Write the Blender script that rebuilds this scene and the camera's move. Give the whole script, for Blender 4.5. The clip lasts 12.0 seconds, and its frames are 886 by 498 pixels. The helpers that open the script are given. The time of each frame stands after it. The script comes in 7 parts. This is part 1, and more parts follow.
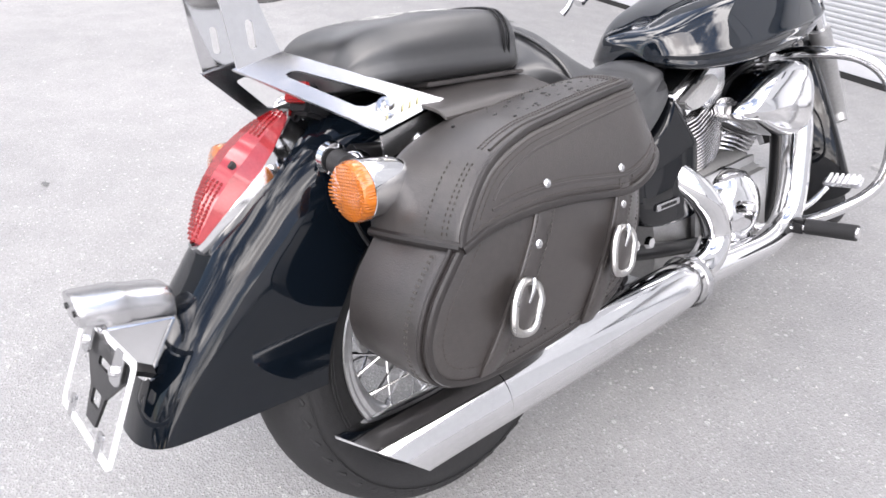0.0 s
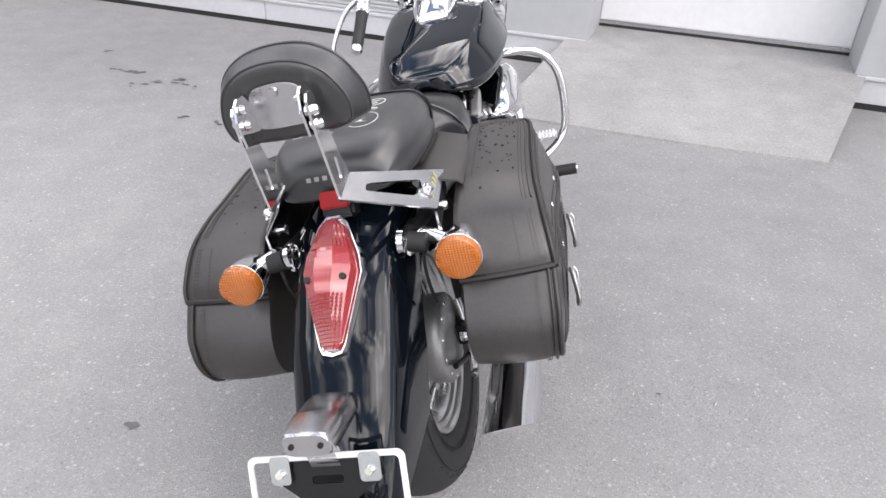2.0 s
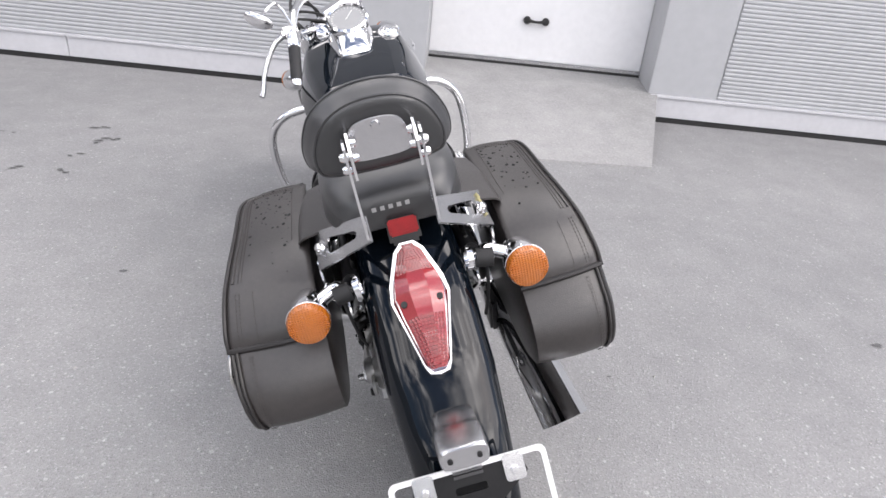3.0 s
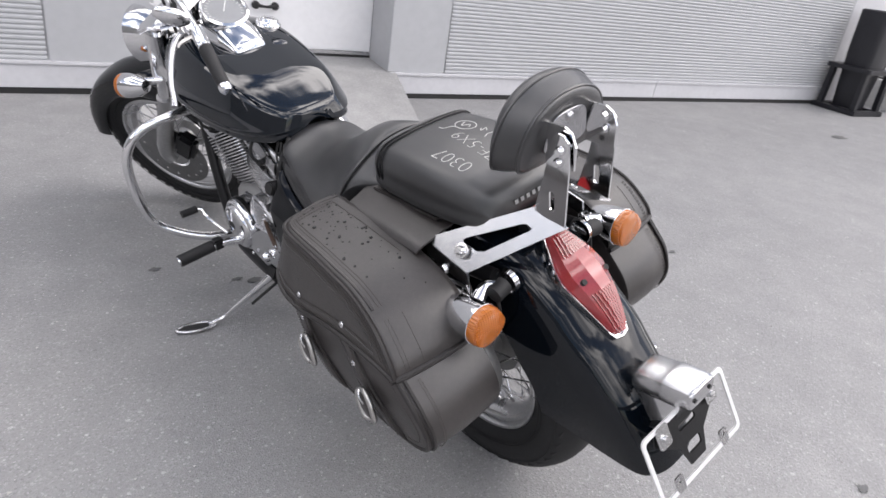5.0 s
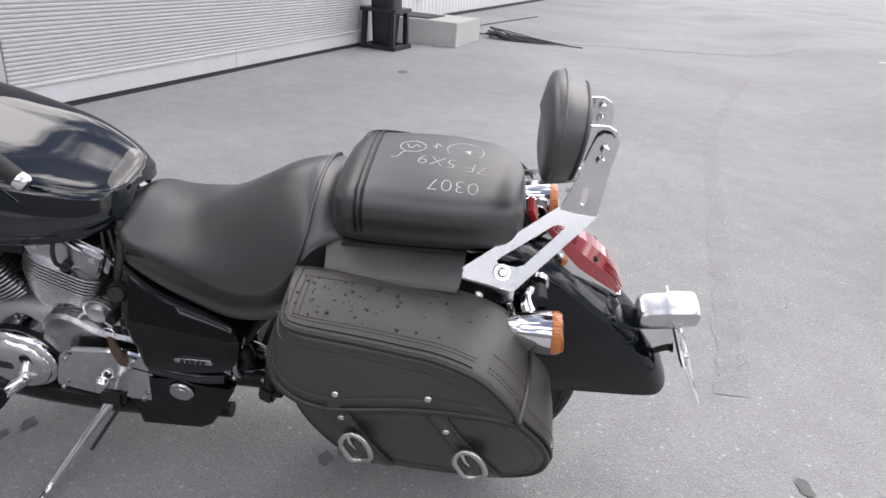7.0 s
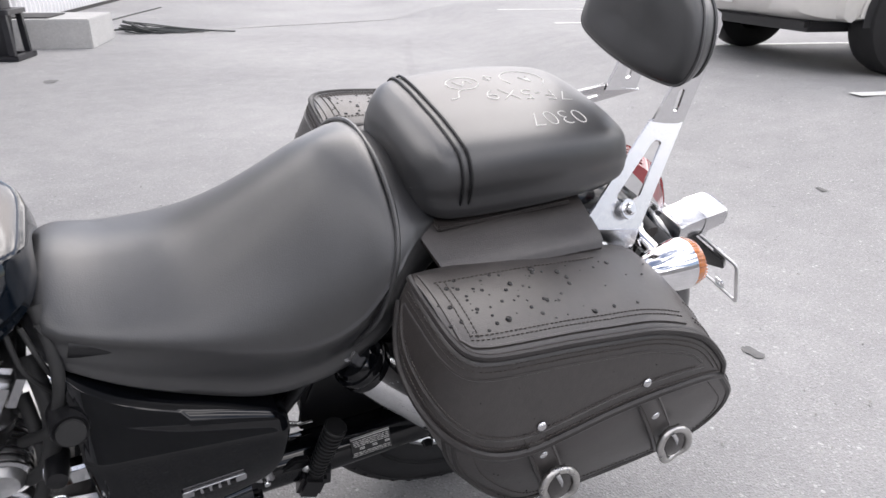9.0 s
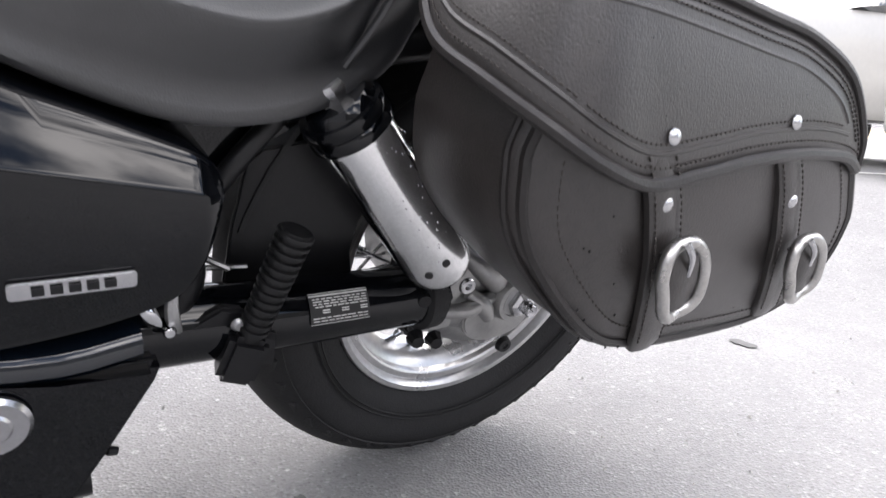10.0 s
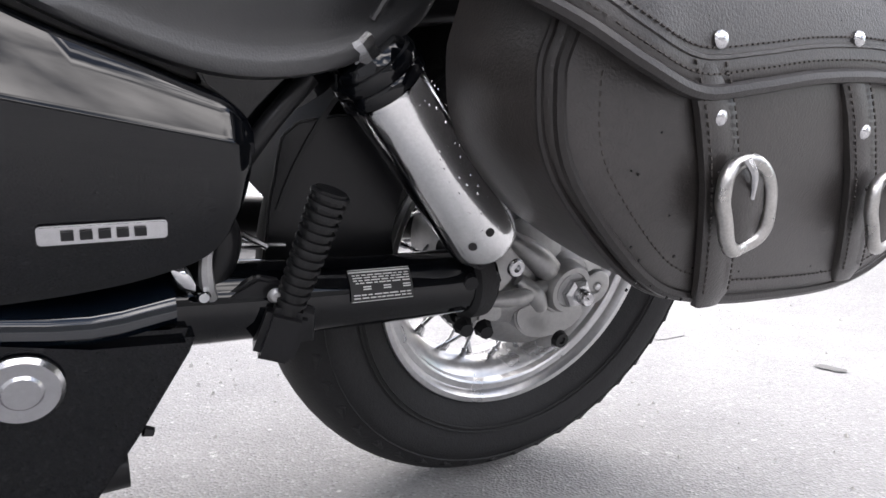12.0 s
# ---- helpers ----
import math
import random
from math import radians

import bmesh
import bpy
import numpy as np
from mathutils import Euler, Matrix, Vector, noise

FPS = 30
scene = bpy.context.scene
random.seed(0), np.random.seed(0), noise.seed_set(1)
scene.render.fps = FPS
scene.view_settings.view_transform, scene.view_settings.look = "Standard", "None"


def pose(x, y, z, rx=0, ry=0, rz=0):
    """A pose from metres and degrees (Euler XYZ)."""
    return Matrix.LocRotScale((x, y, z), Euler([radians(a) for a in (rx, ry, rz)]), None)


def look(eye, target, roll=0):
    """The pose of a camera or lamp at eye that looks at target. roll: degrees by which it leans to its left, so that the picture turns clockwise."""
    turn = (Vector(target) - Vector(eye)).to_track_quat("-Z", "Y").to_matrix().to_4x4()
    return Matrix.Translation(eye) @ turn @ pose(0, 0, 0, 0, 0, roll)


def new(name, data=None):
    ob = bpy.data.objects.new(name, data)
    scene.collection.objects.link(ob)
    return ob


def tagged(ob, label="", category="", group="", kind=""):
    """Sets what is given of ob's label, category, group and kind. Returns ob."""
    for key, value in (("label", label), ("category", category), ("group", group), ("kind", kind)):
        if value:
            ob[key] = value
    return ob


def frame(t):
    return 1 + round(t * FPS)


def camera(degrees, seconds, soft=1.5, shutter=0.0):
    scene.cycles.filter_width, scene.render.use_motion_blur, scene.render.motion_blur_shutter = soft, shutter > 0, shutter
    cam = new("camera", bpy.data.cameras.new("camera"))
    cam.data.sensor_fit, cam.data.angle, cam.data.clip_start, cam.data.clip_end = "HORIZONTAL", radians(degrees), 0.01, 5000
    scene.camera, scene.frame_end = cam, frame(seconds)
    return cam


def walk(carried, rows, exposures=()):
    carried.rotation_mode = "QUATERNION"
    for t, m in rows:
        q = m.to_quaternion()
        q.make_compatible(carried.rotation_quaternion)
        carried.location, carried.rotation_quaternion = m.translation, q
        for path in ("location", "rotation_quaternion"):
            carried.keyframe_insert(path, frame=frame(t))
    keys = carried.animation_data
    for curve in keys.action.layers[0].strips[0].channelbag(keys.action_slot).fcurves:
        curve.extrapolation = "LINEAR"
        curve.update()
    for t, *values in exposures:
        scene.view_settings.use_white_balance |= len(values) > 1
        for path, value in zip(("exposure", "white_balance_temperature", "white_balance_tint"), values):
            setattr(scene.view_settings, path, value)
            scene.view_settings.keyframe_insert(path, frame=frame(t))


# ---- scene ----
cam = camera(67.9, 12.0, 1.5, 0.15)
PATH = [
    (0, (0.6207, -0.5887, 1.0340), (-0.6325, 0.5716, -0.0070), 3.30),
    (0.5, (0.5945, -0.7607, 1.1562), (-0.4893, 0.5694, 0.1286), 1.39),
    (1, (0.4465, -0.8569, 1.1954), (-0.4058, 0.6347, 0.1715), -0.08),
    (1.5, (0.2863, -0.9829, 1.2182), (-0.2699, 0.6586, 0.2201), 2.39),
    (2, (0.0986, -1.0884, 1.2376), (-0.1025, 0.6079, 0.1975), 2.50),
    (2.5, (-0.1537, -1.0904, 1.2192), (-0.0774, 0.6789, 0.2897), 6.35),
    (3, (-0.3736, -1.1525, 1.2258), (0.0413, 0.5721, 0.3018), 5.82),
    (3.5, (-0.5965, -1.1475, 1.2362), (0.0304, 0.5054, 0.3009), 5.50),
    (3.7, (-0.6605, -1.0870, 1.2274), (0.0188, 0.5798, 0.3554), 5.18),
    (5.3, (-1.1789, -0.6692, 1.1479), (0.2385, 0.4063, 0.2345), 6.07),
    (5.5, (-1.1970, -0.5632, 1.1879), (0.2766, 0.3878, 0.2267), 3.68),
    (6, (-1.2948, -0.4075, 1.1836), (0.3467, 0.2943, 0.2819), 5.38),
    (6.5, (-1.3944, -0.2256, 1.1734), (0.3897, 0.0406, 0.3097), 6.47),
    (7, (-1.3721, -0.0388, 1.1484), (0.4497, 0.0738, 0.3307), 4.97),
    (7.2, (-1.3502, 0.0375, 1.1398), (0.4856, 0.1251, 0.3511), 3.16),
    (8.8, (-1.0691, 0.5088, 1.0244), (0.6271, -0.1488, 0.1936), 0.92),
    (9, (-1.0061, 0.5486, 0.9757), (0.6262, -0.2801, 0.1700), 0.67),
    (9.5, (-0.8740, 0.5921, 0.7648), (0.7153, -0.4058, 0.0732), 4.41),
    (10, (-0.7966, 0.5654, 0.4935), (0.7828, -0.5884, 0.0764), 4.07),
    (10.5, (-0.7807, 0.5281, 0.3832), (0.8360, -0.6227, 0.1339), 1.37),
    (11, (-0.7508, 0.5105, 0.3739), (0.8731, -0.6420, 0.1883), -0.46),
    (11.5, (-0.7606, 0.5183, 0.3732), (0.8998, -0.5815, 0.1903), -0.56),
    (12, (-0.7961, 0.5410, 0.3923), (0.9167, -0.4723, 0.1931), 0.46),
]
walk(cam, [(t, look(eye, target, roll)) for t, eye, target, roll in PATH],
     exposures=[(t, stops, 6600, 14) for t, stops in ((0.0, 0.72), (0.5, 0.45), (1.5, 0.23), (3.0, 0.16), (5.5, -0.02), (7.2, -0.08), (8.8, 0.10), (9.5, 0.58), (10.5, 0.78), (12.0, 0.80))])

# ---- sky and sun ----
SUN_EL, SUN_AZ = radians(46), radians(124)      # azimuth from +y towards +x
world = bpy.data.worlds.new("sky")
scene.world = world
world.use_nodes = True
wn, wl = world.node_tree.nodes, world.node_tree.links
wn.clear()
w_out = wn.new("ShaderNodeOutputWorld")
w_bg = wn.new("ShaderNodeBackground")
w_sky = wn.new("ShaderNodeTexSky")
w_sky.sky_type = "NISHITA"
w_sky.sun_disc = False
w_sky.sun_elevation, w_sky.sun_rotation = SUN_EL, SUN_AZ
w_co = wn.new("ShaderNodeTexCoord")
w_map = wn.new("ShaderNodeMapping")
w_map.inputs["Scale"].default_value = (1.0, 1.0, 2.6)
w_noise = wn.new("ShaderNodeTexNoise")
w_noise.inputs["Scale"].default_value = 1.7
w_noise.inputs["Detail"].default_value = 7.0
w_noise.inputs["Roughness"].default_value = 0.58
w_ramp = wn.new("ShaderNodeValToRGB")
w_ramp.color_ramp.elements[0].position, w_ramp.color_ramp.elements[0].color = 0.470, (0.09, 0.09, 0.09, 1)      # a thin veil in the gaps
w_ramp.color_ramp.elements[1].position = 0.560
w_mix = wn.new("ShaderNodeMix")
w_mix.data_type = "RGBA"
# thin and thick cloud
w_thick = wn.new("ShaderNodeTexNoise")
w_thick.inputs["Scale"].default_value = 3.4
w_thick.inputs["Detail"].default_value = 5.0
w_tone = wn.new("ShaderNodeValToRGB")
w_tone.color_ramp.elements[0].position, w_tone.color_ramp.elements[0].color = 0.36, (4.9, 5.0, 5.3, 1)
w_tone.color_ramp.elements[1].position, w_tone.color_ramp.elements[1].color = 0.64, (27.0, 26.7, 26.5, 1)
wl.new(w_map.outputs["Vector"], w_thick.inputs["Vector"])
wl.new(w_thick.outputs["Fac"], w_tone.inputs["Fac"])
# the cloud layer is brighter overhead than near the horizon
w_sep = wn.new("ShaderNodeSeparateXYZ")
w_grad = wn.new("ShaderNodeMapRange")
w_grad.inputs["From Min"].default_value, w_grad.inputs["From Max"].default_value = 0.0, 1.0
w_grad.inputs["To Min"].default_value, w_grad.inputs["To Max"].default_value = 0.85, 1.40
w_scale = wn.new("ShaderNodeVectorMath")
w_scale.operation = "SCALE"
wl.new(w_co.outputs["Generated"], w_sep.inputs["Vector"])
wl.new(w_sep.outputs["Z"], w_grad.inputs["Value"])
wl.new(w_tone.outputs["Color"], w_scale.inputs[0])
wl.new(w_grad.outputs["Result"], w_scale.inputs["Scale"])
wl.new(w_scale.outputs["Vector"], w_mix.inputs["B"])
wl.new(w_co.outputs["Generated"], w_map.inputs["Vector"])
wl.new(w_map.outputs["Vector"], w_noise.inputs["Vector"])
wl.new(w_noise.outputs["Fac"], w_ramp.inputs["Fac"])
wl.new(w_ramp.outputs["Color"], w_mix.inputs["Factor"])
wl.new(w_sky.outputs["Color"], w_mix.inputs["A"])
wl.new(w_mix.outputs["Result"], w_bg.inputs["Color"])
w_bg.inputs["Strength"].default_value = 0.15
wl.new(w_bg.outputs["Background"], w_out.inputs["Surface"])

sun = new("sun", bpy.data.lights.new("sun", "SUN"))
sun.data.energy, sun.data.angle, sun.data.color = 1.3, radians(50), (1.0, 0.97, 0.92)
sun_dir = Vector((math.sin(SUN_AZ) * math.cos(SUN_EL), math.cos(SUN_AZ) * math.cos(SUN_EL), math.sin(SUN_EL)))
sun.matrix_world = look(sun_dir * 50, (0, 0, 0))


# ---- materials ----
def material(name, color, rough=0.5, metal=0.0, coat=0.0, vary=0.0, vary_scale=4.0, bump=0.0, bump_scale=300.0,
             rough_vary=0.0, spec=0.5, transmission=0.0, tint=None, coat_rough=0.03):
    m = bpy.data.materials.new(name)
    m.use_nodes = True
    n, l = m.node_tree.nodes, m.node_tree.links
    b = n["Principled BSDF"]
    b.inputs["Base Color"].default_value = (*color, 1)
    b.inputs["Roughness"].default_value = rough
    b.inputs["Metallic"].default_value = metal
    b.inputs["Coat Weight"].default_value = coat
    b.inputs["Coat Roughness"].default_value = coat_rough
    b.inputs["Specular IOR Level"].default_value = spec
    b.inputs["Transmission Weight"].default_value = transmission
    co = n.new("ShaderNodeTexCoord")
    if vary:
        big = n.new("ShaderNodeTexNoise")
        big.inputs["Scale"].default_value, big.inputs["Detail"].default_value = vary_scale, 6.0
        fine = n.new("ShaderNodeTexNoise")
        fine.inputs["Scale"].default_value, fine.inputs["Detail"].default_value = vary_scale * 14, 4.0
        l.new(co.outputs["Object"], big.inputs["Vector"])
        l.new(co.outputs["Object"], fine.inputs["Vector"])
        add = n.new("ShaderNodeMath")
        add.operation = "ADD"
        l.new(big.outputs["Fac"], add.inputs[0])
        l.new(fine.outputs["Fac"], add.inputs[1])
        rng = n.new("ShaderNodeMapRange")
        rng.inputs["From Min"].default_value, rng.inputs["From Max"].default_value = 0.65, 1.35
        l.new(add.outputs["Value"], rng.inputs["Value"])
        mix = n.new("ShaderNodeMix")
        mix.data_type = "RGBA"
        second = tint or color
        mix.inputs["A"].default_value = (*[c * (1 - vary) for c in color], 1)
        mix.inputs["B"].default_value = (*[min(1, c * (1 + vary)) for c in second], 1)
        l.new(rng.outputs["Result"], mix.inputs["Factor"])
        l.new(mix.outputs["Result"], b.inputs["Base Color"])
        if rough_vary:
            rr = n.new("ShaderNodeMapRange")
            rr.inputs["To Min"].default_value, rr.inputs["To Max"].default_value = rough - rough_vary, rough + rough_vary
            l.new(big.outputs["Fac"], rr.inputs["Value"])
            l.new(rr.outputs["Result"], b.inputs["Roughness"])
    if bump:
        bn = n.new("ShaderNodeTexNoise")
        bn.inputs["Scale"].default_value, bn.inputs["Detail"].default_value = bump_scale, 5.0
        l.new(co.outputs["Object"], bn.inputs["Vector"])
        bp = n.new("ShaderNodeBump")
        bp.inputs["Strength"].default_value, bp.inputs["Distance"].default_value = bump, 1.2 / bump_scale
        l.new(bn.outputs["Fac"], bp.inputs["Height"])
        l.new(bp.outputs["Normal"], b.inputs["Normal"])
    return m


M_PAINT = material("black_paint", (0.0022, 0.0026, 0.0036), 0.25, spec=0.0, coat=0.9, coat_rough=0.025, vary=0.15, vary_scale=5)
M_BLACK = material("satin_black_metal", (0.010, 0.010, 0.011), 0.3, spec=0.35, vary=0.2, vary_scale=12, bump=0.05, bump_scale=250)
M_BLUE = material("blue_black_paint", (0.0025, 0.005, 0.009), 0.22, spec=0.0, coat=1.0, coat_rough=0.03, vary=0.12, vary_scale=5)
M_BLUE.node_tree.nodes["Principled BSDF"].inputs["Coat IOR"].default_value = 1.68
M_FENDER = material("blue_black_fender_paint", (0.0024, 0.0042, 0.0070), 0.25, spec=0.0, coat=0.85, coat_rough=0.055, vary=0.12, vary_scale=5)
M_CHROME = material("chrome", (0.82, 0.82, 0.83), 0.09, metal=1.0, vary=0.05, vary_scale=9, rough_vary=0.06)
M_RIM = material("spoked_rim_chrome", (0.62, 0.62, 0.625), 0.30, metal=1.0, vary=0.12, vary_scale=9, rough_vary=0.1)
M_STEEL = material("brushed_steel", (0.60, 0.60, 0.61), 0.24, metal=1.0, vary=0.08, vary_scale=14, rough_vary=0.08, bump=0.05, bump_scale=500)
M_ALLOY = material("cast_alloy", (0.42, 0.42, 0.42), 0.42, metal=0.85, vary=0.14, vary_scale=10, bump=0.18, bump_scale=420)
M_DISC = material("brake_disc_steel", (0.24, 0.24, 0.24), 0.36, metal=0.9, vary=0.15, vary_scale=20, bump=0.1, bump_scale=300)
M_SLEEVE = material("scuffed_chrome_sleeve", (0.78, 0.78, 0.785), 0.13, metal=1.0, vary=0.10, vary_scale=26, rough_vary=0.07, bump=0.03, bump_scale=420)
M_BUCKLE = material("worn_nickel", (0.50, 0.49, 0.475), 0.30, metal=1.0, vary=0.18, vary_scale=40, rough_vary=0.1, bump=0.1, bump_scale=500)
M_DULL = material("worn_silver_paint", (0.52, 0.52, 0.52), 0.4, metal=0.5, vary=0.22, vary_scale=18, bump=0.2, bump_scale=300)
M_RUBBER = material("tyre_rubber", (0.0125, 0.0125, 0.0135), 0.72, vary=0.3, vary_scale=9, bump=0.25, bump_scale=380)
M_SOOT = material("worn_peg_rubber", (0.008, 0.008, 0.0085), 0.42, spec=0.4, vary=0.2, vary_scale=20, bump=0.2, bump_scale=500)
M_GRIP = material("grip_rubber", (0.014, 0.014, 0.015), 0.6, vary=0.2, vary_scale=20, bump=0.2, bump_scale=500)
M_VINYL = material("seat_vinyl", (0.0098, 0.0102, 0.0117), 0.40, spec=1.0, coat=0.3, coat_rough=0.42, vary=0.25, vary_scale=7, bump=0.14, bump_scale=620, rough_vary=0.08)
M_LEATHER = material("bag_leather", (0.0275, 0.0234, 0.0220), 0.38, spec=0.85, vary=0.28, vary_scale=8, bump=0.22, bump_scale=520, rough_vary=0.1)
for m_, weight in ((M_VINYL, 0.035), (M_LEATHER, 0.04)):
    soft = m_.node_tree.nodes["Principled BSDF"]
    soft.inputs["Sheen Weight"].default_value, soft.inputs["Sheen Roughness"].default_value = weight, 0.35
M_LEATHER_EDGE = material("leather_piping", (0.020, 0.0175, 0.017), 0.38, vary=0.2, vary_scale=12, bump=0.2, bump_scale=500)
M_THREAD = material("thread", (0.058, 0.051, 0.047), 0.7)
M_RED = material("red_lens", (0.30, 0.006, 0.009), 0.12, coat=1.0, vary=0.2, vary_scale=20, transmission=0.25)
M_REFLECTOR = material("red_reflector", (0.34, 0.008, 0.010), 0.35, spec=0.3, vary=0.15, vary_scale=60, bump=0.3, bump_scale=420)
M_RED_PALE = material("pale_red_lens", (0.46, 0.060, 0.068), 0.1, coat=1.0, vary=0.15, vary_scale=20, transmission=0.3)
M_AMBER = material("amber_lens", (0.62, 0.17, 0.012), 0.16, coat=1.0, vary=0.12, vary_scale=30, transmission=0.2)
a_n, a_l = M_AMBER.node_tree.nodes, M_AMBER.node_tree.links
a_co, a_mul, a_bump = a_n.new("ShaderNodeTexCoord"), a_n.new("ShaderNodeMath"), a_n.new("ShaderNodeBump")
a_mul.operation = "MAXIMUM"
for k_, axis_ in enumerate(("X", "Z")):
    a_w = a_n.new("ShaderNodeTexWave")
    a_w.bands_direction = axis_
    a_w.inputs["Scale"].default_value = 62.0 if axis_ == "X" else 78.0
    a_l.new(a_co.outputs["Object"], a_w.inputs["Vector"])
    a_l.new(a_w.outputs["Fac"], a_mul.inputs[k_])
a_bump.inputs["Strength"].default_value, a_bump.inputs["Distance"].default_value = 0.9, 0.0016
a_l.new(a_mul.outputs["Value"], a_bump.inputs["Height"])
a_l.new(a_bump.outputs["Normal"], a_n["Principled BSDF"].inputs["Normal"])
M_WHITE = material("white_gauge_face", (0.7, 0.7, 0.69), 0.4, vary=0.05)
M_GAUGE = material("grey_gauge_face", (0.26, 0.265, 0.27), 0.4, coat=0.4, vary=0.1, vary_scale=30)
M_LABEL = material("dark_caution_label", (0.02, 0.02, 0.02), 0.6, vary=0.1, vary_scale=30)
M_YELLOW = material("yellow_pen", (0.55, 0.50, 0.25), 0.6, vary=0.1, vary_scale=40)
M_STICKER = material("grey_label", (0.30, 0.30, 0.30), 0.5, vary=0.1, vary_scale=30)
M_CHALK = material("white_marker", (0.62, 0.62, 0.60), 0.8, vary=0.2, vary_scale=60)
M_SUV = material("champagne_car_paint", (0.58, 0.565, 0.535), 0.3, coat=0.8, vary=0.04, vary_scale=2)
M_CARWHITE = material("white_car_paint", (0.70, 0.695, 0.665), 0.3, coat=0.8, vary=0.03, vary_scale=2)
M_CARDARK = material("dark_car_trim", (0.02, 0.02, 0.022), 0.5, vary=0.2, vary_scale=8)
M_WINDOW = material("car_glass", (0.02, 0.025, 0.03), 0.05, coat=1.0)
M_CLEAR = material("clear_lamp_glass", (0.75, 0.75, 0.75), 0.12, metal=0.4, coat=1.0)
M_WALL = material("grey_white_siding", (0.425, 0.432, 0.446), 0.5, vary=0.05, vary_scale=1.2, rough_vary=0.06)
M_FAR = material("dark_grey_render", (0.15, 0.152, 0.153), 0.75, vary=0.18, vary_scale=0.8, bump=0.15, bump_scale=60)
M_TRIM = material("pale_metal_trim", (0.57, 0.57, 0.59), 0.45, vary=0.06, vary_scale=2.0)
M_DOOR = material("white_door_panel", (0.80, 0.80, 0.81), 0.42, vary=0.04, vary_scale=1.5)
M_SEAL = material("black_rubber_seal", (0.02, 0.02, 0.02), 0.7, vary=0.2)
M_POST = material("black_post_paint", (0.014, 0.014, 0.018), 0.4, vary=0.3, vary_scale=6)
M_CABLE = material("black_cable", (0.03, 0.035, 0.035), 0.55, vary=0.3, vary_scale=8)
M_LINE = material("road_paint", (0.72, 0.72, 0.70), 0.7, vary=0.12, vary_scale=9, bump=0.3, bump_scale=160)
M_BROWN = material("brown_key_fob", (0.10, 0.06, 0.04), 0.5, vary=0.2, vary_scale=30)
M_DROP = material("water_drop", (0.004, 0.0036, 0.0036), 0.08, coat=0.0, spec=0.45)
M_CAST = material("die_cast_alloy", (0.40, 0.397, 0.392), 0.44, metal=0.8, vary=0.12, vary_scale=12, bump=0.14, bump_scale=450)
M_ZINC = material("bright_zinc", (0.80, 0.80, 0.80), 0.38, metal=0.25, vary=0.08, vary_scale=30)


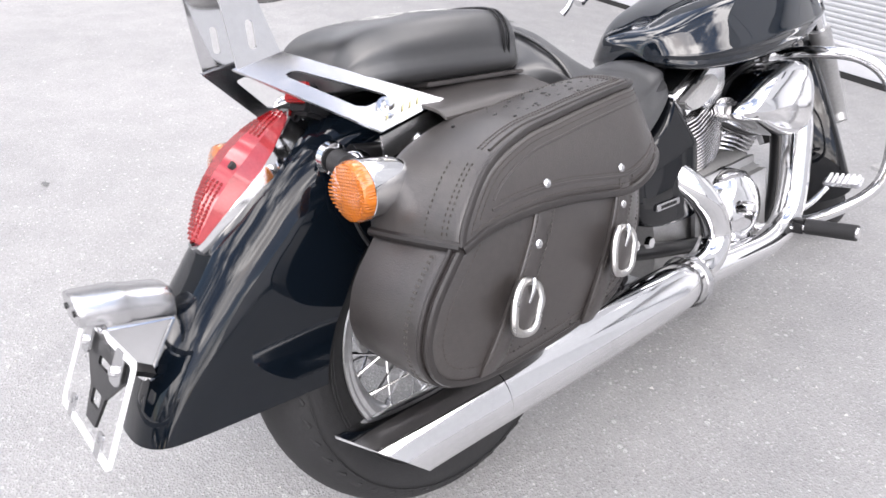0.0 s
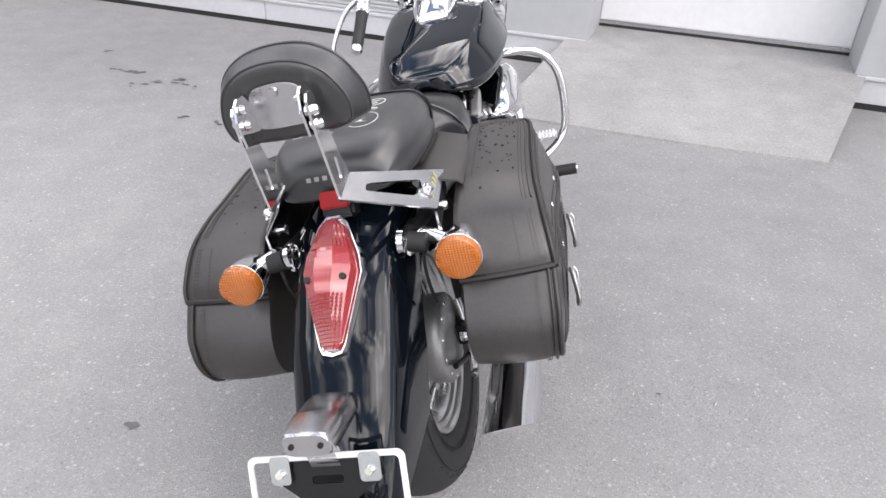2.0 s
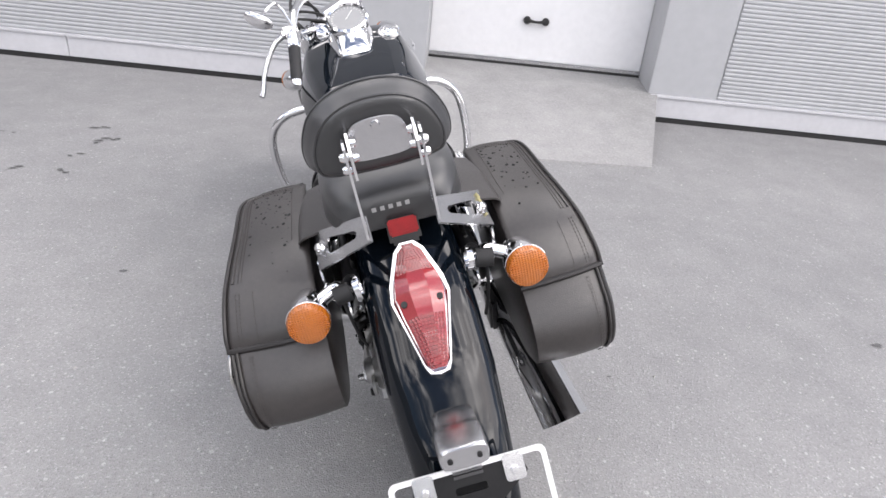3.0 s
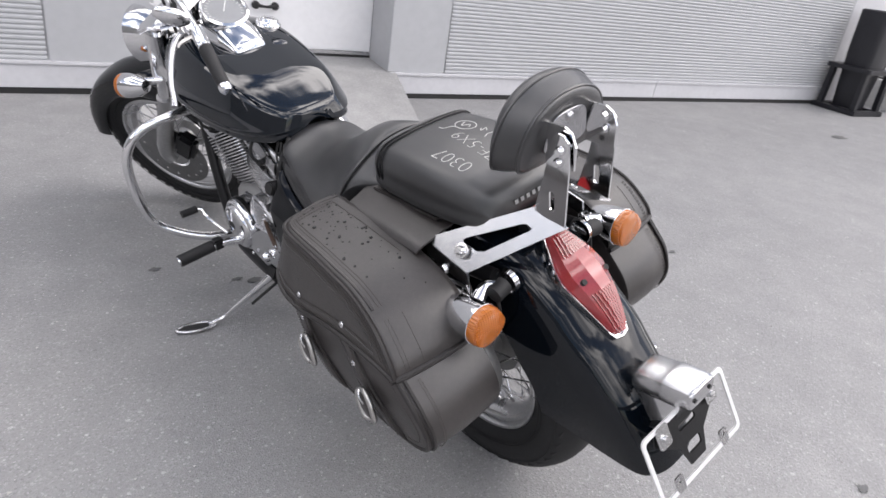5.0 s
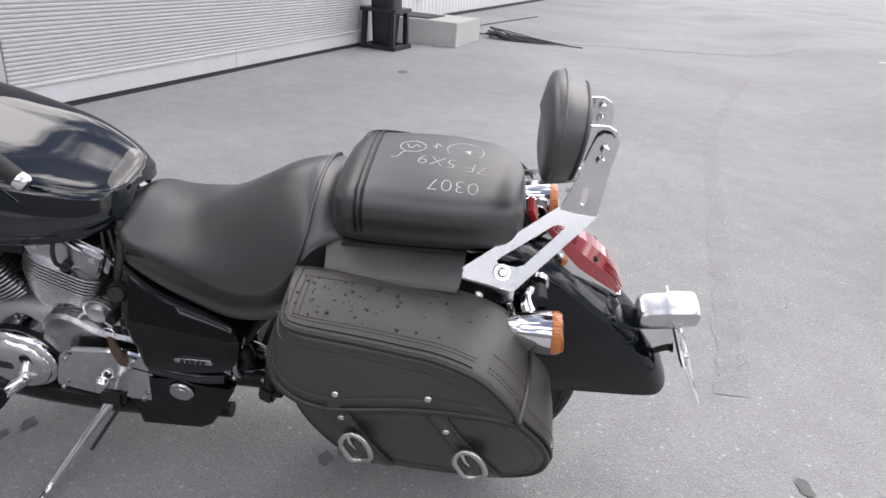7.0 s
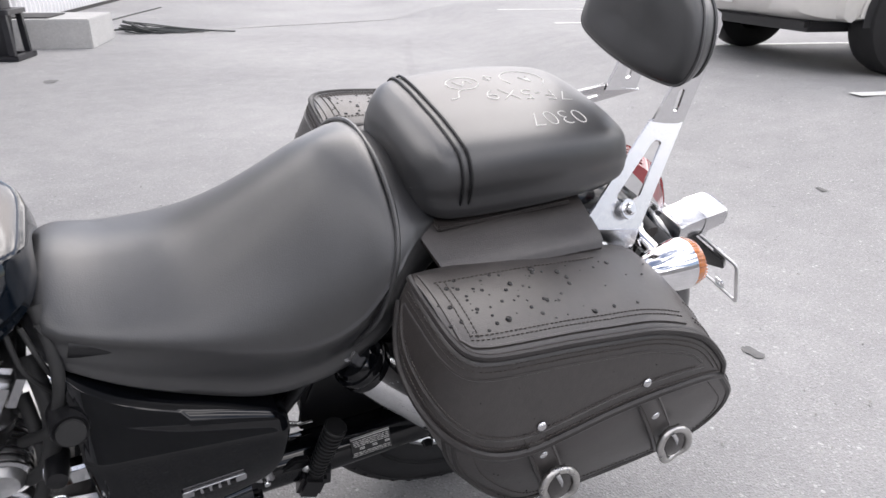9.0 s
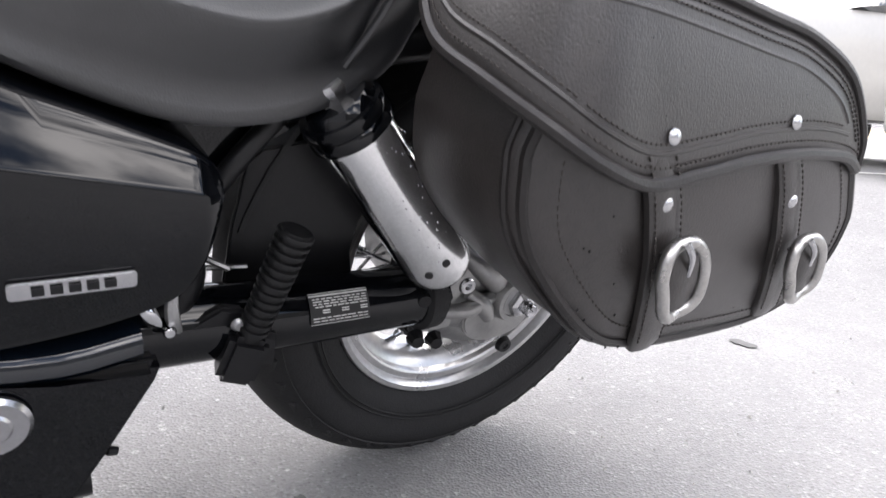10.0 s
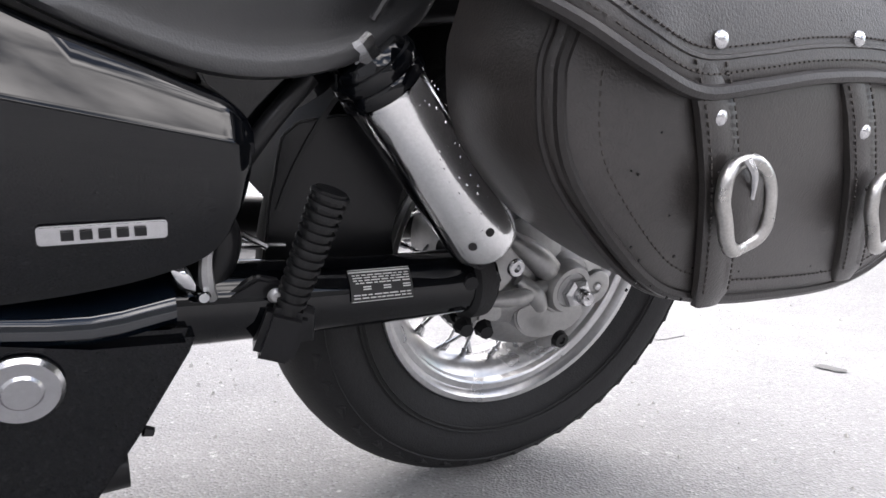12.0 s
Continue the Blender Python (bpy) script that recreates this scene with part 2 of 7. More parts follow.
def ground_material(name, dark, light, scale, stones=1.0, mottle=0.5, coarse=0.0):
    m = bpy.data.materials.new(name)
    m.use_nodes = True
    n, l = m.node_tree.nodes, m.node_tree.links
    b = n["Principled BSDF"]
    b.inputs["Roughness"].default_value = 0.85
    co = n.new("ShaderNodeTexCoord")

    def tex(kind, s, detail=5.0):
        t = n.new(kind)
        t.inputs["Scale"].default_value = s
        if kind == "ShaderNodeTexNoise":
            t.inputs["Detail"].default_value = detail
        l.new(co.outputs["Object"], t.inputs["Vector"])
        return t
    patch, mid, grain = tex("ShaderNodeTexNoise", 0.45, 7), tex("ShaderNodeTexNoise", 6.0, 6), tex("ShaderNodeTexVoronoi", scale)
    speck = tex("ShaderNodeTexNoise", scale * 0.8, 3)

    def math_node(op, a, c):
        q = n.new("ShaderNodeMath")
        q.operation = op
        for k, v in enumerate((a, c)):
            if isinstance(v, (int, float)):
                q.inputs[k].default_value = v
            else:
                l.new(v, q.inputs[k])
        return q.outputs["Value"]
    total = math_node("ADD", math_node("ADD", math_node("MULTIPLY", patch.outputs["Fac"], mottle), 0.25 - mottle / 2), math_node("MULTIPLY", mid.outputs["Fac"], 0.35))
    total = math_node("ADD", total, math_node("MULTIPLY", speck.outputs["Fac"], 0.38))
    rng = n.new("ShaderNodeMapRange")
    rng.inputs["From Min"].default_value, rng.inputs["From Max"].default_value = 0.42, 0.82
    l.new(total, rng.inputs["Value"])
    mix = n.new("ShaderNodeMix")
    mix.data_type = "RGBA"
    mix.inputs["A"].default_value, mix.inputs["B"].default_value = (*dark, 1), (*light, 1)
    l.new(rng.outputs["Result"], mix.inputs["Factor"])
    # pale and dark aggregate grains
    pale = n.new("ShaderNodeMix")
    pale.data_type = "RGBA"
    l.new(mix.outputs["Result"], pale.inputs["A"])
    l.new(grain.outputs["Color"], pale.inputs["B"])
    hue = n.new("ShaderNodeSeparateColor")
    l.new(grain.outputs["Color"], hue.inputs["Color"])
    shade = n.new("ShaderNodeValToRGB")
    ramp = shade.color_ramp
    for k, (pos, v) in enumerate(((0.0, 1 - 0.30 * stones), (0.14, 1 - 0.08 * stones), (0.84, 1 + 0.02 * stones), (0.92, 1 + 0.16 * stones), (1.0, 1 + 0.38 * stones))):
        e = ramp.elements[k] if k < 2 else ramp.elements.new(pos)
        e.position = pos
        e.color = (v, v, v, 1)
    l.new(hue.outputs["Red"], shade.inputs["Fac"])
    mul = n.new("ShaderNodeVectorMath")
    mul.operation = "SCALE"
    l.new(mix.outputs["Result"], mul.inputs[0])
    l.new(shade.outputs["Color"], mul.inputs["Scale"])
    l.new(mul.outputs["Vector"], b.inputs["Base Color"])
    height = math_node("ADD", grain.outputs["Distance"], math_node("MULTIPLY", mid.outputs["Fac"], 1.2))
    if coarse:
        # scattered larger stones, some proud and pale, some broken out and dark, thicker in worn areas
        big = tex("ShaderNodeTexVoronoi", 62.0)
        warp = tex("ShaderNodeTexNoise", 90.0, 2)
        wear = tex("ShaderNodeTexNoise", 1.3, 4)
        pick = n.new("ShaderNodeSeparateColor")
        l.new(big.outputs["Color"], pick.inputs["Color"])
        size = math_node("MULTIPLY", pick.outputs["Green"], 0.42)
        body = math_node("LESS_THAN", math_node("ADD", big.outputs["Distance"], math_node("MULTIPLY", warp.outputs["Fac"], 0.35)), math_node("ADD", size, 0.12))
        limit = math_node("ADD", math_node("MULTIPLY", wear.outputs["Fac"], -0.62), 1.16)
        proud = math_node("MULTIPLY", body, math_node("GREATER_THAN", pick.outputs["Red"], limit))
        lost = math_node("MULTIPLY", body, math_node("GREATER_THAN", pick.outputs["Blue"], math_node("ADD", limit, 0.05)))
        tone = math_node("ADD", math_node("SUBTRACT", math_node("MULTIPLY", proud, 0.34 * coarse), math_node("MULTIPLY", lost, 0.26 * coarse)), 1.0)
        mul2 = n.new("ShaderNodeVectorMath")
        mul2.operation = "SCALE"
        l.new(mul.outputs["Vector"], mul2.inputs[0])
        l.new(tone, mul2.inputs["Scale"])
        l.new(mul2.outputs["Vector"], b.inputs["Base Color"])
        height = math_node("ADD", height, math_node("MULTIPLY", math_node("SUBTRACT", proud, lost), 1.1))
    bp = n.new("ShaderNodeBump")
    bp.inputs["Strength"].default_value, bp.inputs["Distance"].default_value = 0.85 * stones, 0.0034
    l.new(height, bp.inputs["Height"])
    l.new(bp.outputs["Normal"], b.inputs["Normal"])
    n.remove(pale)
    return m


M_ASPHALT = ground_material("weathered_asphalt", (0.233, 0.232, 0.235), (0.345, 0.343, 0.341), 230.0, 0.78, 0.62, 1.3)
M_STEP = ground_material("pale_cement", (0.40, 0.40, 0.392), (0.53, 0.525, 0.515), 60.0, 0.25)
M_TAR = ground_material("darker_asphalt", (0.219, 0.218, 0.221), (0.322, 0.320, 0.320), 230.0, 0.78, 0.62, 1.3)
M_CONCRETE = ground_material("pale_concrete", (0.235, 0.235, 0.233), (0.395, 0.39, 0.385), 120.0, 0.35, 0.95, 0.4)


# ---- mesh helpers ----
def spline(pts, sub=6, closed=False):
    """Catmull-Rom through points of any dimension."""
    p = [np.array(q, float) for q in pts]
    n = len(p)
    out = []
    for i in range(n if closed else n - 1):
        if closed:
            a, b, c, d = p[i - 1], p[i], p[(i + 1) % n], p[(i + 2) % n]
        else:
            b, c = p[i], p[i + 1]
            a = p[i - 1] if i else 2 * b - c
            d = p[i + 2] if i + 2 < n else 2 * c - b
        for k in range(sub):
            t = k / sub
            out.append(0.5 * (2 * b + (c - a) * t + (2 * a - 5 * b + 4 * c - d) * t * t + (3 * b - a - 3 * c + d) * t ** 3))
    if not closed:
        out.append(p[-1])
    return out


def finish(bm, bevel=0.0, seg=2):
    bmesh.ops.remove_doubles(bm, verts=bm.verts, dist=1e-6)
    if bevel:
        edges = [e for e in bm.edges if len(e.link_faces) == 2 and e.calc_face_angle(0) > 0.5]
        bmesh.ops.bevel(bm, geom=edges, offset=bevel, segments=seg, affect="EDGES", clamp_overlap=True)
    bmesh.ops.recalc_face_normals(bm, faces=bm.faces)
    return bm


def loft(rings, closed=True, cap=True, bm=None):
    bm = bm or bmesh.new()
    rows = [[bm.verts.new(tuple(map(float, p))) for p in ring] for ring in rings]
    for a, b in zip(rows, rows[1:]):
        m = len(a)
        for i in range(m if closed else m - 1):
            j = (i + 1) % m
            try:
                bm.faces.new((a[i], a[j], b[j], b[i]))
            except ValueError:
                pass
    if cap:
        bm.faces.new(rows[0][::-1])
        bm.faces.new(rows[-1])
    return bm


def skin(stations, ring_sub=4, len_sub=4, cap=True):
    """A smooth body through closed control rings."""
    rings = [spline(s, ring_sub, True) for s in stations]
    flat = [np.concatenate(r) for r in rings]
    return finish(loft([list(f.reshape(-1, 3)) for f in spline(flat, len_sub)], cap=cap))


def tube(pts, r, seg=12, sub=8, closed=False, bm=None, cap=True):
    radii = r if isinstance(r, (list, tuple)) else [r] * len(pts)
    path = spline([(*p, q) for p, q in zip(pts, radii)], sub, closed) if sub else [np.array((*p, q)) for p, q in zip(pts, radii)]
    where, rad = [Vector(p[:3]) for p in path], [p[3] for p in path]
    n = len(where)
    side, rings = None, []
    for i in range(n):
        if closed:
            d = where[(i + 1) % n] - where[i - 1]
        else:
            d = where[min(i + 1, n - 1)] - where[max(i - 1, 0)]
        d.normalize()
        if side is None:
            side = d.orthogonal().normalized()
        side = (side - d * side.dot(d)).normalized()
        up = d.cross(side)
        rings.append([where[i] + (side * math.cos(a) + up * math.sin(a)) * rad[i] for a in np.linspace(0, 2 * math.pi, seg, endpoint=False)])
    if closed:
        rings.append(rings[0])
    return finish(loft(rings, cap=cap and not closed, bm=bm))


def aim(origin, way, up=(0, 0, 1)):
    """A matrix at origin whose z points along way."""
    z = Vector(way).normalized()
    x = Vector(up).cross(z)
    x = x.normalized() if x.length > 1e-4 else z.orthogonal().normalized()
    y = z.cross(x)
    return Matrix(((x.x, y.x, z.x, origin[0]), (x.y, y.y, z.y, origin[1]), (x.z, y.z, z.z, origin[2]), (0, 0, 0, 1)))


def lathe(profile, m, seg=28, bm=None):
    """profile: (radius, height) rows about m's z."""
    rings = []
    for r, h in profile:
        rings.append([m @ Vector((max(r, 1e-4) * math.cos(a), max(r, 1e-4) * math.sin(a), h)) for a in np.linspace(0, 2 * math.pi, seg, endpoint=False)])
    return finish(loft(rings, cap=profile[0][0] < 1e-3 and profile[-1][0] < 1e-3, bm=bm))


def box(size, m=None, bevel=0.0, seg=2):
    bm = bmesh.new()
    bmesh.ops.create_cube(bm, size=1)
    bmesh.ops.scale(bm, vec=size, verts=bm.verts)
    finish(bm, bevel, seg)
    if m is not None:
        bm.transform(m)
    return bm


def plane(origin, u, v):
    """u and v span the sheet; the third column is its thickness."""
    u, v = Vector(u).normalized(), Vector(v)
    v = (v - u * v.dot(u)).normalized()
    w = u.cross(v)
    return Matrix(((u.x, v.x, w.x, origin[0]), (u.y, v.y, w.y, origin[1]), (u.z, v.z, w.z, origin[2]), (0, 0, 0, 1)))


def slab(outline, thick, m, holes=(), bevel=0.0):
    """A flat piece of that outline, with holes, thick along m's z."""
    bm = bmesh.new()
    edges = []
    for loop in (outline, *holes):
        vs = [bm.verts.new((float(p[0]), float(p[1]), 0)) for p in loop]
        edges += [bm.edges.new((vs[i], vs[(i + 1) % len(vs)])) for i in range(len(vs))]
    if holes:
        bmesh.ops.triangle_fill(bm, edges=edges, use_beauty=True, use_dissolve=False)
    else:
        bm.faces.new(bm.verts)
    got = bmesh.ops.extrude_face_region(bm, geom=list(bm.faces))
    bmesh.ops.translate(bm, vec=(0, 0, thick), verts=[g for g in got["geom"] if isinstance(g, bmesh.types.BMVert)])
    finish(bm, bevel, 2)
    bm.transform(m)
    return bm


def disc(r, n=20, cx=0.0, cy=0.0):
    return [(cx + r * math.cos(a), cy + r * math.sin(a)) for a in np.linspace(0, 2 * math.pi, n, endpoint=False)]


def rounded(w, h, r, n=5, cx=0.0, cy=0.0):
    out = []
    for qx, qy, a0 in ((1, 1, 0), (-1, 1, 90), (-1, -1, 180), (1, -1, 270)):
        for k in range(n + 1):
            a = radians(a0 + 90 * k / n)
            out.append((cx + qx * (w / 2 - r) + r * math.cos(a), cy + qy * (h / 2 - r) + r * math.sin(a)))
    return out


def merge(*parts):
    """Several bmeshes in one."""
    out = bmesh.new()
    for p in parts:
        me = bpy.data.meshes.new("tmp")
        p.to_mesh(me)
        out.from_mesh(me)
        bpy.data.meshes.remove(me)
        p.free()
    return out


def part(name, bm, mat, parent=None, label="", smooth=0.7):
    me = bpy.data.meshes.new(name)
    bm.to_mesh(me)
    bm.free()
    me.materials.append(mat)
    if smooth:
        me.polygons.foreach_set("use_smooth", [True] * len(me.polygons))
        me.set_sharp_from_angle(angle=smooth)
    ob = new(name, me)
    if parent is not None:
        ob.parent = parent
    if label:
        ob["label"] = label
    return ob


def again(ob, parent, m, name=None):
    """The same mesh once more, as a part at the pose m."""
    o = new(name or ob.name.split(".")[0], ob.data)
    o.parent, o.matrix_basis = parent, m
    return o


def thing(name, m, label, category, group="", kind=""):
    ob = new(name)
    ob.matrix_world = m
    return tagged(ob, label, category, group, kind)


def stitches(path, normal, step=0.0055, size=(0.0032, 0.0009, 0.0008)):
    """Small thread stitches along a path of points."""
    bm = bmesh.new()
    pts = [Vector(p) for p in path]
    carry = 0.0
    for a, b in zip(pts, pts[1:]):
        d = (b - a).length
        if d < 1e-6:
            continue
        way = (b - a) / d
        s = carry
        while s < d:
            nrm = Vector(normal)
            side = nrm.cross(way).normalized()
            nrm = way.cross(side)
            o = a + way * s
            vs = [bm.verts.new(o + way * (i * size[0] / 2) + side * (j * size[1] / 2) + nrm * (k * size[2])) for i in (-1, 1) for j in (-1, 1) for k in (-0.3, 1)]
            for f in ((1, 3, 7, 5), (0, 1, 5, 4), (2, 6, 7, 3), (0, 2, 3, 1), (4, 5, 7, 6)):
                bm.faces.new([vs[q] for q in f])
            s += step
        carry = s - d
    return bm


# ---- the yard: ground, wall, ramp, door ----
WALL_O, WALL_U, WALL_N = Vector((2.080, 3.062, 0)), Vector((0.9709, -0.2397, 0)).normalized(), Vector((-0.2397, -0.9709, 0)).normalized()


def at_wall(u, n, z):
    """A place u along the wall to the right, n out of it towards the yard, z up."""
    return WALL_O + WALL_U * u + WALL_N * n + Vector((0, 0, z))


WALL_M = Matrix(((WALL_U.x, WALL_N.x, 0, WALL_O.x), (WALL_U.y, WALL_N.y, 0, WALL_O.y), (0, 0, 1, 0), (0, 0, 0, 1)))


def wall_box(u0, u1, n0, n1, z0, z1, bevel=0.0):
    return box((u1 - u0, n1 - n0, z1 - z0), WALL_M @ Matrix.Translation(((u0 + u1) / 2, (n0 + n1) / 2, (z0 + z1) / 2)), bevel)


bm = bmesh.new()
# a sheet with gentle unevenness near the bike that rises to the parking bays and runs flat to the horizon


def ground_z(x, y):
    """Height of the asphalt: the bays lie a little higher than the yard."""
    n = (Vector((x, y, 0)) - WALL_O).dot(WALL_N)
    t = min(1.0, max(0.0, (n - 4.9) / 1.6))
    wave = 0.0 if max(abs(x), abs(y)) > 15 else 0.006 * noise.noise(Vector((x * 0.5, y * 0.5, 3.1))) * min(1, max(0, (math.hypot(x, y - 0.8) - 2.0) / 3))
    return 0.27 * t * t * (3 - 2 * t) + wave - 0.010


coords = [-400, -120, -40] + [-16 + 0.32 * i for i in range(101)] + [40, 120, 400]
grid = [[bm.verts.new((x, y, ground_z(x, y))) for x in coords] for y in coords]
for i in range(len(coords) - 1):
    for j in range(len(coords) - 1):
        bm.faces.new((grid[i][j], grid[i][j + 1], grid[i + 1][j + 1], grid[i + 1][j]))
tagged(part("ground", bm, M_ASPHALT), "weathered light grey asphalt yard, worn and speckled", "ground", kind="structure")


def ribbed(u0, u1, z0, z1, n=0.0, pitch=0.028, depth=0.006):
    """Horizontal fine-ribbed cladding."""
    rows, z = [], z0
    while z < z1:
        rows += [(n, z), (n + depth, z + pitch * 0.25), (n + depth, z + pitch * 0.62), (n, z + pitch * 0.87)]
        z += pitch
    rows.append((n, z1))
    return loft([[at_wall(u, a, b) for a, b in rows] for u in (u0, u1)], closed=False, cap=False)


DOOR_L, DOOR_R, WALL_TOP, RECESS, SILL = -1.66, -0.075, 4.2, -0.36, 0.222
wall = tagged(part("wall_north", merge(wall_box(-16, DOOR_L, -0.4, -0.012, -0.02, WALL_TOP), wall_box(DOOR_R, 5.4, -0.4, -0.012, -0.02, WALL_TOP),
                                       wall_box(DOOR_L, DOOR_R, -0.4, -0.012, 2.45, WALL_TOP)), M_WALL, smooth=0),
              "pale grey building wall with fine horizontal ribbed metal cladding", "wall", kind="structure")
for u0, u1 in ((-16, -2.25), (0.41, 5.35)):
    part("ribbed_panel", ribbed(u0, u1, 0.185, WALL_TOP, -0.006), M_WALL, wall, smooth=0)
for u0, u1 in ((-2.24, DOOR_L), (DOOR_R, 0.40)):
    part("smooth_panel", wall_box(u0, u1, -0.012, 0.0, 0.185, WALL_TOP, 0.003), M_WALL, wall, smooth=0)
for u0, u1 in ((-16, -9.0), (-8.995, -4.2), (-4.195, DOOR_L - 0.01), (DOOR_R + 0.01, 2.7), (2.705, 5.35)):
    part("base_board", wall_box(u0, u1, -0.02, 0.012, 0.028, 0.165, 0.003), M_TRIM, wall, smooth=0)
    part("base_ledge", wall_box(u0, u1, -0.02, 0.026, 0.165, 0.185, 0.004), M_TRIM, wall, smooth=0)
part("base_seal", wall_box(-16, DOOR_L - 0.3, -0.03, 0.004, -0.02, 0.028), M_SEAL, wall, smooth=0)
part("base_seal", wall_box(DOOR_R + 0.02, 5.35, -0.03, 0.004, -0.02, 0.028), M_SEAL, wall, smooth=0)

door = tagged(part("door_1", wall_box(DOOR_L, DOOR_R, RECESS - 0.05, RECESS - 0.01, SILL, 2.45), M_DOOR, smooth=0),
              "white sectional garage door, closed, with a black handle", "door", kind="structure")
zs = [SILL + 0.035, 0.83, 1.38, 1.92, 2.44]
for z0, z1 in zip(zs, zs[1:]):
    part("door_panel", wall_box(DOOR_L + 0.004, DOOR_R - 0.004, RECESS - 0.012, RECESS, z0, z1 - 0.006, 0.004), M_DOOR, door, smooth=0)
part("bottom_rail", wall_box(DOOR_L + 0.004, DOOR_R - 0.004, RECESS - 0.012, RECESS + 0.006, SILL + 0.008, SILL + 0.032, 0.003), M_STEEL, door, smooth=0)
part("door_seal", wall_box(DOOR_L, DOOR_R, RECESS - 0.03, RECESS + 0.004, SILL - 0.012, SILL + 0.008), M_SEAL, door, smooth=0)
hand = merge(tube([at_wall(-0.952, RECESS + 0.03, 0.540), at_wall(-0.895, RECESS + 0.036, 0.535), at_wall(-0.835, RECESS + 0.03, 0.540)], [0.013, 0.009, 0.013], 12, 5),
             lathe([(0.0, 0), (0.027, 0.0), (0.027, 0.02), (0.02, 0.03), (0, 0.032)], aim(at_wall(-0.962, RECESS, 0.540), WALL_N), 18),
             lathe([(0.0, 0), (0.027, 0.0), (0.027, 0.02), (0.02, 0.03), (0, 0.032)], aim(at_wall(-0.828, RECESS, 0.540), WALL_N), 18))
part("door_handle", hand, M_SEAL, door, "black dumbbell-shaped handle")

prof = [(1.10, -0.02), (1.095, 0.002), (0.6, 0.088), (0.0, 0.186), (RECESS, SILL - 0.010), (RECESS, -0.02)]
ramp = part("ramp", loft([[at_wall(u + flare * max(0.0, a), a * reach if a > 0 else a, b) for a, b in prof] for u, flare, reach in ((-1.80, -0.12, 1.04), (-1.3, -0.1, 1.03), (-0.6, -0.15, 1.0), (-0.012, -0.215, 0.955))], cap=True), M_CONCRETE, smooth=0)
tagged(ramp, "pale worn concrete ramp rising to the garage door", "ramp", kind="structure")

# unseen wall added beyond the motorcycle's left; it closes the yard and darkens reflections
wall3 = tagged(part("wall_west", wall_box(-11.4, -11.0, 0.02, 22.0, -0.02, 3.3, 0.01), M_FAR, smooth=0), "plain dark grey wall, unseen, added to darken reflections from the left", "wall", kind="structure")
part("base_board", wall_box(-11.0, -10.985, 0.03, 21.9, -0.01, 0.30, 0.004), M_TRIM, wall3, smooth=0)
part("wall_coping", wall_box(-11.42, -10.97, 0.03, 21.95, 3.3, 3.37, 0.006), M_TRIM, wall3, smooth=0)

# the building beyond, set back
wall2 = tagged(part("wall_east", merge(wall_box(5.4, 6.05, -1.2, -0.012, -0.02, WALL_TOP), wall_box(6.05, 27, -1.6, -0.70, -0.02, WALL_TOP)), M_TRIM, smooth=0),
               "white metal-clad building wall with vertical ribs", "wall", kind="structure")
bm = bmesh.new()
for i in range(90):
    u = 7.9 + i * 0.2
    loft([[at_wall(u + a, b, z) for a, b in ((0, -0.70), (0.02, -0.685), (0.06, -0.685), (0.08, -0.70))] for z in (0.03, WALL_TOP)], closed=False, cap=False, bm=bm)
part("vertical_ribs", bm, M_DOOR, wall2, smooth=0)["kind"] = "stuff"
part("base_seal", wall_box(7.4, 27, -0.69, -0.66, -0.02, 0.05), M_SEAL, wall2, smooth=0)
part("entrance_frame", wall_box(6.3, 6.95, -0.70, -0.66, 0.33, 2.4, 0.01), M_WALL, wall2, smooth=0)
vent = thing("vent_pipe", Matrix.Identity(4), "round grey vent pipe stub in the white wall", "pipe")
part("pipe", merge(lathe([(0.085, 0), (0.095, 0), (0.095, 0.12), (0.08, 0.12), (0.078, 0.02)], aim(at_wall(9.1, -0.70, 0.46), WALL_N), 24)), M_ALLOY, vent)

post = thing("ashtray_stand", Matrix.Translation(at_wall(5.43, 0.30, -0.010)) @ pose(0, 0, 0, 0, 0, -16), "dark tapered bin held in a black four-legged steel stand", "bin")
shell = [[(w * x, w * y, z) for x, y in rounded(2, 2, 0.35, 3)] for z, w in ((0.045, 0.125), (0.30, 0.140), (0.62, 0.158), (1.05, 0.165), (1.06, 0.150), (0.95, 0.145))]
part("bin", finish(loft(shell)), M_POST, post, "dark grey tapered bin")
ring_ = slab(rounded(0.50, 0.50, 0.03), 0.045, Matrix.Translation((0, 0, 0.44)), holes=[rounded(0.32, 0.32, 0.03)], bevel=0.006)
part("top_frame", ring_, M_POST, post, smooth=0)
leg_ = part("stand_leg", skin([[(0.20 + dx * 1.0 - 0.02 * z, 0.20 + dy - 0.02 * z, z) for dx, dy in ((-0.028, -0.028), (0.028, -0.028), (0.028, 0.028), (-0.028, 0.028))] for z in (0.0, 0.22, 0.45)], 1, 1), M_POST, post, smooth=0)
for k in range(1, 4):
    again(leg_, post, pose(0, 0, 0, 0, 0, 90 * k))
rail_ = part("base_rail", box((0.52, 0.075, 0.05), Matrix.Translation((0, 0.22, 0.026)), 0.006), M_POST, post, smooth=0)
for k in range(1, 4):
    again(rail_, post, pose(0, 0, 0, 0, 0, 90 * k))
part("upper_post", box((0.09, 0.09, 0.62), Matrix.Translation((0.205, -0.06, 0.77)), 0.008), M_POST, post, smooth=0)

step = tagged(part("concrete_step", wall_box(6.2, 7.33, -0.68, 1.0, -0.02, 0.31, 0.012), M_STEP), "pale concrete entrance step beside the black bin stand", "step")
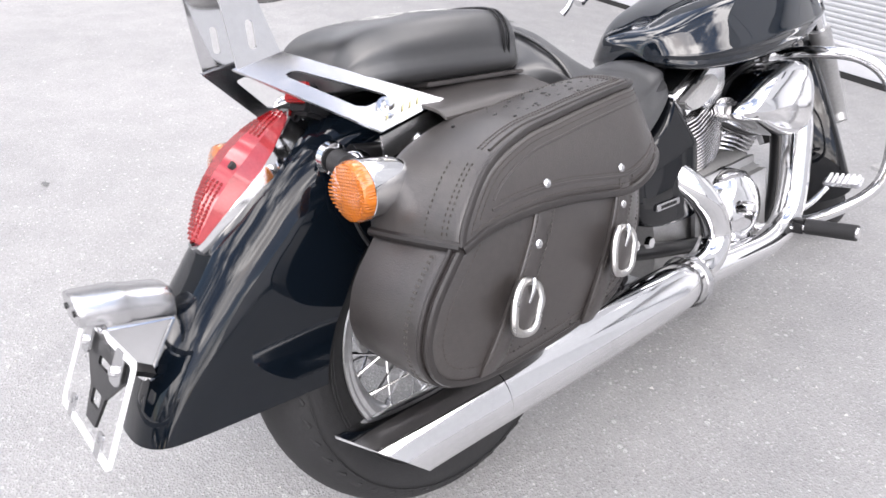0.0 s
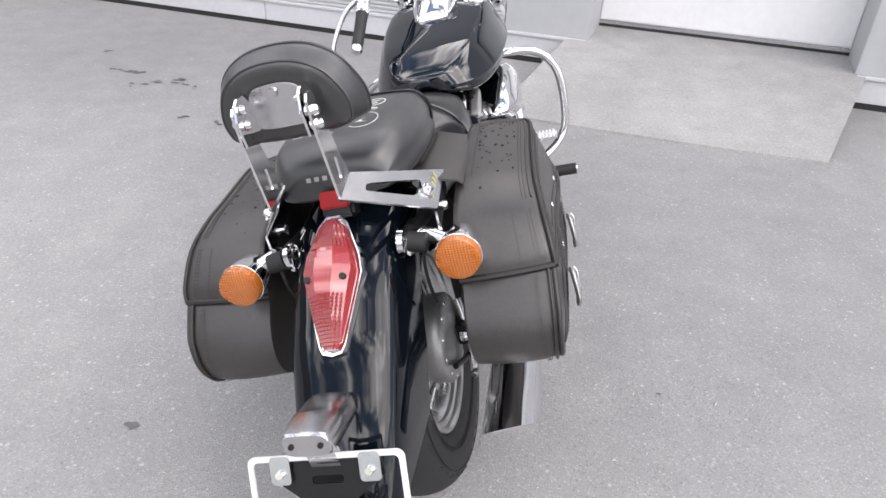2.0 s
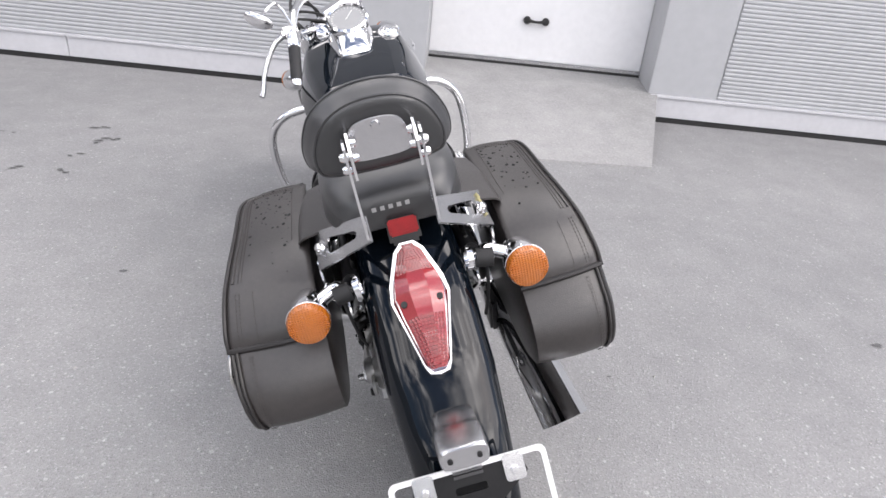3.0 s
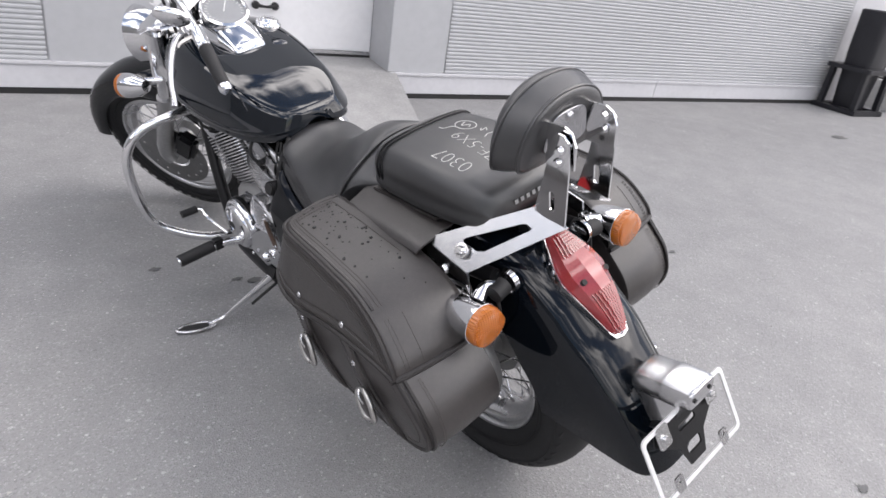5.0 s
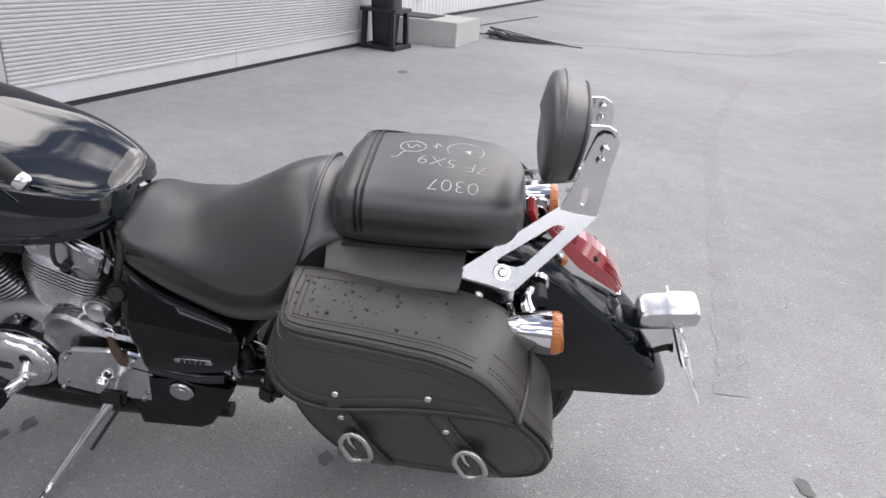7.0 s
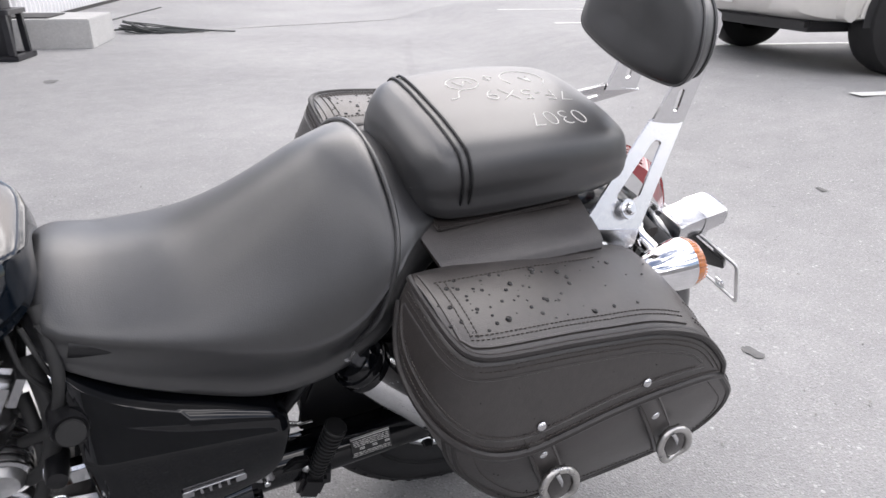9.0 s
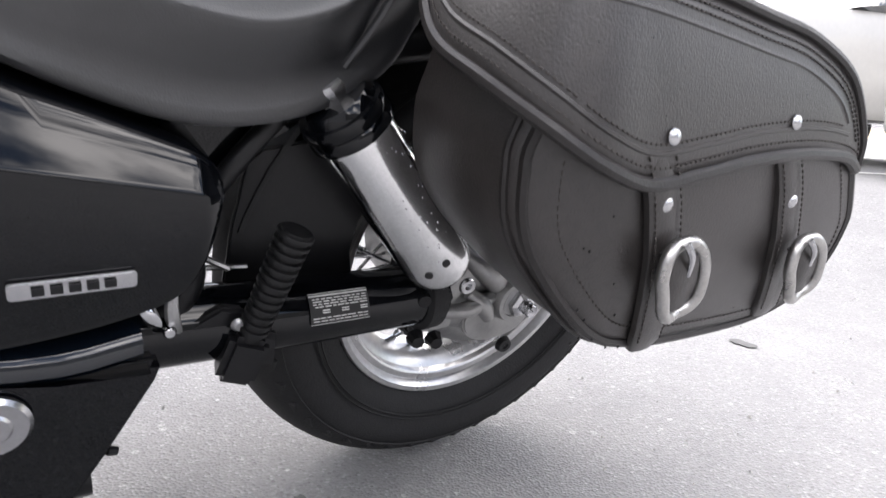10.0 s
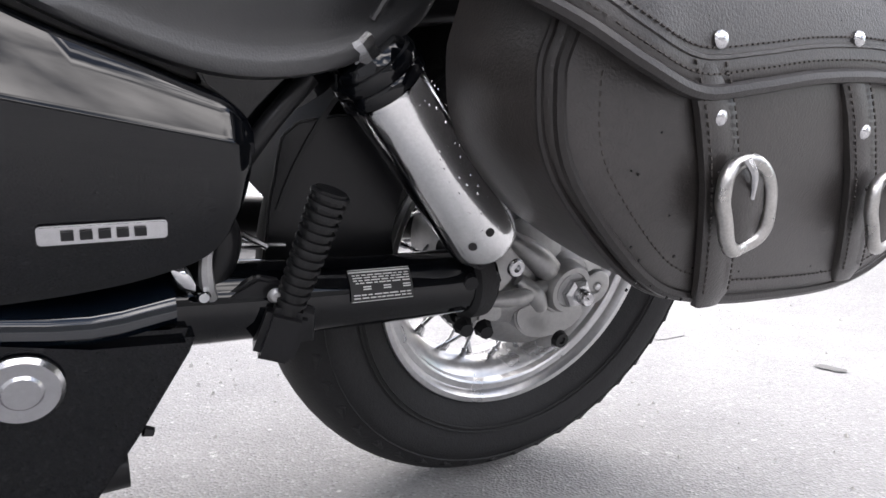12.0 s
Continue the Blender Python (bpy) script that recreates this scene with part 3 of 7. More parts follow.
tagged(part("door_mat", wall_box(6.32, 7.0, -0.55, 0.55, 0.311, 0.325, 0.003), M_SEAL), "dark grey rubber doormat on the concrete step", "mat")

rnd = random.Random(5)
loops = []
for k in range(15):
    # long hairpins that start in the pile and thin out towards the far end
    y0, y1 = 0.62 + rnd.uniform(-0.1, 0.08), rnd.choice((0.25, 0.05, -0.15, -0.35)) + rnd.uniform(-0.1, 0.1)
    if k == 0:
        y1 = -0.78
    x0, wide, h = 8.38 + rnd.uniform(-0.16, 0.16), rnd.uniform(0.05, 0.20), rnd.uniform(0.01, 0.15)
    pts = []
    for a in np.linspace(0, 2 * math.pi, 12, endpoint=False):
        u = 0.5 + 0.5 * math.cos(a)
        y = y1 + (y0 - y1) * u
        slide = -0.42 * max(0.0, (0.5 - y)) / 1.2
        pts.append((x0 + slide + wide * (0.25 + 0.75 * u) * math.sin(a) + rnd.uniform(-0.02, 0.02), y + rnd.uniform(-0.03, 0.03), 0.010 + h * u * u + rnd.uniform(0, 0.012)))
    loops.append(tube(pts, 0.0085, 6, 4, closed=True))
loops.append(tube([(8.6, 0.6, 0.03), (8.9, 1.1, 0.012), (10.5, 0.75, 0.012), (13.5, -0.3, 0.012)], 0.012, 6, 6))
heap = thing("cable_heap", Matrix.Translation((1.12, -0.44, -0.010)), "loose heap of black cable lying on the asphalt", "cable")
for b in loops:
    part("cable_loop", b, M_CABLE, heap)


def line(name, p, q, w, label):
    p, q = Vector((*p, 0)), Vector((*q, 0))
    d = (q - p).normalized() * (w / 2)
    s = Vector((-d.y, d.x, 0))
    b = loft([[a + s * k + Vector((0, 0, ground_z(a.x, a.y) + h)) for k, h in ((-1, 0.004), (1, 0.004), (1, 0.0055), (-1, 0.0055))] for a in (p.lerp(q, i / 16) for i in range(17))])
    return tagged(part(name, finish(b), M_LINE, smooth=0), label, "road marking", kind="structure")


R_, F_ = WALL_U, -WALL_N           # car park axes: right of the cars, forward towards the wall
for k in range(5):
    p = Vector((1.43, -3.43, 0)) + R_ * (2.4 * (k - 1))
    line("parking_line", (p.x, p.y), (p.x - F_.x * 4.8, p.y - F_.y * 4.8), 0.1, "white painted parking bay line on the asphalt")
line("pale_seam", (9.4, 0.2), (10.6, -5.4), 0.05, "pale joint running across the asphalt").data.materials[0] = M_CONCRETE


# stains and loose grit
def stain(x, y, rx, ry, seed):
    r = random.Random(seed)
    ring = []
    for a in np.linspace(0, 2 * math.pi, 14, endpoint=False):
        k = r.uniform(0.6, 1.15)
        ring.append((x + rx * k * math.cos(a), y + ry * k * math.sin(a), ground_z(x, y) + 0.0035))
    b = bmesh.new()
    b.faces.new([b.verts.new(p) for p in ring])
    return b


M_STAIN = material("damp_stain", (0.11, 0.11, 0.11), 0.6, vary=0.3, vary_scale=30)
spots = []
r2 = random.Random(11)
for x, y, a, b in ((-2.67, 3.02, 0.05, 0.02), (-2.35, 2.62, 0.045, 0.02), (-2.26, 2.63, 0.07, 0.03), (-2.07, 2.50, 0.05, 0.018), (-2.0, 2.56, 0.05, 0.02), (-1.67, 1.98, 0.028, 0.014),
                   (-1.485, 1.93, 0.035, 0.016), (-1.41, 2.35, 0.035, 0.018), (-1.35, 2.39, 0.045, 0.016), (-1.47, 2.19, 0.035, 0.014), (-1.9, 2.45, 0.03, 0.014), (-1.42, 2.59, 0.05, 0.02), (-2.45, 2.66, 0.03, 0.012), (-2.15, 2.42, 0.035, 0.015)):
    for k in range(3):
        spots.append(stain(x + r2.gauss(0, 0.03), y + r2.gauss(0, 0.02), a * r2.uniform(0.3, 0.8), b * r2.uniform(0.4, 1.0), int(1000 * abs(x)) + k))
for x, y, a in ((5.55, 0.97, 0.11), (-0.01, -0.92, 0.035), (0.69, -0.69, 0.022), (-0.40, 1.26, 0.022), (-0.14, 1.04, 0.03), (-0.19, 1.07, 0.02), (-0.125, 0.285, 0.03), (-0.10, 0.25, 0.018), (2.19, -0.50, 0.05), (0.705, -2.2, 0.04), (-0.99, 1.01, 0.015), (-0.78, -0.04, 0.02), (-1.76, -0.24, 0.022), (0.54, 0.31, 0.008), (1.6, 0.4, 0.02)):
    spots.append(stain(x, y, a, a * 0.6, int(1000 * a)))
tagged(part("stains", merge(*spots), M_STAIN, smooth=0), "small dark damp spots on the asphalt", "stain", kind="stuff")
# an old joint filled with darker asphalt
joint = [(0.36, -0.85), (0.89, -0.98), (1.85, -1.22), (3.77, -1.70), (5.4, -2.3), (7.5, -3.2)]
r3 = random.Random(5)
rows = [[(x + r3.uniform(-0.012, 0.012), y - 0.03 - r3.uniform(0, 0.03), ground_z(x, y) + 0.002), (x, y + 0.03 + r3.uniform(0, 0.03), ground_z(x, y) + 0.002)] for x, y in spline(joint, 14)]
tagged(part("filled_joint", loft(rows, closed=False, cap=False), M_TAR), "dark filled joint across the asphalt", "joint", kind="structure")
bm = bmesh.new()
for i in range(5200):
    far = i % 3
    x, y = (r2.uniform(-1.6, 2.2), r2.uniform(-2.6, 2.2)) if far else (r2.uniform(-4, 8), r2.uniform(-5, 3))
    if abs(x) < 0.12 and -0.2 < y < 0.3:
        continue
    s = r2.uniform(0.0012, 0.0052) * r2.uniform(0.5, 1) * (1 if far else 1.6)
    vs = [bm.verts.new((x + s * r2.uniform(0.6, 1.2) * a, y + s * r2.uniform(0.6, 1.2) * b, s * c + 0.0005 + ground_z(x, y))) for a, b, c in ((1, 0, 0.2), (-0.5, 0.9, 0.1), (-0.6, -0.8, 0.2), (0.1, 0, 1.1))]
    for f in ((0, 1, 3), (1, 2, 3), (2, 0, 3)):
        bm.faces.new([vs[q] for q in f])
M_GRIT = material("grit", (0.46, 0.45, 0.435), 0.9, vary=0.5, vary_scale=20)
tagged(part("grit", bm, M_GRIT, smooth=0), "loose grit scattered on the asphalt", "gravel", kind="stuff")


# ---- parked cars ----
def car(name, place, paint, label, suv=True):
    """A parked car; x right, y forward, the front axle's middle at the origin."""
    m = Matrix(((R_.x, F_.x, 0, place[0]), (R_.y, F_.y, 0, place[1]), (0, 0, 1, 0.26), (0, 0, 0, 1)))
    top = thing(name, m, label, "car")
    w, hood, roof = (0.93, 1.18, 1.86) if suv else (0.86, 0.92, 1.46)
    clear, wr = (0.36, 0.385) if suv else (0.24, 0.32)
    wb = 2.79 if suv else 2.6

    def ring(y, half, z0, z1, n=0.10):
        return [(-half + n, y, z0), (-half, y, z0 + n), (-half - 0.01, y, (z0 + z1) / 2), (-half + 0.02, y, z1 - n), (-half + 0.14, y, z1), (0, y, z1 + 0.03),
                (half - 0.14, y, z1), (half - 0.02, y, z1 - n), (half + 0.01, y, (z0 + z1) / 2), (half, y, z0 + n), (half - n, y, z0), (0, y, z0)]
    body = skin([ring(0.86, w - 0.24, clear + 0.12, hood - 0.34, 0.05), ring(0.82, w - 0.12, clear + 0.04, hood - 0.22, 0.08), ring(0.62, w - 0.03, clear, hood - 0.10), ring(0.3, w, clear, hood - 0.05),
                 ring(-0.3, w, clear, hood), ring(-1.2, w, clear, hood + 0.04), ring(-2.4, w, clear, hood + 0.06), ring(-3.5, w, clear, hood + 0.05), ring(-3.75, w - 0.06, clear + 0.06, hood)], 3, 4)
    part("body", body, paint, top)
    cab = skin([[(-h, y, z0), (-h + 0.02, y2, (z0 + z1) / 2), (-h + 0.14, y3, z1 - 0.02), (0, y3, z1), (h - 0.14, y3, z1 - 0.02), (h - 0.02, y2, (z0 + z1) / 2), (h, y, z0), (0, y, z0)]
                for y, y2, y3, h, z0, z1 in ((-0.45, -0.5, -0.52, w - 0.06, hood, hood + 0.05), (-0.7, -0.85, -1.0, w - 0.04, hood, (hood + roof) / 2), (-1.05, -1.15, -1.35, w - 0.04, hood, roof - 0.03),
                                             (-2.4, -2.4, -2.4, w - 0.04, hood, roof), (-3.45, -3.4, -3.3, w - 0.05, hood, roof - 0.05), (-3.6, -3.58, -3.5, w - 0.08, hood, hood + 0.3))], 3, 3)
    part("cabin", cab, M_WINDOW, top, "dark tinted windows")
    part("roof", skin([[(-0.62, y, z), (-0.4, y, z + 0.04), (0, y, z + 0.055), (0.4, y, z + 0.04), (0.62, y, z), (0, y, z - 0.02)] for y, z in ((-1.3, roof - 0.03), (-1.8, roof), (-2.8, roof), (-3.4, roof - 0.06))], 2, 2), paint, top)
    for sx in (-1, 1):
        for yy in (0.0, -wb):
            hub = aim((sx * (w - 0.075), yy, wr), (sx, 0, 0))
            ty = part("wheel", lathe([(wr * 0.58, -0.11), (wr * 0.8, -0.125), (wr * 0.96, -0.11), (wr, -0.06), (wr, 0.06), (wr * 0.96, 0.11), (wr * 0.8, 0.125), (wr * 0.6, 0.11), (wr * 0.58, 0.06)], hub, 40), M_RUBBER, top)
            part("rim", lathe([(wr * 0.60, 0.10), (wr * 0.63, 0.118), (wr * 0.57, 0.112), (wr * 0.54, 0.05), (wr * 0.50, -0.02), (0.0, -0.02)], hub, 40), M_CARDARK, ty)
            part("rim_lip", lathe([(wr * 0.56, 0.105), (wr * 0.585, 0.120), (wr * 0.625, 0.118), (wr * 0.62, 0.10)], hub, 40), M_STEEL, ty)
            part("hub_cap", lathe([(0, 0.115), (0.045, 0.112), (0.06, 0.095), (0.062, 0.04)], hub, 20), M_ALLOY, ty)
            for side in (-1, 1):
                one = part("wheel_spoke", slab([(side * 0.007, 0.03), (side * 0.036, 0.03), (side * 0.068, wr * 0.57), (side * 0.020, wr * 0.57)], 0.03, hub @ Matrix.Translation((0, 0, 0.075)), bevel=0.005), M_STEEL, ty)
                for k in range(1, 6):
                    again(one, ty, hub @ pose(0, 0, 0, 0, 0, 60 * k) @ hub.inverted())
            # body-coloured wheel arch; a flat dark sheet paints in the shade inside it
            arc = [(math.cos(a), math.sin(a)) for a in np.linspace(0, math.pi, 18)]
            arch = loft([[(sx * (w + 0.006), yy + c * (wr + 0.075), wr + s * (wr + 0.075)), (sx * (w + 0.012), yy + c * (wr + 0.03), wr + s * (wr + 0.03)), (sx * (w - 0.3), yy + c * (wr + 0.03), wr + s * (wr + 0.03)), (sx * (w - 0.3), yy + c * (wr + 0.07), wr + s * (wr + 0.07))] for c, s in arc])
            part("wheel_arch", finish(arch), paint, top)
            part("arch_liner", slab([(c * (wr + 0.05), s * (wr + 0.05)) for c, s in arc] + [(-(wr + 0.05), -0.06), (wr + 0.05, -0.06)], 0.004, plane((sx * (w + 0.0135) - 0.002, yy, wr), (0, 1, 0), (0, 0, 1))), M_CARDARK, top, smooth=0)
    part("bumper", skin([[(x, 0.80 - 0.22 * abs(x / w) ** 3, z0), (x, 0.90 - 0.3 * abs(x / w) ** 3, z0 + 0.05), (x, 0.93 - 0.32 * abs(x / w) ** 3, z0 + 0.16), (x, 0.86 - 0.3 * abs(x / w) ** 3, z0 + 0.27), (x, 0.5, z0 + 0.26), (x, 0.5, z0)]
                         for x, z0 in [(k * (w + 0.005) / 6, clear + 0.02) for k in range(-6, 7)]], 3, 2), paint, top)
    part("under_tray", box((1.5, 1.2, 0.1), Matrix.Translation((0, 0.1, clear - 0.03)), 0.03), M_CARDARK, top)
    part("grille", box((0.8, 0.05, 0.22), Matrix.Translation((0, 0.87, hood - 0.32)), 0.03), M_CARDARK, top)
    bar = part("grille_bar", box((0.76, 0.03, 0.018), Matrix.Translation((0, 0.90, hood - 0.39)), 0.005), M_CHROME, top)
    for k in range(1, 4):
        again(bar, top, Matrix.Translation((0, 0, 0.045 * k)))
    part("plate_holder", box((0.46, 0.02, 0.14), Matrix.Translation((0, 0.945, clear + 0.16)), 0.006), M_WHITE, top, "white number plate with its writing left as a bar")
    part("plate_bar", box((0.30, 0.004, 0.06), Matrix.Translation((0, 0.957, clear + 0.16)), 0.001), M_STICKER, top)
    for sx in (-1, 1):
        part("headlight", skin([[(sx * (w - 0.08 - d), 0.60 + 0.28 * k, hood - 0.36 - 0.02 * k), (sx * (w - 0.05 - d), 0.56 + 0.28 * k, hood - 0.27), (sx * (w - 0.09 - d), 0.52 + 0.28 * k, hood - 0.19), (sx * (w - 0.14 - d), 0.54 + 0.28 * k, hood - 0.27)] for k, d in ((0, 0), (0.5, 0.14), (1, 0.42))], 3, 3), M_CLEAR, top, "clear headlamp")
        part("fog_light_bezel", box((0.36, 0.06, 0.13), pose(sx * (w - 0.30), 0.805, clear + 0.34, 0, 0, -sx * 24), 0.025), paint, top)
        part("fog_light", box((0.28, 0.05, 0.085), pose(sx * (w - 0.30), 0.825, clear + 0.34, 0, 0, -sx * 24), 0.018), M_CLEAR, top)
        part("fog_lens", lathe([(0, 0.0), (0.034, 0), (0.032, 0.014), (0, 0.02)], aim((sx * (w - 0.27), 0.842, clear + 0.34), (sx * 0.4, 1, 0)), 16), M_CHROME, top)
        part("bumper_slot", box((0.16, 0.05, 0.07), pose(sx * 0.42, 0.885, clear + 0.34, 0, 0, -sx * 8), 0.012), M_CARDARK, top)
    return top


car("parked_suv", (2.67, -4.67), M_SUV, "champagne silver off-road car with alloy wheels, parked")
p2 = Vector((2.67, -4.67, 0)) - R_ * 2.55 - F_ * 0.55
car("parked_car", (p2.x, p2.y), M_CARWHITE, "white car parked in the next bay", suv=False)


# ---- the motorcycle; x right, y forward, z up in its own frame, leaning on its side stand ----
LEAN = 15.9
bike = thing("motorcycle", pose(0, 0, 0.003, 0, -LEAN, 0), "black cruiser motorcycle with brown-black leather saddlebags on its side stand", "motorcycle")
AX = Vector((0, 0.03, 0.32))            # rear axle


def wheel(name, centre, radius, width, rim_r, m, spokes=36, label=""):
    """A spoked wheel whose axle runs along the local x of m."""
    turn = m @ aim(centre, (1, 0, 0))
    h = width / 2
    prof = [(rim_r + 0.004, -h * 0.62), (rim_r + 0.03, -h * 0.86), ((rim_r + radius) / 2, -h), (radius - 0.045, -h * 0.97), (radius - 0.022, -h * 0.80), (radius - 0.006, -h * 0.45), (radius, 0),
            (radius - 0.006, h * 0.45), (radius - 0.022, h * 0.80), (radius - 0.045, h * 0.97), ((rim_r + radius) / 2, h), (rim_r + 0.03, h * 0.86), (rim_r + 0.004, h * 0.62)]
    prof = [tuple(p) for p in spline(prof, 3)]
    tyre = part(name, lathe(prof, turn, 72), M_RUBBER, bike, label or "black tyre on a chrome spoked wheel")
    # tread blocks
    blocks = []
    nb = 46
    for k in range(nb):
        for s in (-1, 1):
            a = 2 * math.pi * (k + (0.25 if s > 0 else 0)) / nb
            beta = s * 0.62
            nrm = Vector((math.cos(a) * math.cos(beta), math.sin(a) * math.cos(beta), math.sin(beta)))
            tan = Vector((-math.sin(a), math.cos(a), 0))
            o = Vector((math.cos(a) * (radius - 0.0262), math.sin(a) * (radius - 0.0262), s * h * 0.72))
            b = box((0.024, h * 0.5, 0.009), plane(o, tan + nrm.cross(tan) * 0.45 * s, nrm.cross(tan)), 0.002, 1)
            b.transform(turn)
            blocks.append(b)
    part("tread_block", merge(*blocks), M_RUBBER, tyre, smooth=0)["kind"] = "stuff"
    # moulded ribs on the sidewalls
    ribs_ = []
    for s in (-1, 1):
        for share, k in ((0.30, 0.955), (0.34, 0.965), (0.66, 1.0)):
            r = rim_r + (radius - rim_r) * share
            ribs_.append(tube([turn @ Vector((r * math.cos(a), r * math.sin(a), s * h * k)) for a in np.linspace(0, 2 * math.pi, 60, endpoint=False)], 0.0014, 5, 1, closed=True))
    part("sidewall_rib", merge(*ribs_), M_RUBBER, tyre)
    rimp = [(rim_r + 0.006, -h * 0.66), (rim_r + 0.012, -h * 0.72), (rim_r + 0.010, -h * 0.745), (rim_r + 0.004, -h * 0.735), (rim_r - 0.001, -h * 0.66), (rim_r - 0.0025, -h * 0.60), (rim_r - 0.010, -h * 0.585), (rim_r - 0.0125, -h * 0.56), (rim_r - 0.0135, -h * 0.45), (rim_r - 0.022, -h * 0.36), (rim_r - 0.03, -h * 0.15),
            (rim_r - 0.03, h * 0.15), (rim_r - 0.022, h * 0.36), (rim_r - 0.0135, h * 0.45), (rim_r - 0.0125, h * 0.56), (rim_r - 0.010, h * 0.585), (rim_r - 0.0025, h * 0.60), (rim_r - 0.001, h * 0.66), (rim_r + 0.004, h * 0.735), (rim_r + 0.010, h * 0.745), (rim_r + 0.012, h * 0.72), (rim_r + 0.006, h * 0.66)]
    part("rim", lathe(rimp, turn, 96), M_RIM, tyre, "chrome rim", smooth=0.45)
    part("hub", lathe([(0.02, -0.07), (0.062, -0.07), (0.066, -0.045), (0.045, -0.03), (0.04, 0.03), (0.066, 0.045), (0.062, 0.07), (0.02, 0.07)], turn, 32), M_ALLOY, tyre)
    first = None
    for k in range(spokes):
        a, s = 2 * math.pi * k / spokes, (-1 if k % 2 else 1)
        lean_ = 0.42 * (1 if (k // 2) % 2 else -1)
        p = Vector((0.058 * math.cos(a + lean_ * 1.6), 0.058 * math.sin(a + lean_ * 1.6), s * 0.05))
        q = Vector(((rim_r - 0.026) * math.cos(a), (rim_r - 0.026) * math.sin(a), s * 0.006))
        m0 = turn @ aim(p, q - p)
        if first is None or abs((q - p).length - length) > 1e-4:
            length = (q - p).length
            first = part("spoke", lathe([(0.0024, 0), (0.0024, length - 0.018), (0.0042, length - 0.017), (0.0042, length)], Matrix.Identity(4), 7), M_STEEL, tyre)
            first.matrix_basis = m0
        else:
            again(first, tyre, m0)
    return tyre


rear = wheel("rear_wheel", AX, 0.323, 0.158, 0.192, Matrix.Identity(4), spokes=44, label="black rear tyre on a chrome spoked wheel")
X_AX = (1, 0, 0)
# drum brake on the right side with its arm, rod and torque link
drum = part("brake_drum", lathe([(0.0, 0.052), (0.030, 0.052), (0.070, 0.046), (0.092, 0.040), (0.098, 0.032), (0.098, 0.0), (0.090, -0.03), (0.0, -0.03)], aim((0.045, AX.y, AX.z), X_AX), 40), M_CAST, bike, "cast alloy rear brake drum plate")
for a in np.linspace(0, 2 * math.pi, 12, endpoint=False):
    part("hub_stud", lathe([(0, 0.006), (0.0045, 0.006), (0.006, 0.002), (0.006, 0)], aim((0.082, AX.y + 0.084 * math.cos(a), AX.z + 0.084 * math.sin(a)), X_AX), 8), M_STEEL, drum)
part("axle_nut", lathe([(0, 0.016), (0.010, 0.016), (0.014, 0.010), (0.014, 0)], aim((0.105, AX.y, AX.z), X_AX), 6), M_STEEL, drum, smooth=0.3)
part("brake_arm", tube([(0.104, 0.075, 0.385), (0.112, 0.060, 0.350), (0.118, 0.030, 0.268), (0.118, 0.018, 0.232)], [0.010, 0.008, 0.007, 0.009], 12, 5), M_STEEL, drum, "bright brake arm")
part("brake_rod", tube([(0.122, 0.005, 0.236), (0.124, 0.10, 0.244), (0.128, 0.30, 0.262)], 0.0038, 8, 4), M_STEEL, drum)
part("rod_nut", lathe([(0.004, 0), (0.008, 0.002), (0.008, 0.018), (0.004, 0.02)], aim((0.122, -0.004, 0.235), (0, 1, 0)), 8), M_ALLOY, drum)
part("torque_link", tube([(0.100, -0.052, 0.300), (0.110, 0.05, 0.262), (0.122, 0.24, 0.256)], 0.0065, 10, 5), M_BLACK, drum)

# final drive housing, shaft tube and swingarm
hub_m = aim((-0.055, AX.y, AX.z), (-1, 0, 0))
fd = part("final_drive", lathe([(0.0, 0.0), (0.108, 0.0), (0.108, 0.012), (0.100, 0.03), (0.080, 0.042), (0.062, 0.046), (0.058, 0.060), (0.040, 0.066), (0.034, 0.078), (0, 0.08)], hub_m, 44), M_CAST, bike, "cast alloy final drive housing")
part("drive_arm", skin([[(x, y, z + r), (x - r * 0.36, y, z + r * 0.75), (x - r * 0.52, y, z), (x - r * 0.40, y, z - r * 0.75), (x, y, z - r), (x + r * 0.8, y, z)] for x, y, z, r in ((-0.085, -0.025, 0.318, 0.030), (-0.092, 0.005, 0.322, 0.046), (-0.096, 0.045, 0.330, 0.060), (-0.098, 0.085, 0.333, 0.063), (-0.104, 0.12, 0.330, 0.050), (-0.112, 0.155, 0.326, 0.043))], 4, 5), M_CAST, fd)
part("drive_ear", slab([tuple(p) for p in spline([(0.147, 0.330), (0.152, 0.360), (0.145, 0.380), (0.130, 0.386), (0.115, 0.371), (0.107, 0.350), (0.114, 0.332), (0.128, 0.320)], 4, True)], 0.034, plane((-0.140, 0, 0), (0, 1, 0), (0, 0, 1)), bevel=0.009), M_CAST, fd)
part("drive_lobe", slab([tuple(p) for p in spline([(0.093, 0.294), (0.080, 0.300), (0.064, 0.301), (0.050, 0.294), (0.030, 0.296), (0.010, 0.301), (-0.004, 0.288), (-0.012, 0.276), (0.005, 0.258), (0.042, 0.251), (0.072, 0.258), (0.090, 0.275)], 3, True)], 0.040, plane((-0.128, 0, 0), (0, 1, 0), (0, 0, 1)), bevel=0.014), M_CAST, fd)
part("drive_foot", slab(rounded(0.040, 0.026, 0.006), 0.034, plane((-0.130, 0.131, 0.297), (0, 1, 0), (0, 0, 1)), bevel=0.006), M_CAST, fd)
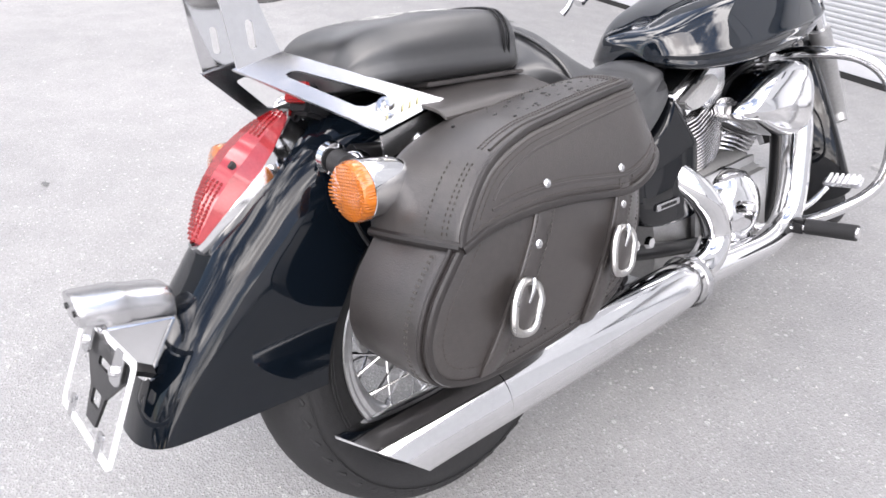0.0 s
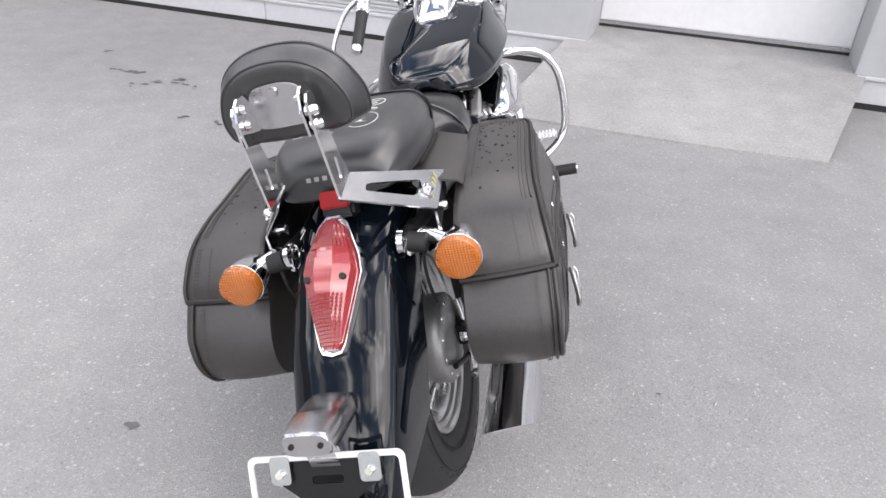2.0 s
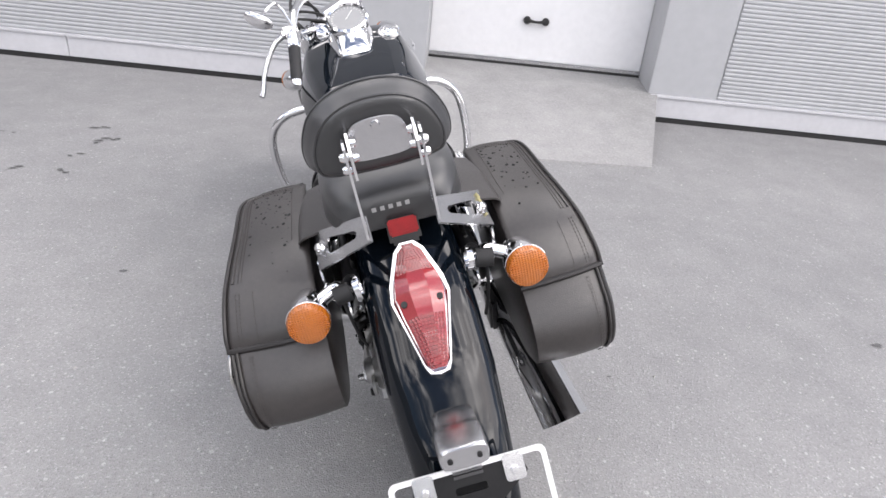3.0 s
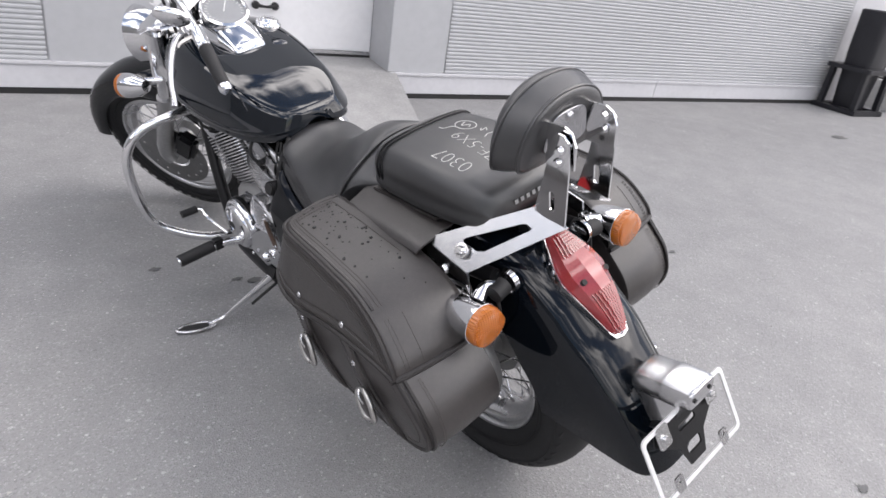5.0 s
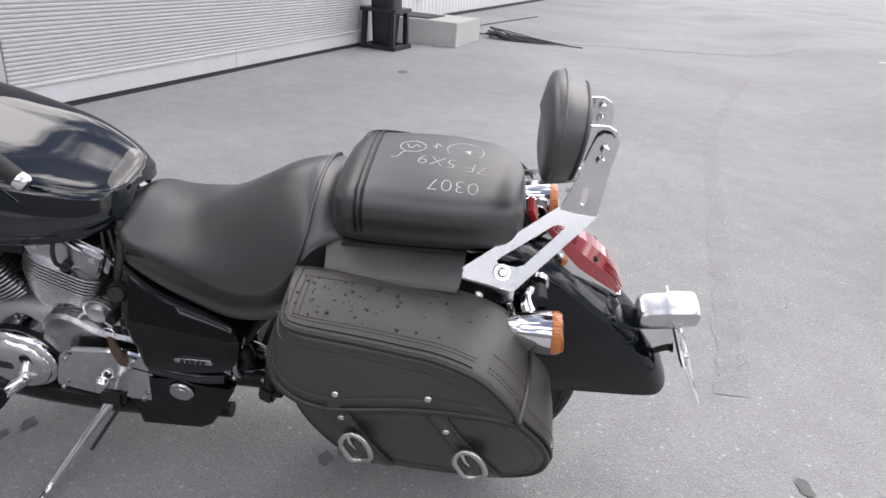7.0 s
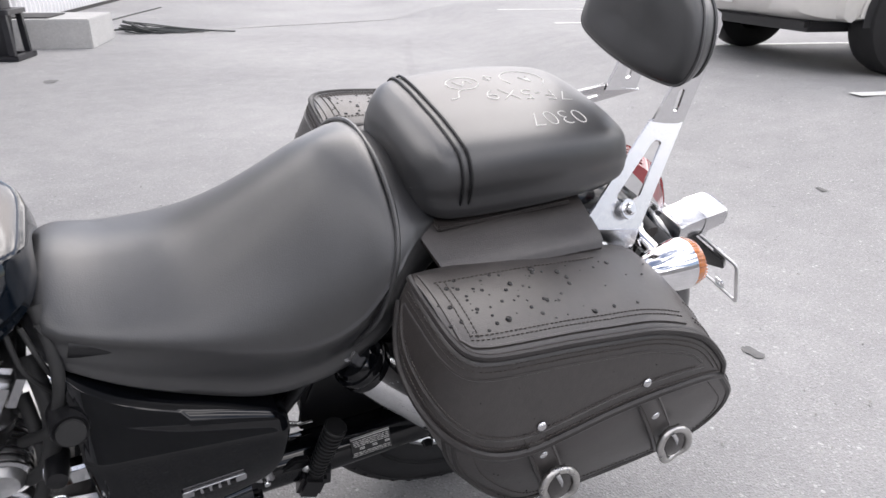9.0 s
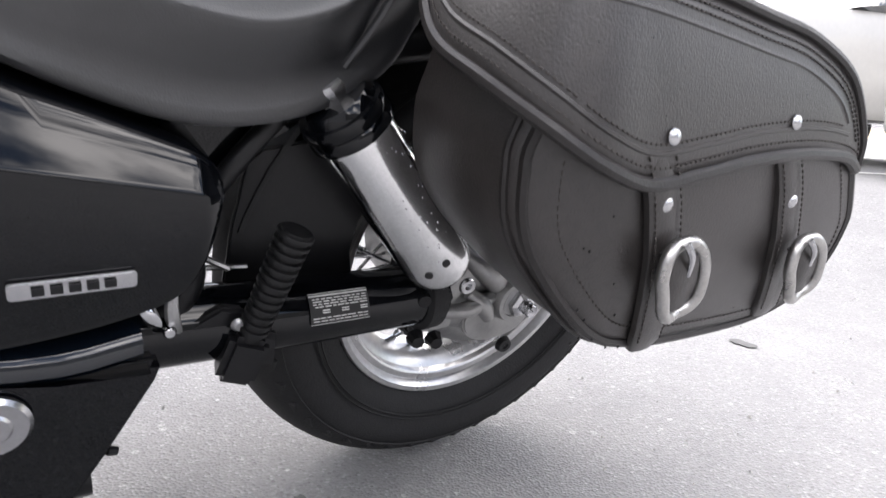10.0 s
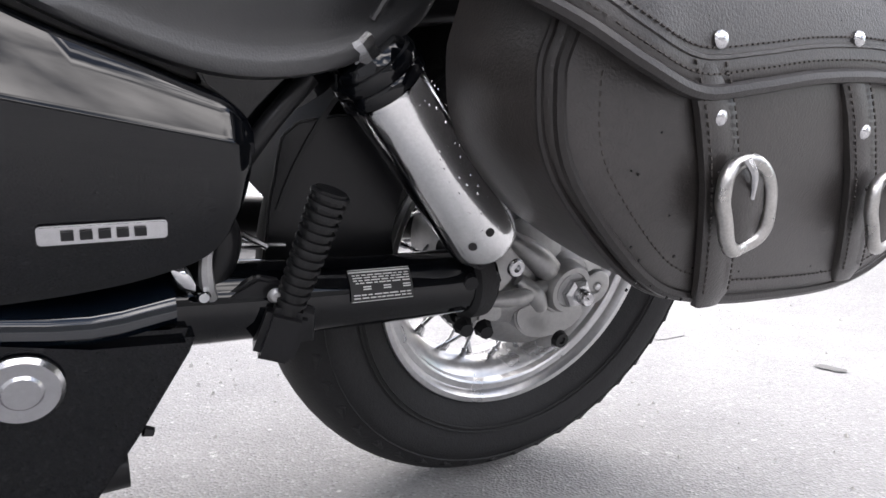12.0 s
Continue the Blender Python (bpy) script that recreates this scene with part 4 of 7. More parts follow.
for pts, rad in ((((-0.112, 0.106, 0.378), (-0.130, 0.082, 0.362), (-0.134, 0.062, 0.344), (-0.130, 0.048, 0.330)), 0.015), (((-0.136, 0.104, 0.338), (-0.146, 0.086, 0.322), (-0.146, 0.074, 0.304)), 0.011), (((-0.136, 0.146, 0.318), (-0.146, 0.108, 0.322), (-0.138, 0.062, 0.330)), 0.010)):
    part("casting_rib", tube(pts, [rad * 0.7] + [rad] * (len(pts) - 2) + [rad * 0.7], 12, 6), M_CAST, fd)
part("cover_seam", box((0.003, 0.0025, 0.075), pose(-0.0975, 0.010, 0.352, 4, 0, 0)), M_SEAL, fd, smooth=0)
part("drain_plug", lathe([(0, 0.005), (0.004, 0.005), (0.005, 0.007), (0.009, 0.007), (0.011, 0)], aim((-0.150, 0.043, 0.262), (-1, 0, 0)), 12), M_BLACK, fd)
part("ear_bolt", lathe([(0, 0.0005), (0.0045, 0.0005), (0.0045, 0.004), (0.0085, 0.0045), (0.0095, 0.003), (0.0105, 0.001), (0.0105, 0)], aim((-0.157, 0.128, 0.364), (-1, 0, 0)), 16), M_STEEL, fd)
part("axle_boss", lathe([(0, 0.016), (0.019, 0.016), (0.021, 0.020), (0.027, 0.020), (0.030, 0.014), (0.031, 0.0)], aim((-0.134, 0.040, 0.325), (-1, 0, 0)), 28), M_CAST, fd)
ax_nut = part("axle_nut", lathe([(0.0, 0.012), (0.012, 0.012), (0.0175, 0.009), (0.0185, 0.006), (0.0185, 0)], aim((-0.150, 0.034, 0.322), (-1, 0, 0)), 6), M_STEEL, fd, smooth=0.3)
part("nut_flange", lathe([(0, 0.003), (0.022, 0.003), (0.023, 0)], aim((-0.149, 0.036, 0.323), (-1, 0, 0)), 24), M_ALLOY, ax_nut)
part("axle_end", lathe([(0, 0.016), (0.002, 0.013), (0.0075, 0.015), (0.009, 0.012), (0.009, 0.009), (0.0082, 0.008), (0.009, 0.006), (0.009, 0)], aim((-0.158, 0.030, 0.320), (-1, 0, 0)), 16), M_STEEL, ax_nut)
part("adjuster_plate", lathe([(0, 0.004), (0.006, 0.004), (0.008, 0.007), (0.018, 0.008), (0.021, 0.006), (0.022, 0)], aim((-0.136, -0.008, 0.317), (-1, 0, 0)), 24), M_CAST, fd)
part("plate_stud", lathe([(0, 0.005), (0.004, 0.004), (0.005, 0)], aim((-0.140, -0.010, 0.318), (-1, 0, 0)), 10), M_STEEL, fd)
part("cast_print_bar", merge(*[box((0.0008, 0.006 + 0.003 * (k % 2), 0.006), Matrix.Translation((-0.0865 - 0.0, 0.028 - 0.011 * k, 0.376 - 0.004 * k))) for k in range(5)]), M_DULL, fd, smooth=0)
sw = part("swingarm", tube([(-0.122, 0.145, 0.34), (-0.124, 0.25, 0.342), (-0.126, 0.36, 0.348), (-0.126, 0.47, 0.355)], [0.035, 0.034, 0.035, 0.037], 20, 6), M_PAINT, bike, "gloss black swingarm tube with a grey caution label")
part("boot_ring", lathe([(0.034, 0), (0.041, 0.001), (0.042, 0.02), (0.034, 0.024)], aim((-0.122, 0.15, 0.34), (0, 1, 0)), 24), M_RUBBER, sw)
for yy, zz in ((0.176, 0.298), (0.150, 0.291), (0.178, 0.352), (0.150, 0.352), (0.171, 0.374)):
    part("flange_bolt", lathe([(0, 0.012), (0.0075, 0.012), (0.009, 0.004), (0.011, 0)], aim((-0.146, yy, zz), (-1, 0.2, 0)), 8), M_BLACK, sw)
part("flange", slab([tuple(p) for p in spline([(0.160, 0.275), (0.140, 0.280), (0.142, 0.372), (0.162, 0.382), (0.180, 0.365), (0.178, 0.290)], 3, True)], 0.05, plane((-0.122, 0, 0), (0, 1, 0), (0, 0, 1)), bevel=0.008), M_PAINT, sw)
part("lower_edge", tube([(-0.150, 0.19, 0.338), (-0.153, 0.26, 0.342), (-0.156, 0.335, 0.351)], 0.004, 8, 4), M_PAINT, sw)
part("right_arm", tube([(0.105, 0.03, 0.32), (0.115, 0.15, 0.325), (0.115, 0.47, 0.355)], 0.026, 14, 6), M_BLACK, sw)
part("cross_tube", tube([(-0.12, 0.44, 0.355), (0.115, 0.44, 0.355)], 0.03, 14, 2), M_BLACK, sw)
# curved caution label on the tube
def on_tube(y, a, r):
    k = (y - 0.145) / 0.325
    return (-0.122 - 0.006 * min(1, 1.6 * k) * 0.66 + r * math.cos(a), y, 0.340 + 0.002 * min(1, k * 3) + 0.013 * max(0, k - 0.33) + r * math.sin(a))


rows = [[on_tube(y, a, 0.0362) for y in np.linspace(0.247, 0.311, 6)] for a in np.linspace(2.12, 2.98, 9)]
lab = part("caution_label", finish(loft(rows, closed=False, cap=False)), M_LABEL, sw, "dark caution label with unreadable pale print")
lines = []


def print_line(a, half, ya, yb):
    lines.append(finish(loft([[on_tube(y, a + d, 0.0366) for y in np.linspace(ya, yb, 4)] for d in (-half, half)], closed=False, cap=False)))


rl = random.Random(8)
for a, half in ((2.135, 0.010), (2.20, 0.022), (2.965, 0.008)):
    print_line(a, half, 0.2475, 0.3105)
for a in (2.29, 2.36, 2.43, 2.50, 2.60, 2.66, 2.80, 2.88):
    y = 0.2495
    while y < 0.305:
        step_ = rl.uniform(0.003, 0.010) if a not in (2.60, 2.66) else 0.008
        print_line(a, 0.016, y, min(0.3085, y + step_))
        y += step_ + (rl.uniform(0.0008, 0.002) if a not in (2.60, 2.66) else 0.0125)
part("print_bar", merge(*lines), M_CHALK, lab)

# ---- frame ----
part("frame_tube", tube([(-0.13, 0.505, 0.50), (-0.135, 0.45, 0.46), (-0.135, 0.42, 0.41), (-0.135, 0.455, 0.365), (-0.135, 0.56, 0.345), (-0.13, 0.8, 0.30)], 0.017, 12, 6), M_BLACK, bike)
part("frame_tube", tube([(0.13, 0.42, 0.60), (0.135, 0.43, 0.41), (0.135, 0.455, 0.35), (0.13, 0.8, 0.28)], 0.017, 12, 6), M_BLACK, bike)
for s in (-1, 1):
    part("rear_rail", tube([(s * 0.10, 0.62, 0.66), (s * 0.12, 0.42, 0.60), (s * 0.125, 0.30, 0.60), (s * 0.118, 0.10, 0.63), (s * 0.112, -0.14, 0.655)], 0.016, 12, 6), M_BLACK, bike)
    part("down_tube", tube([(s * 0.04, 1.27, 0.72), (s * 0.09, 1.2, 0.5), (s * 0.12, 1.12, 0.28), (s * 0.125, 0.98, 0.20), (s * 0.125, 0.5, 0.2)], 0.019, 12, 6), M_BLACK, bike)
part("stay_tube", tube([(-0.125, 0.345, 0.545), (-0.13, 0.385, 0.50), (-0.13, 0.43, 0.43), (-0.13, 0.445, 0.38)], 0.009, 10, 5), M_BLACK, bike)
part("frame_gusset", slab([tuple(p) for p in spline([(0.440, 0.575), (0.326, 0.570), (0.316, 0.548), (0.330, 0.530), (0.368, 0.508), (0.386, 0.494), (0.393, 0.470), (0.400, 0.446), (0.412, 0.446), (0.414, 0.500), (0.430, 0.540)], 3, True)], 0.030, plane((-0.118, 0, 0), (0, 1, 0), (0, 0, 1)), bevel=0.010), M_PAINT, bike, "black frame gusset behind the side cover")
part("backbone", tube([(0, 1.27, 0.78), (0, 1.0, 0.70), (0, 0.64, 0.66), (0, 0.4, 0.60)], 0.03, 12, 5), M_BLACK, bike)
part("inner_fender", loft([[(x, AX.y + r * math.cos(a), AX.z + r * math.sin(a)) for x, r in ((-0.088, 0.345), (0.088, 0.345), (0.088, 0.34), (-0.088, 0.34))] for a in np.linspace(radians(16.5), radians(62), 13)]), M_GRIP, bike)
part("battery_box", box((0.20, 0.17, 0.24), Matrix.Translation((0, 0.50, 0.49)), 0.015), M_BLACK, bike)
# clevis with shiny fasteners by the footpeg mount
part("inner_guard", slab([tuple(p) for p in spline([(0.341, 0.500), (0.362, 0.450), (0.369, 0.392), (0.361, 0.345), (0.240, 0.335), (0.238, 0.380), (0.232, 0.422), (0.222, 0.50)], 3, True)], 0.006, plane((-0.086, 0, 0), (0, 1, 0), (0, 0, 1)), bevel=0.002), M_BLACK, bike, "black plastic inner mudguard beside the tyre")
part("pivot_bracket", slab([(0.440, 0.352), (0.430, 0.366), (0.395, 0.384), (0.374, 0.378), (0.366, 0.356), (0.395, 0.338), (0.42, 0.332), (0.45, 0.334)], 0.012, plane((-0.158, 0, 0), (0, 1, 0), (0, 0, 1)), bevel=0.003), M_BLACK, bike)
part("pivot_bolt", lathe([(0, 0.004), (0.004, 0.004), (0.006, 0.002), (0.007, 0)], aim((-0.164, 0.382, 0.369), (-1, 0, 0)), 12), M_ALLOY, bike)
# rail and linkage seen past the swingarm
part("brake_linkage", tube([(-0.10, 0.43, 0.420), (-0.10, 0.405, 0.408), (-0.10, 0.372, 0.388)], 0.0035, 8, 3), M_STEEL, bike)
part("linkage_rod", tube([(-0.10, 0.432, 0.392), (-0.10, 0.40, 0.392), (-0.10, 0.355, 0.388)], 0.003, 8, 3), M_STEEL, bike)

# passenger footpeg, folded up
for s in (-1, 1):
    base = Vector((s * 0.165, 0.374, 0.346))
    tip = Vector((s * 0.173, 0.340, 0.462))
    d = (tip - base).normalized()
    pg = part("passenger_peg", tube([base + d * 0.008, base + d * 0.05, base + d * 0.10, tip], [0.0112, 0.0121, 0.0130, 0.0138], 14, 3), M_SOOT, bike, "black ribbed rubber passenger footpeg, folded up")
    ridges = []
    for k in range(13):
        o = base + d * (0.016 + k * 0.0082)
        ridges.append(lathe([(0.0112 + 0.00024 * k, 0), (0.0138 + 0.00024 * k, 0.0008), (0.0138 + 0.00024 * k, 0.0042), (0.0112 + 0.00024 * k, 0.0050)], aim(o, d), 14))
    part("peg_rib", merge(*ridges), M_SOOT, pg, smooth=0.5)
    part("peg_clevis", box((0.03, 0.036, 0.05), aim(base - d * 0.012, d), 0.006), M_BLACK, pg)
    part("peg_bracket", skin([[(s * 0.12, 0.40, 0.375), (s * 0.12, 0.40, 0.345), (s * 0.13, 0.40, 0.345), (s * 0.13, 0.40, 0.375)], [(s * 0.15, 0.37, 0.36), (s * 0.15, 0.37, 0.325), (s * 0.165, 0.375, 0.325), (s * 0.165, 0.375, 0.36)], [(s * 0.16, 0.345, 0.35), (s * 0.16, 0.345, 0.325), (s * 0.172, 0.35, 0.325), (s * 0.172, 0.35, 0.35)]], 2, 3), M_BLACK, pg)

# shock absorbers with their silver covers
for s in (-1, 1):
    top_, bot_ = Vector((s * 0.150, 0.309, 0.568)), Vector((s * 0.160, 0.166, 0.390))
    d = (bot_ - top_).normalized()
    L = (bot_ - top_).length
    sh = part("shock_absorber", lathe([(0.0, 0.0), (0.028, 0.0), (0.035, 0.008), (0.0355, 0.028), (0.034, 0.034), (0.034, L - 0.03), (0.030, L - 0.014), (0.0, L - 0.01)], aim(top_, d), 24), M_PAINT, bike, "rear shock absorber with a scuffed silver cover")
    perp = d.cross(Vector((s, 0, 0))).normalized()
    out = perp.cross(d).normalized() * (1 if perp.cross(d).x * s > 0 else -1)
    part("shock_cover", lathe([(0.030, 0.033), (0.0350, 0.034), (0.0362, 0.037), (0.0362, L - 0.028), (0.0350, L - 0.016), (0.031, L - 0.006), (0.022, L + 0.001), (0.0, L + 0.003)], aim(top_, d), 40), M_SLEEVE, sh, "chrome sleeve over the shock absorber, wet and scuffed")
    rd = random.Random(21)
    beads = []
    for k in range(46):
        a, t, r = rd.uniform(-1.3, 0.25), rd.uniform(0.045, L - 0.03), rd.uniform(0.0006, 0.0016)
        way = out * math.cos(a) + perp * (math.sin(a) * -s)
        beads.append(lathe([(r, -0.0004), (r * 0.9, r * 0.4), (0, r * 0.7)], aim(top_ + d * t + way * 0.0362, way), 6))
    part("water", merge(*beads), M_CHROME, sh, "beads of rain water")["kind"] = "stuff"
    part("cap_ring", lathe([(0.020, 0.004), (0.038, 0.008), (0.0395, 0.012), (0.0395, 0.018), (0.037, 0.021), (0.0395, 0.024), (0.0395, 0.031), (0.030, 0.033)], aim(top_, d), 26), M_PAINT, sh)
    part("top_nut", lathe([(0, -0.015), (0.012, -0.015), (0.014, -0.011), (0.014, 0.004), (0.018, 0.004)], aim(top_, d), 6), M_STEEL, sh, smooth=0.4)
    part("top_eye", lathe([(0.024, -0.02), (0.026, 0.02)], aim(top_ + Vector((-s * 0.02, 0, 0.0)), (s, 0, 0)), 20), M_BLACK, sh)
    for k, (dy, da) in enumerate(((0.035, 0.62), (0.028, 0.04))):
        way = out * math.cos(da) + perp * (math.sin(da) * -s)
        part("cover_hole", lathe([(0, 0.0008), (0.0042, 0.0008), (0.0042, 0)], aim(top_ + d * (L - 0.036 - 0.004 * k) + way * 0.0362, way), 12), M_SEAL, sh)

# ---- side covers and the lower panel ----
for s in (-1, 1):
    x0 = 0.150
    # a flat face, a crease and an upper shelf that leans in
    cols = []
    for y, low, top in ((0.4035, 0.492, 0.512), (0.409, 0.466, 0.522), (0.420, 0.440, 0.531), (0.44, 0.416, 0.539), (0.48, 0.403, 0.554), (0.53, 0.396, 0.572), (0.58, 0.394, 0.596), (0.615, 0.396, 0.622), (0.628, 0.408, 0.632), (0.634, 0.425, 0.634)):
        fold = min(top - 0.004, 0.505 + 0.205 * (y - 0.413))
        edge = 0.010 * max(0.0, (0.415 - y) / 0.012) + 0.012 * max(0.0, (y - 0.62) / 0.014)
        xx = x0 + 0.038 - edge
        cols.append([(s * px_, y, z) for px_, z in ((x0 - 0.05, low), (xx - 0.012, low), (xx - 0.003, low + 0.003), (xx, low + 0.010), (xx + 0.001, (low + fold) / 2), (xx, fold - 0.003), (xx - 0.001, fold), (xx - 0.003, fold + 0.002), (xx - (top - fold) * 0.38, fold + (top - fold) * 0.6), (xx - (top - fold) * 0.64, top - 0.002), (xx - (top - fold) * 0.68 - 0.004, top), (x0 - 0.05, top))])
    flat = [np.array(c_).ravel() for c_ in cols]
    sc = part("side_cover", finish(loft([[tuple(p) for p in f_.reshape(-1, 3)] for f_ in spline(flat, 4)])), M_PAINT, bike, "gloss black side cover with a silver name badge", smooth=0.6)
    bd = part("badge", slab(rounded(0.079, 0.0135, 0.003), 0.004, plane((s * (x0 + 0.040) + (0.0 if s > 0 else -0.003), 0.507, 0.4455), (0, 1, 0), (0, 0, 1)), bevel=0.001), M_STEEL, sc, "silver badge plate")
    for k in range(5):
        part("badge_mark", box((0.0008, 0.0075, 0.0062), Matrix.Translation((s * (x0 + 0.0448), 0.485 + 0.011 * k, 0.4455))), M_BLACK, bd, smooth=0)
    if s < 0:
        # ledge under the cover and the lower black panel with a round cap
        part("lower_ledge", skin([[(-0.12, y, z + 0.012), (-0.172, y, z + 0.006), (-0.176, y, z - 0.018), (-0.12, y, z - 0.02)] for y, z in ((0.462, 0.380), (0.52, 0.372), (0.60, 0.384), (0.66, 0.40))], 3, 3), M_BLUE, bike)
        out2 = [(0.445, 0.352), (0.452, 0.332), (0.492, 0.262), (0.528, 0.205), (0.55, 0.188), (0.70, 0.185), (0.70, 0.36), (0.58, 0.372), (0.52, 0.358)]
        cl = part("frame_clevis", tube([(-0.158, 0.430, 0.432), (-0.164, 0.437, 0.408), (-0.166, 0.437, 0.388), (-0.162, 0.432, 0.372)], [0.0035, 0.005, 0.006, 0.004], 8, 4), M_ALLOY, bike, "worn alloy clevis at the frame's lower corner")
        part("clevis_fork", skin([[(-0.163, y, z - h), (-0.172, y, z - h * 0.7), (-0.174, y, z + h * 0.6), (-0.163, y, z + h)] for y, z, h in ((0.447, 0.388, 0.006), (0.452, 0.394, 0.011), (0.459, 0.398, 0.009), (0.464, 0.404, 0.004))], 3, 3), M_CHROME, cl)
        part("clevis_pin", lathe([(0, 0.006), (0.004, 0.006), (0.0055, 0.004), (0.0055, 0)], aim((-0.170, 0.441, 0.380), (-1, 0, 0)), 12), M_CHROME, cl)
        low = part("lower_panel", slab(out2, 0.05, plane((-0.178, 0, 0), (0, 1, 0), (0, 0, 1)), bevel=0.008), M_PAINT, bike, "gloss black lower frame panel with a round silver cap")
        part("round_cap", lathe([(0, 0.008), (0.012, 0.008), (0.014, 0.006), (0.024, 0.0065), (0.027, 0.003), (0.027, 0)], aim((-0.180, 0.566, 0.328), (-1, 0, 0)), 28), M_STEEL, low)
        part("edge_stud", lathe([(0, 0.008), (0.004, 0.008), (0.005, 0)], aim((-0.165, 0.489, 0.262), (0, -1, -0.4)), 8), M_BLACK, low)

# ---- rear fender ----
def fender(name, centre, angles, crown, inner, half, mat, m=None, n=30):
    """Stations fan out round the axle; crown, inner and half are functions of the share along it."""
    rings = []
    for k in range(n + 1):
        t = k / n
        a = angles[0] + (angles[1] - angles[0]) * t
        R, r, w = crown(t), inner(t), half(t)
        prof = [(-w, r), (-w, r + (R - r) * 0.45), (-w * 0.98, R - 0.055), (-w * 0.86, R - 0.022), (-w * 0.5, R - 0.004), (0, R), (w * 0.5, R - 0.004), (w * 0.86, R - 0.022), (w * 0.98, R - 0.055), (w, r + (R - r) * 0.45), (w, r)]
        prof = [tuple(p) for p in spline(prof, 3)]
        inside = [(x * 0.965, q - 0.004 if abs(x) < w * 0.9 else q) for x, q in prof[::-1]]
        rings.append([(x, centre[1] - q * math.cos(a), centre[2] + q * math.sin(a)) for x, q in prof + inside])
    b = finish(loft(rings))
    if m is not None:
        b.transform(m)
    return part(name, b, mat, bike, "gloss black fender" if name == "front_fender" else "gloss blue-black rear fender")


def lerp(t, *pts):
    return float(np.interp(t, [p[0] for p in pts], [p[1] for p in pts]))


fender("rear_fender", AX, (radians(1.5), radians(100)), lambda t: lerp(t, (0, 0.505), (0.12, 0.470), (0.25, 0.437), (0.4, 0.418), (0.7, 0.412), (1, 0.41)),
       lambda t: lerp(t, (0, 0.245), (0.35, 0.245), (0.6, 0.26), (1, 0.30)), lambda t: lerp(t, (0, 0.080), (0.1, 0.088), (0.3, 0.098), (1, 0.098)), M_FENDER)

# ---- tail lamp ----
tb, tt = Vector((0, -0.336, 0.554)), Vector((0, -0.165, 0.716))
tv = (tt - tb).normalized()
tn = Vector((0, -tv.z, tv.y))
TL = (tt - tb).length


def tail_at(x, v, h):
    return Vector((x, 0, 0)) + tb + tv * v + tn * h


hexa = [(0.0, 0.0), (0.016, 0.004), (0.022, 0.016), (0.050, 0.135), (0.046, 0.165), (0.026, 0.222), (0.012, 0.238), (-0.012, 0.238), (-0.026, 0.222), (-0.046, 0.165), (-0.050, 0.135), (-0.022, 0.016), (-0.016, 0.004)]
bez = loft([[tail_at(x * k, TL * 0.5 + (v - 0.12) * k2 * TL / 0.24, h) for x, v in hexa] for k, k2, h in ((1.04, 1.016, -0.035), (1.045, 1.02, 0.0), (1.02, 1.01, 0.007), (0.965, 0.982, 0.007), (0.96, 0.98, 0.0))])
tail = part("tail_light", finish(bez), M_CHROME, bike, "long six-sided red tail lamp in a chrome bezel", smooth=0.4)
ridge = lambda v: 0.012 + 0.034 * math.sin(min(1, max(0, v / 0.24)) * math.pi) ** 0.8
lens_rows = []
for v in (0.004, 0.016, 0.06, 0.10, 0.135, 0.165, 0.20, 0.222, 0.234):
    w = lerp(v, (0.004, 0.012), (0.016, 0.021), (0.135, 0.0475), (0.165, 0.043), (0.222, 0.024), (0.234, 0.012))
    vv = TL * 0.5 + (v - 0.12) * 0.96 * TL / 0.24
    lens_rows.append([tail_at(x, vv, h) for x, h in ((-w * 0.99, 0.002), (-w * 0.86, ridge(v) * 0.66), (-w * 0.34, ridge(v)), (w * 0.34, ridge(v)), (w * 0.86, ridge(v) * 0.66), (w * 0.99, 0.002))])
part("lens", finish(loft(lens_rows, closed=True)), M_RED_PALE, tail, "translucent red lens", smooth=0.5)
for lo, hi in ((0.006, 0.092), (0.178, 0.232)):
    grid_b = []
    for v in np.arange(lo, hi, 0.006):
        w = lerp(v, (0.004, 0.012), (0.016, 0.021), (0.135, 0.0475), (0.165, 0.043), (0.222, 0.024), (0.234, 0.012))
        vv = TL * 0.5 + (v - 0.12) * 0.96 * TL / 0.24
        n_ = max(2, int(w * 1.5 / 0.005))
        for k in range(n_):
            x = -w * 0.78 + (k + 0.5) * w * 1.56 / n_
            h = ridge(v) * lerp(abs(x) / w, (0, 1), (0.34, 1), (0.86, 0.66)) - 0.0015
            grid_b.append(box((w * 1.56 / n_ * 0.86, 0.0050, 0.004), plane(tail_at(x, vv, h), (1, 0, 0), tuple(tv))))
    part("lens_texture", merge(*grid_b), M_RED, tail, "deep red faceted lens field", smooth=0)["kind"] = "stuff"
for sx, v in ((-0.030, 0.118), (0.030, 0.118)):
    part("lens_screw", lathe([(0, 0.003), (0.0055, 0.003), (0.0055, -0.01)], aim(tail_at(sx, v, 0.036), tn), 12), M_SEAL, tail)
rf = part("red_reflector", box((0.052, 0.012, 0.030), pose(0.002, -0.148, 0.741, -25, 0, 0), 0.003), M_REFLECTOR, bike, "rectangular red reflector in a black holder")
part("reflector_holder", box((0.058, 0.04, 0.05), pose(0.002, -0.128, 0.725, -25, 0, 0), 0.006), M_BLACK, rf)

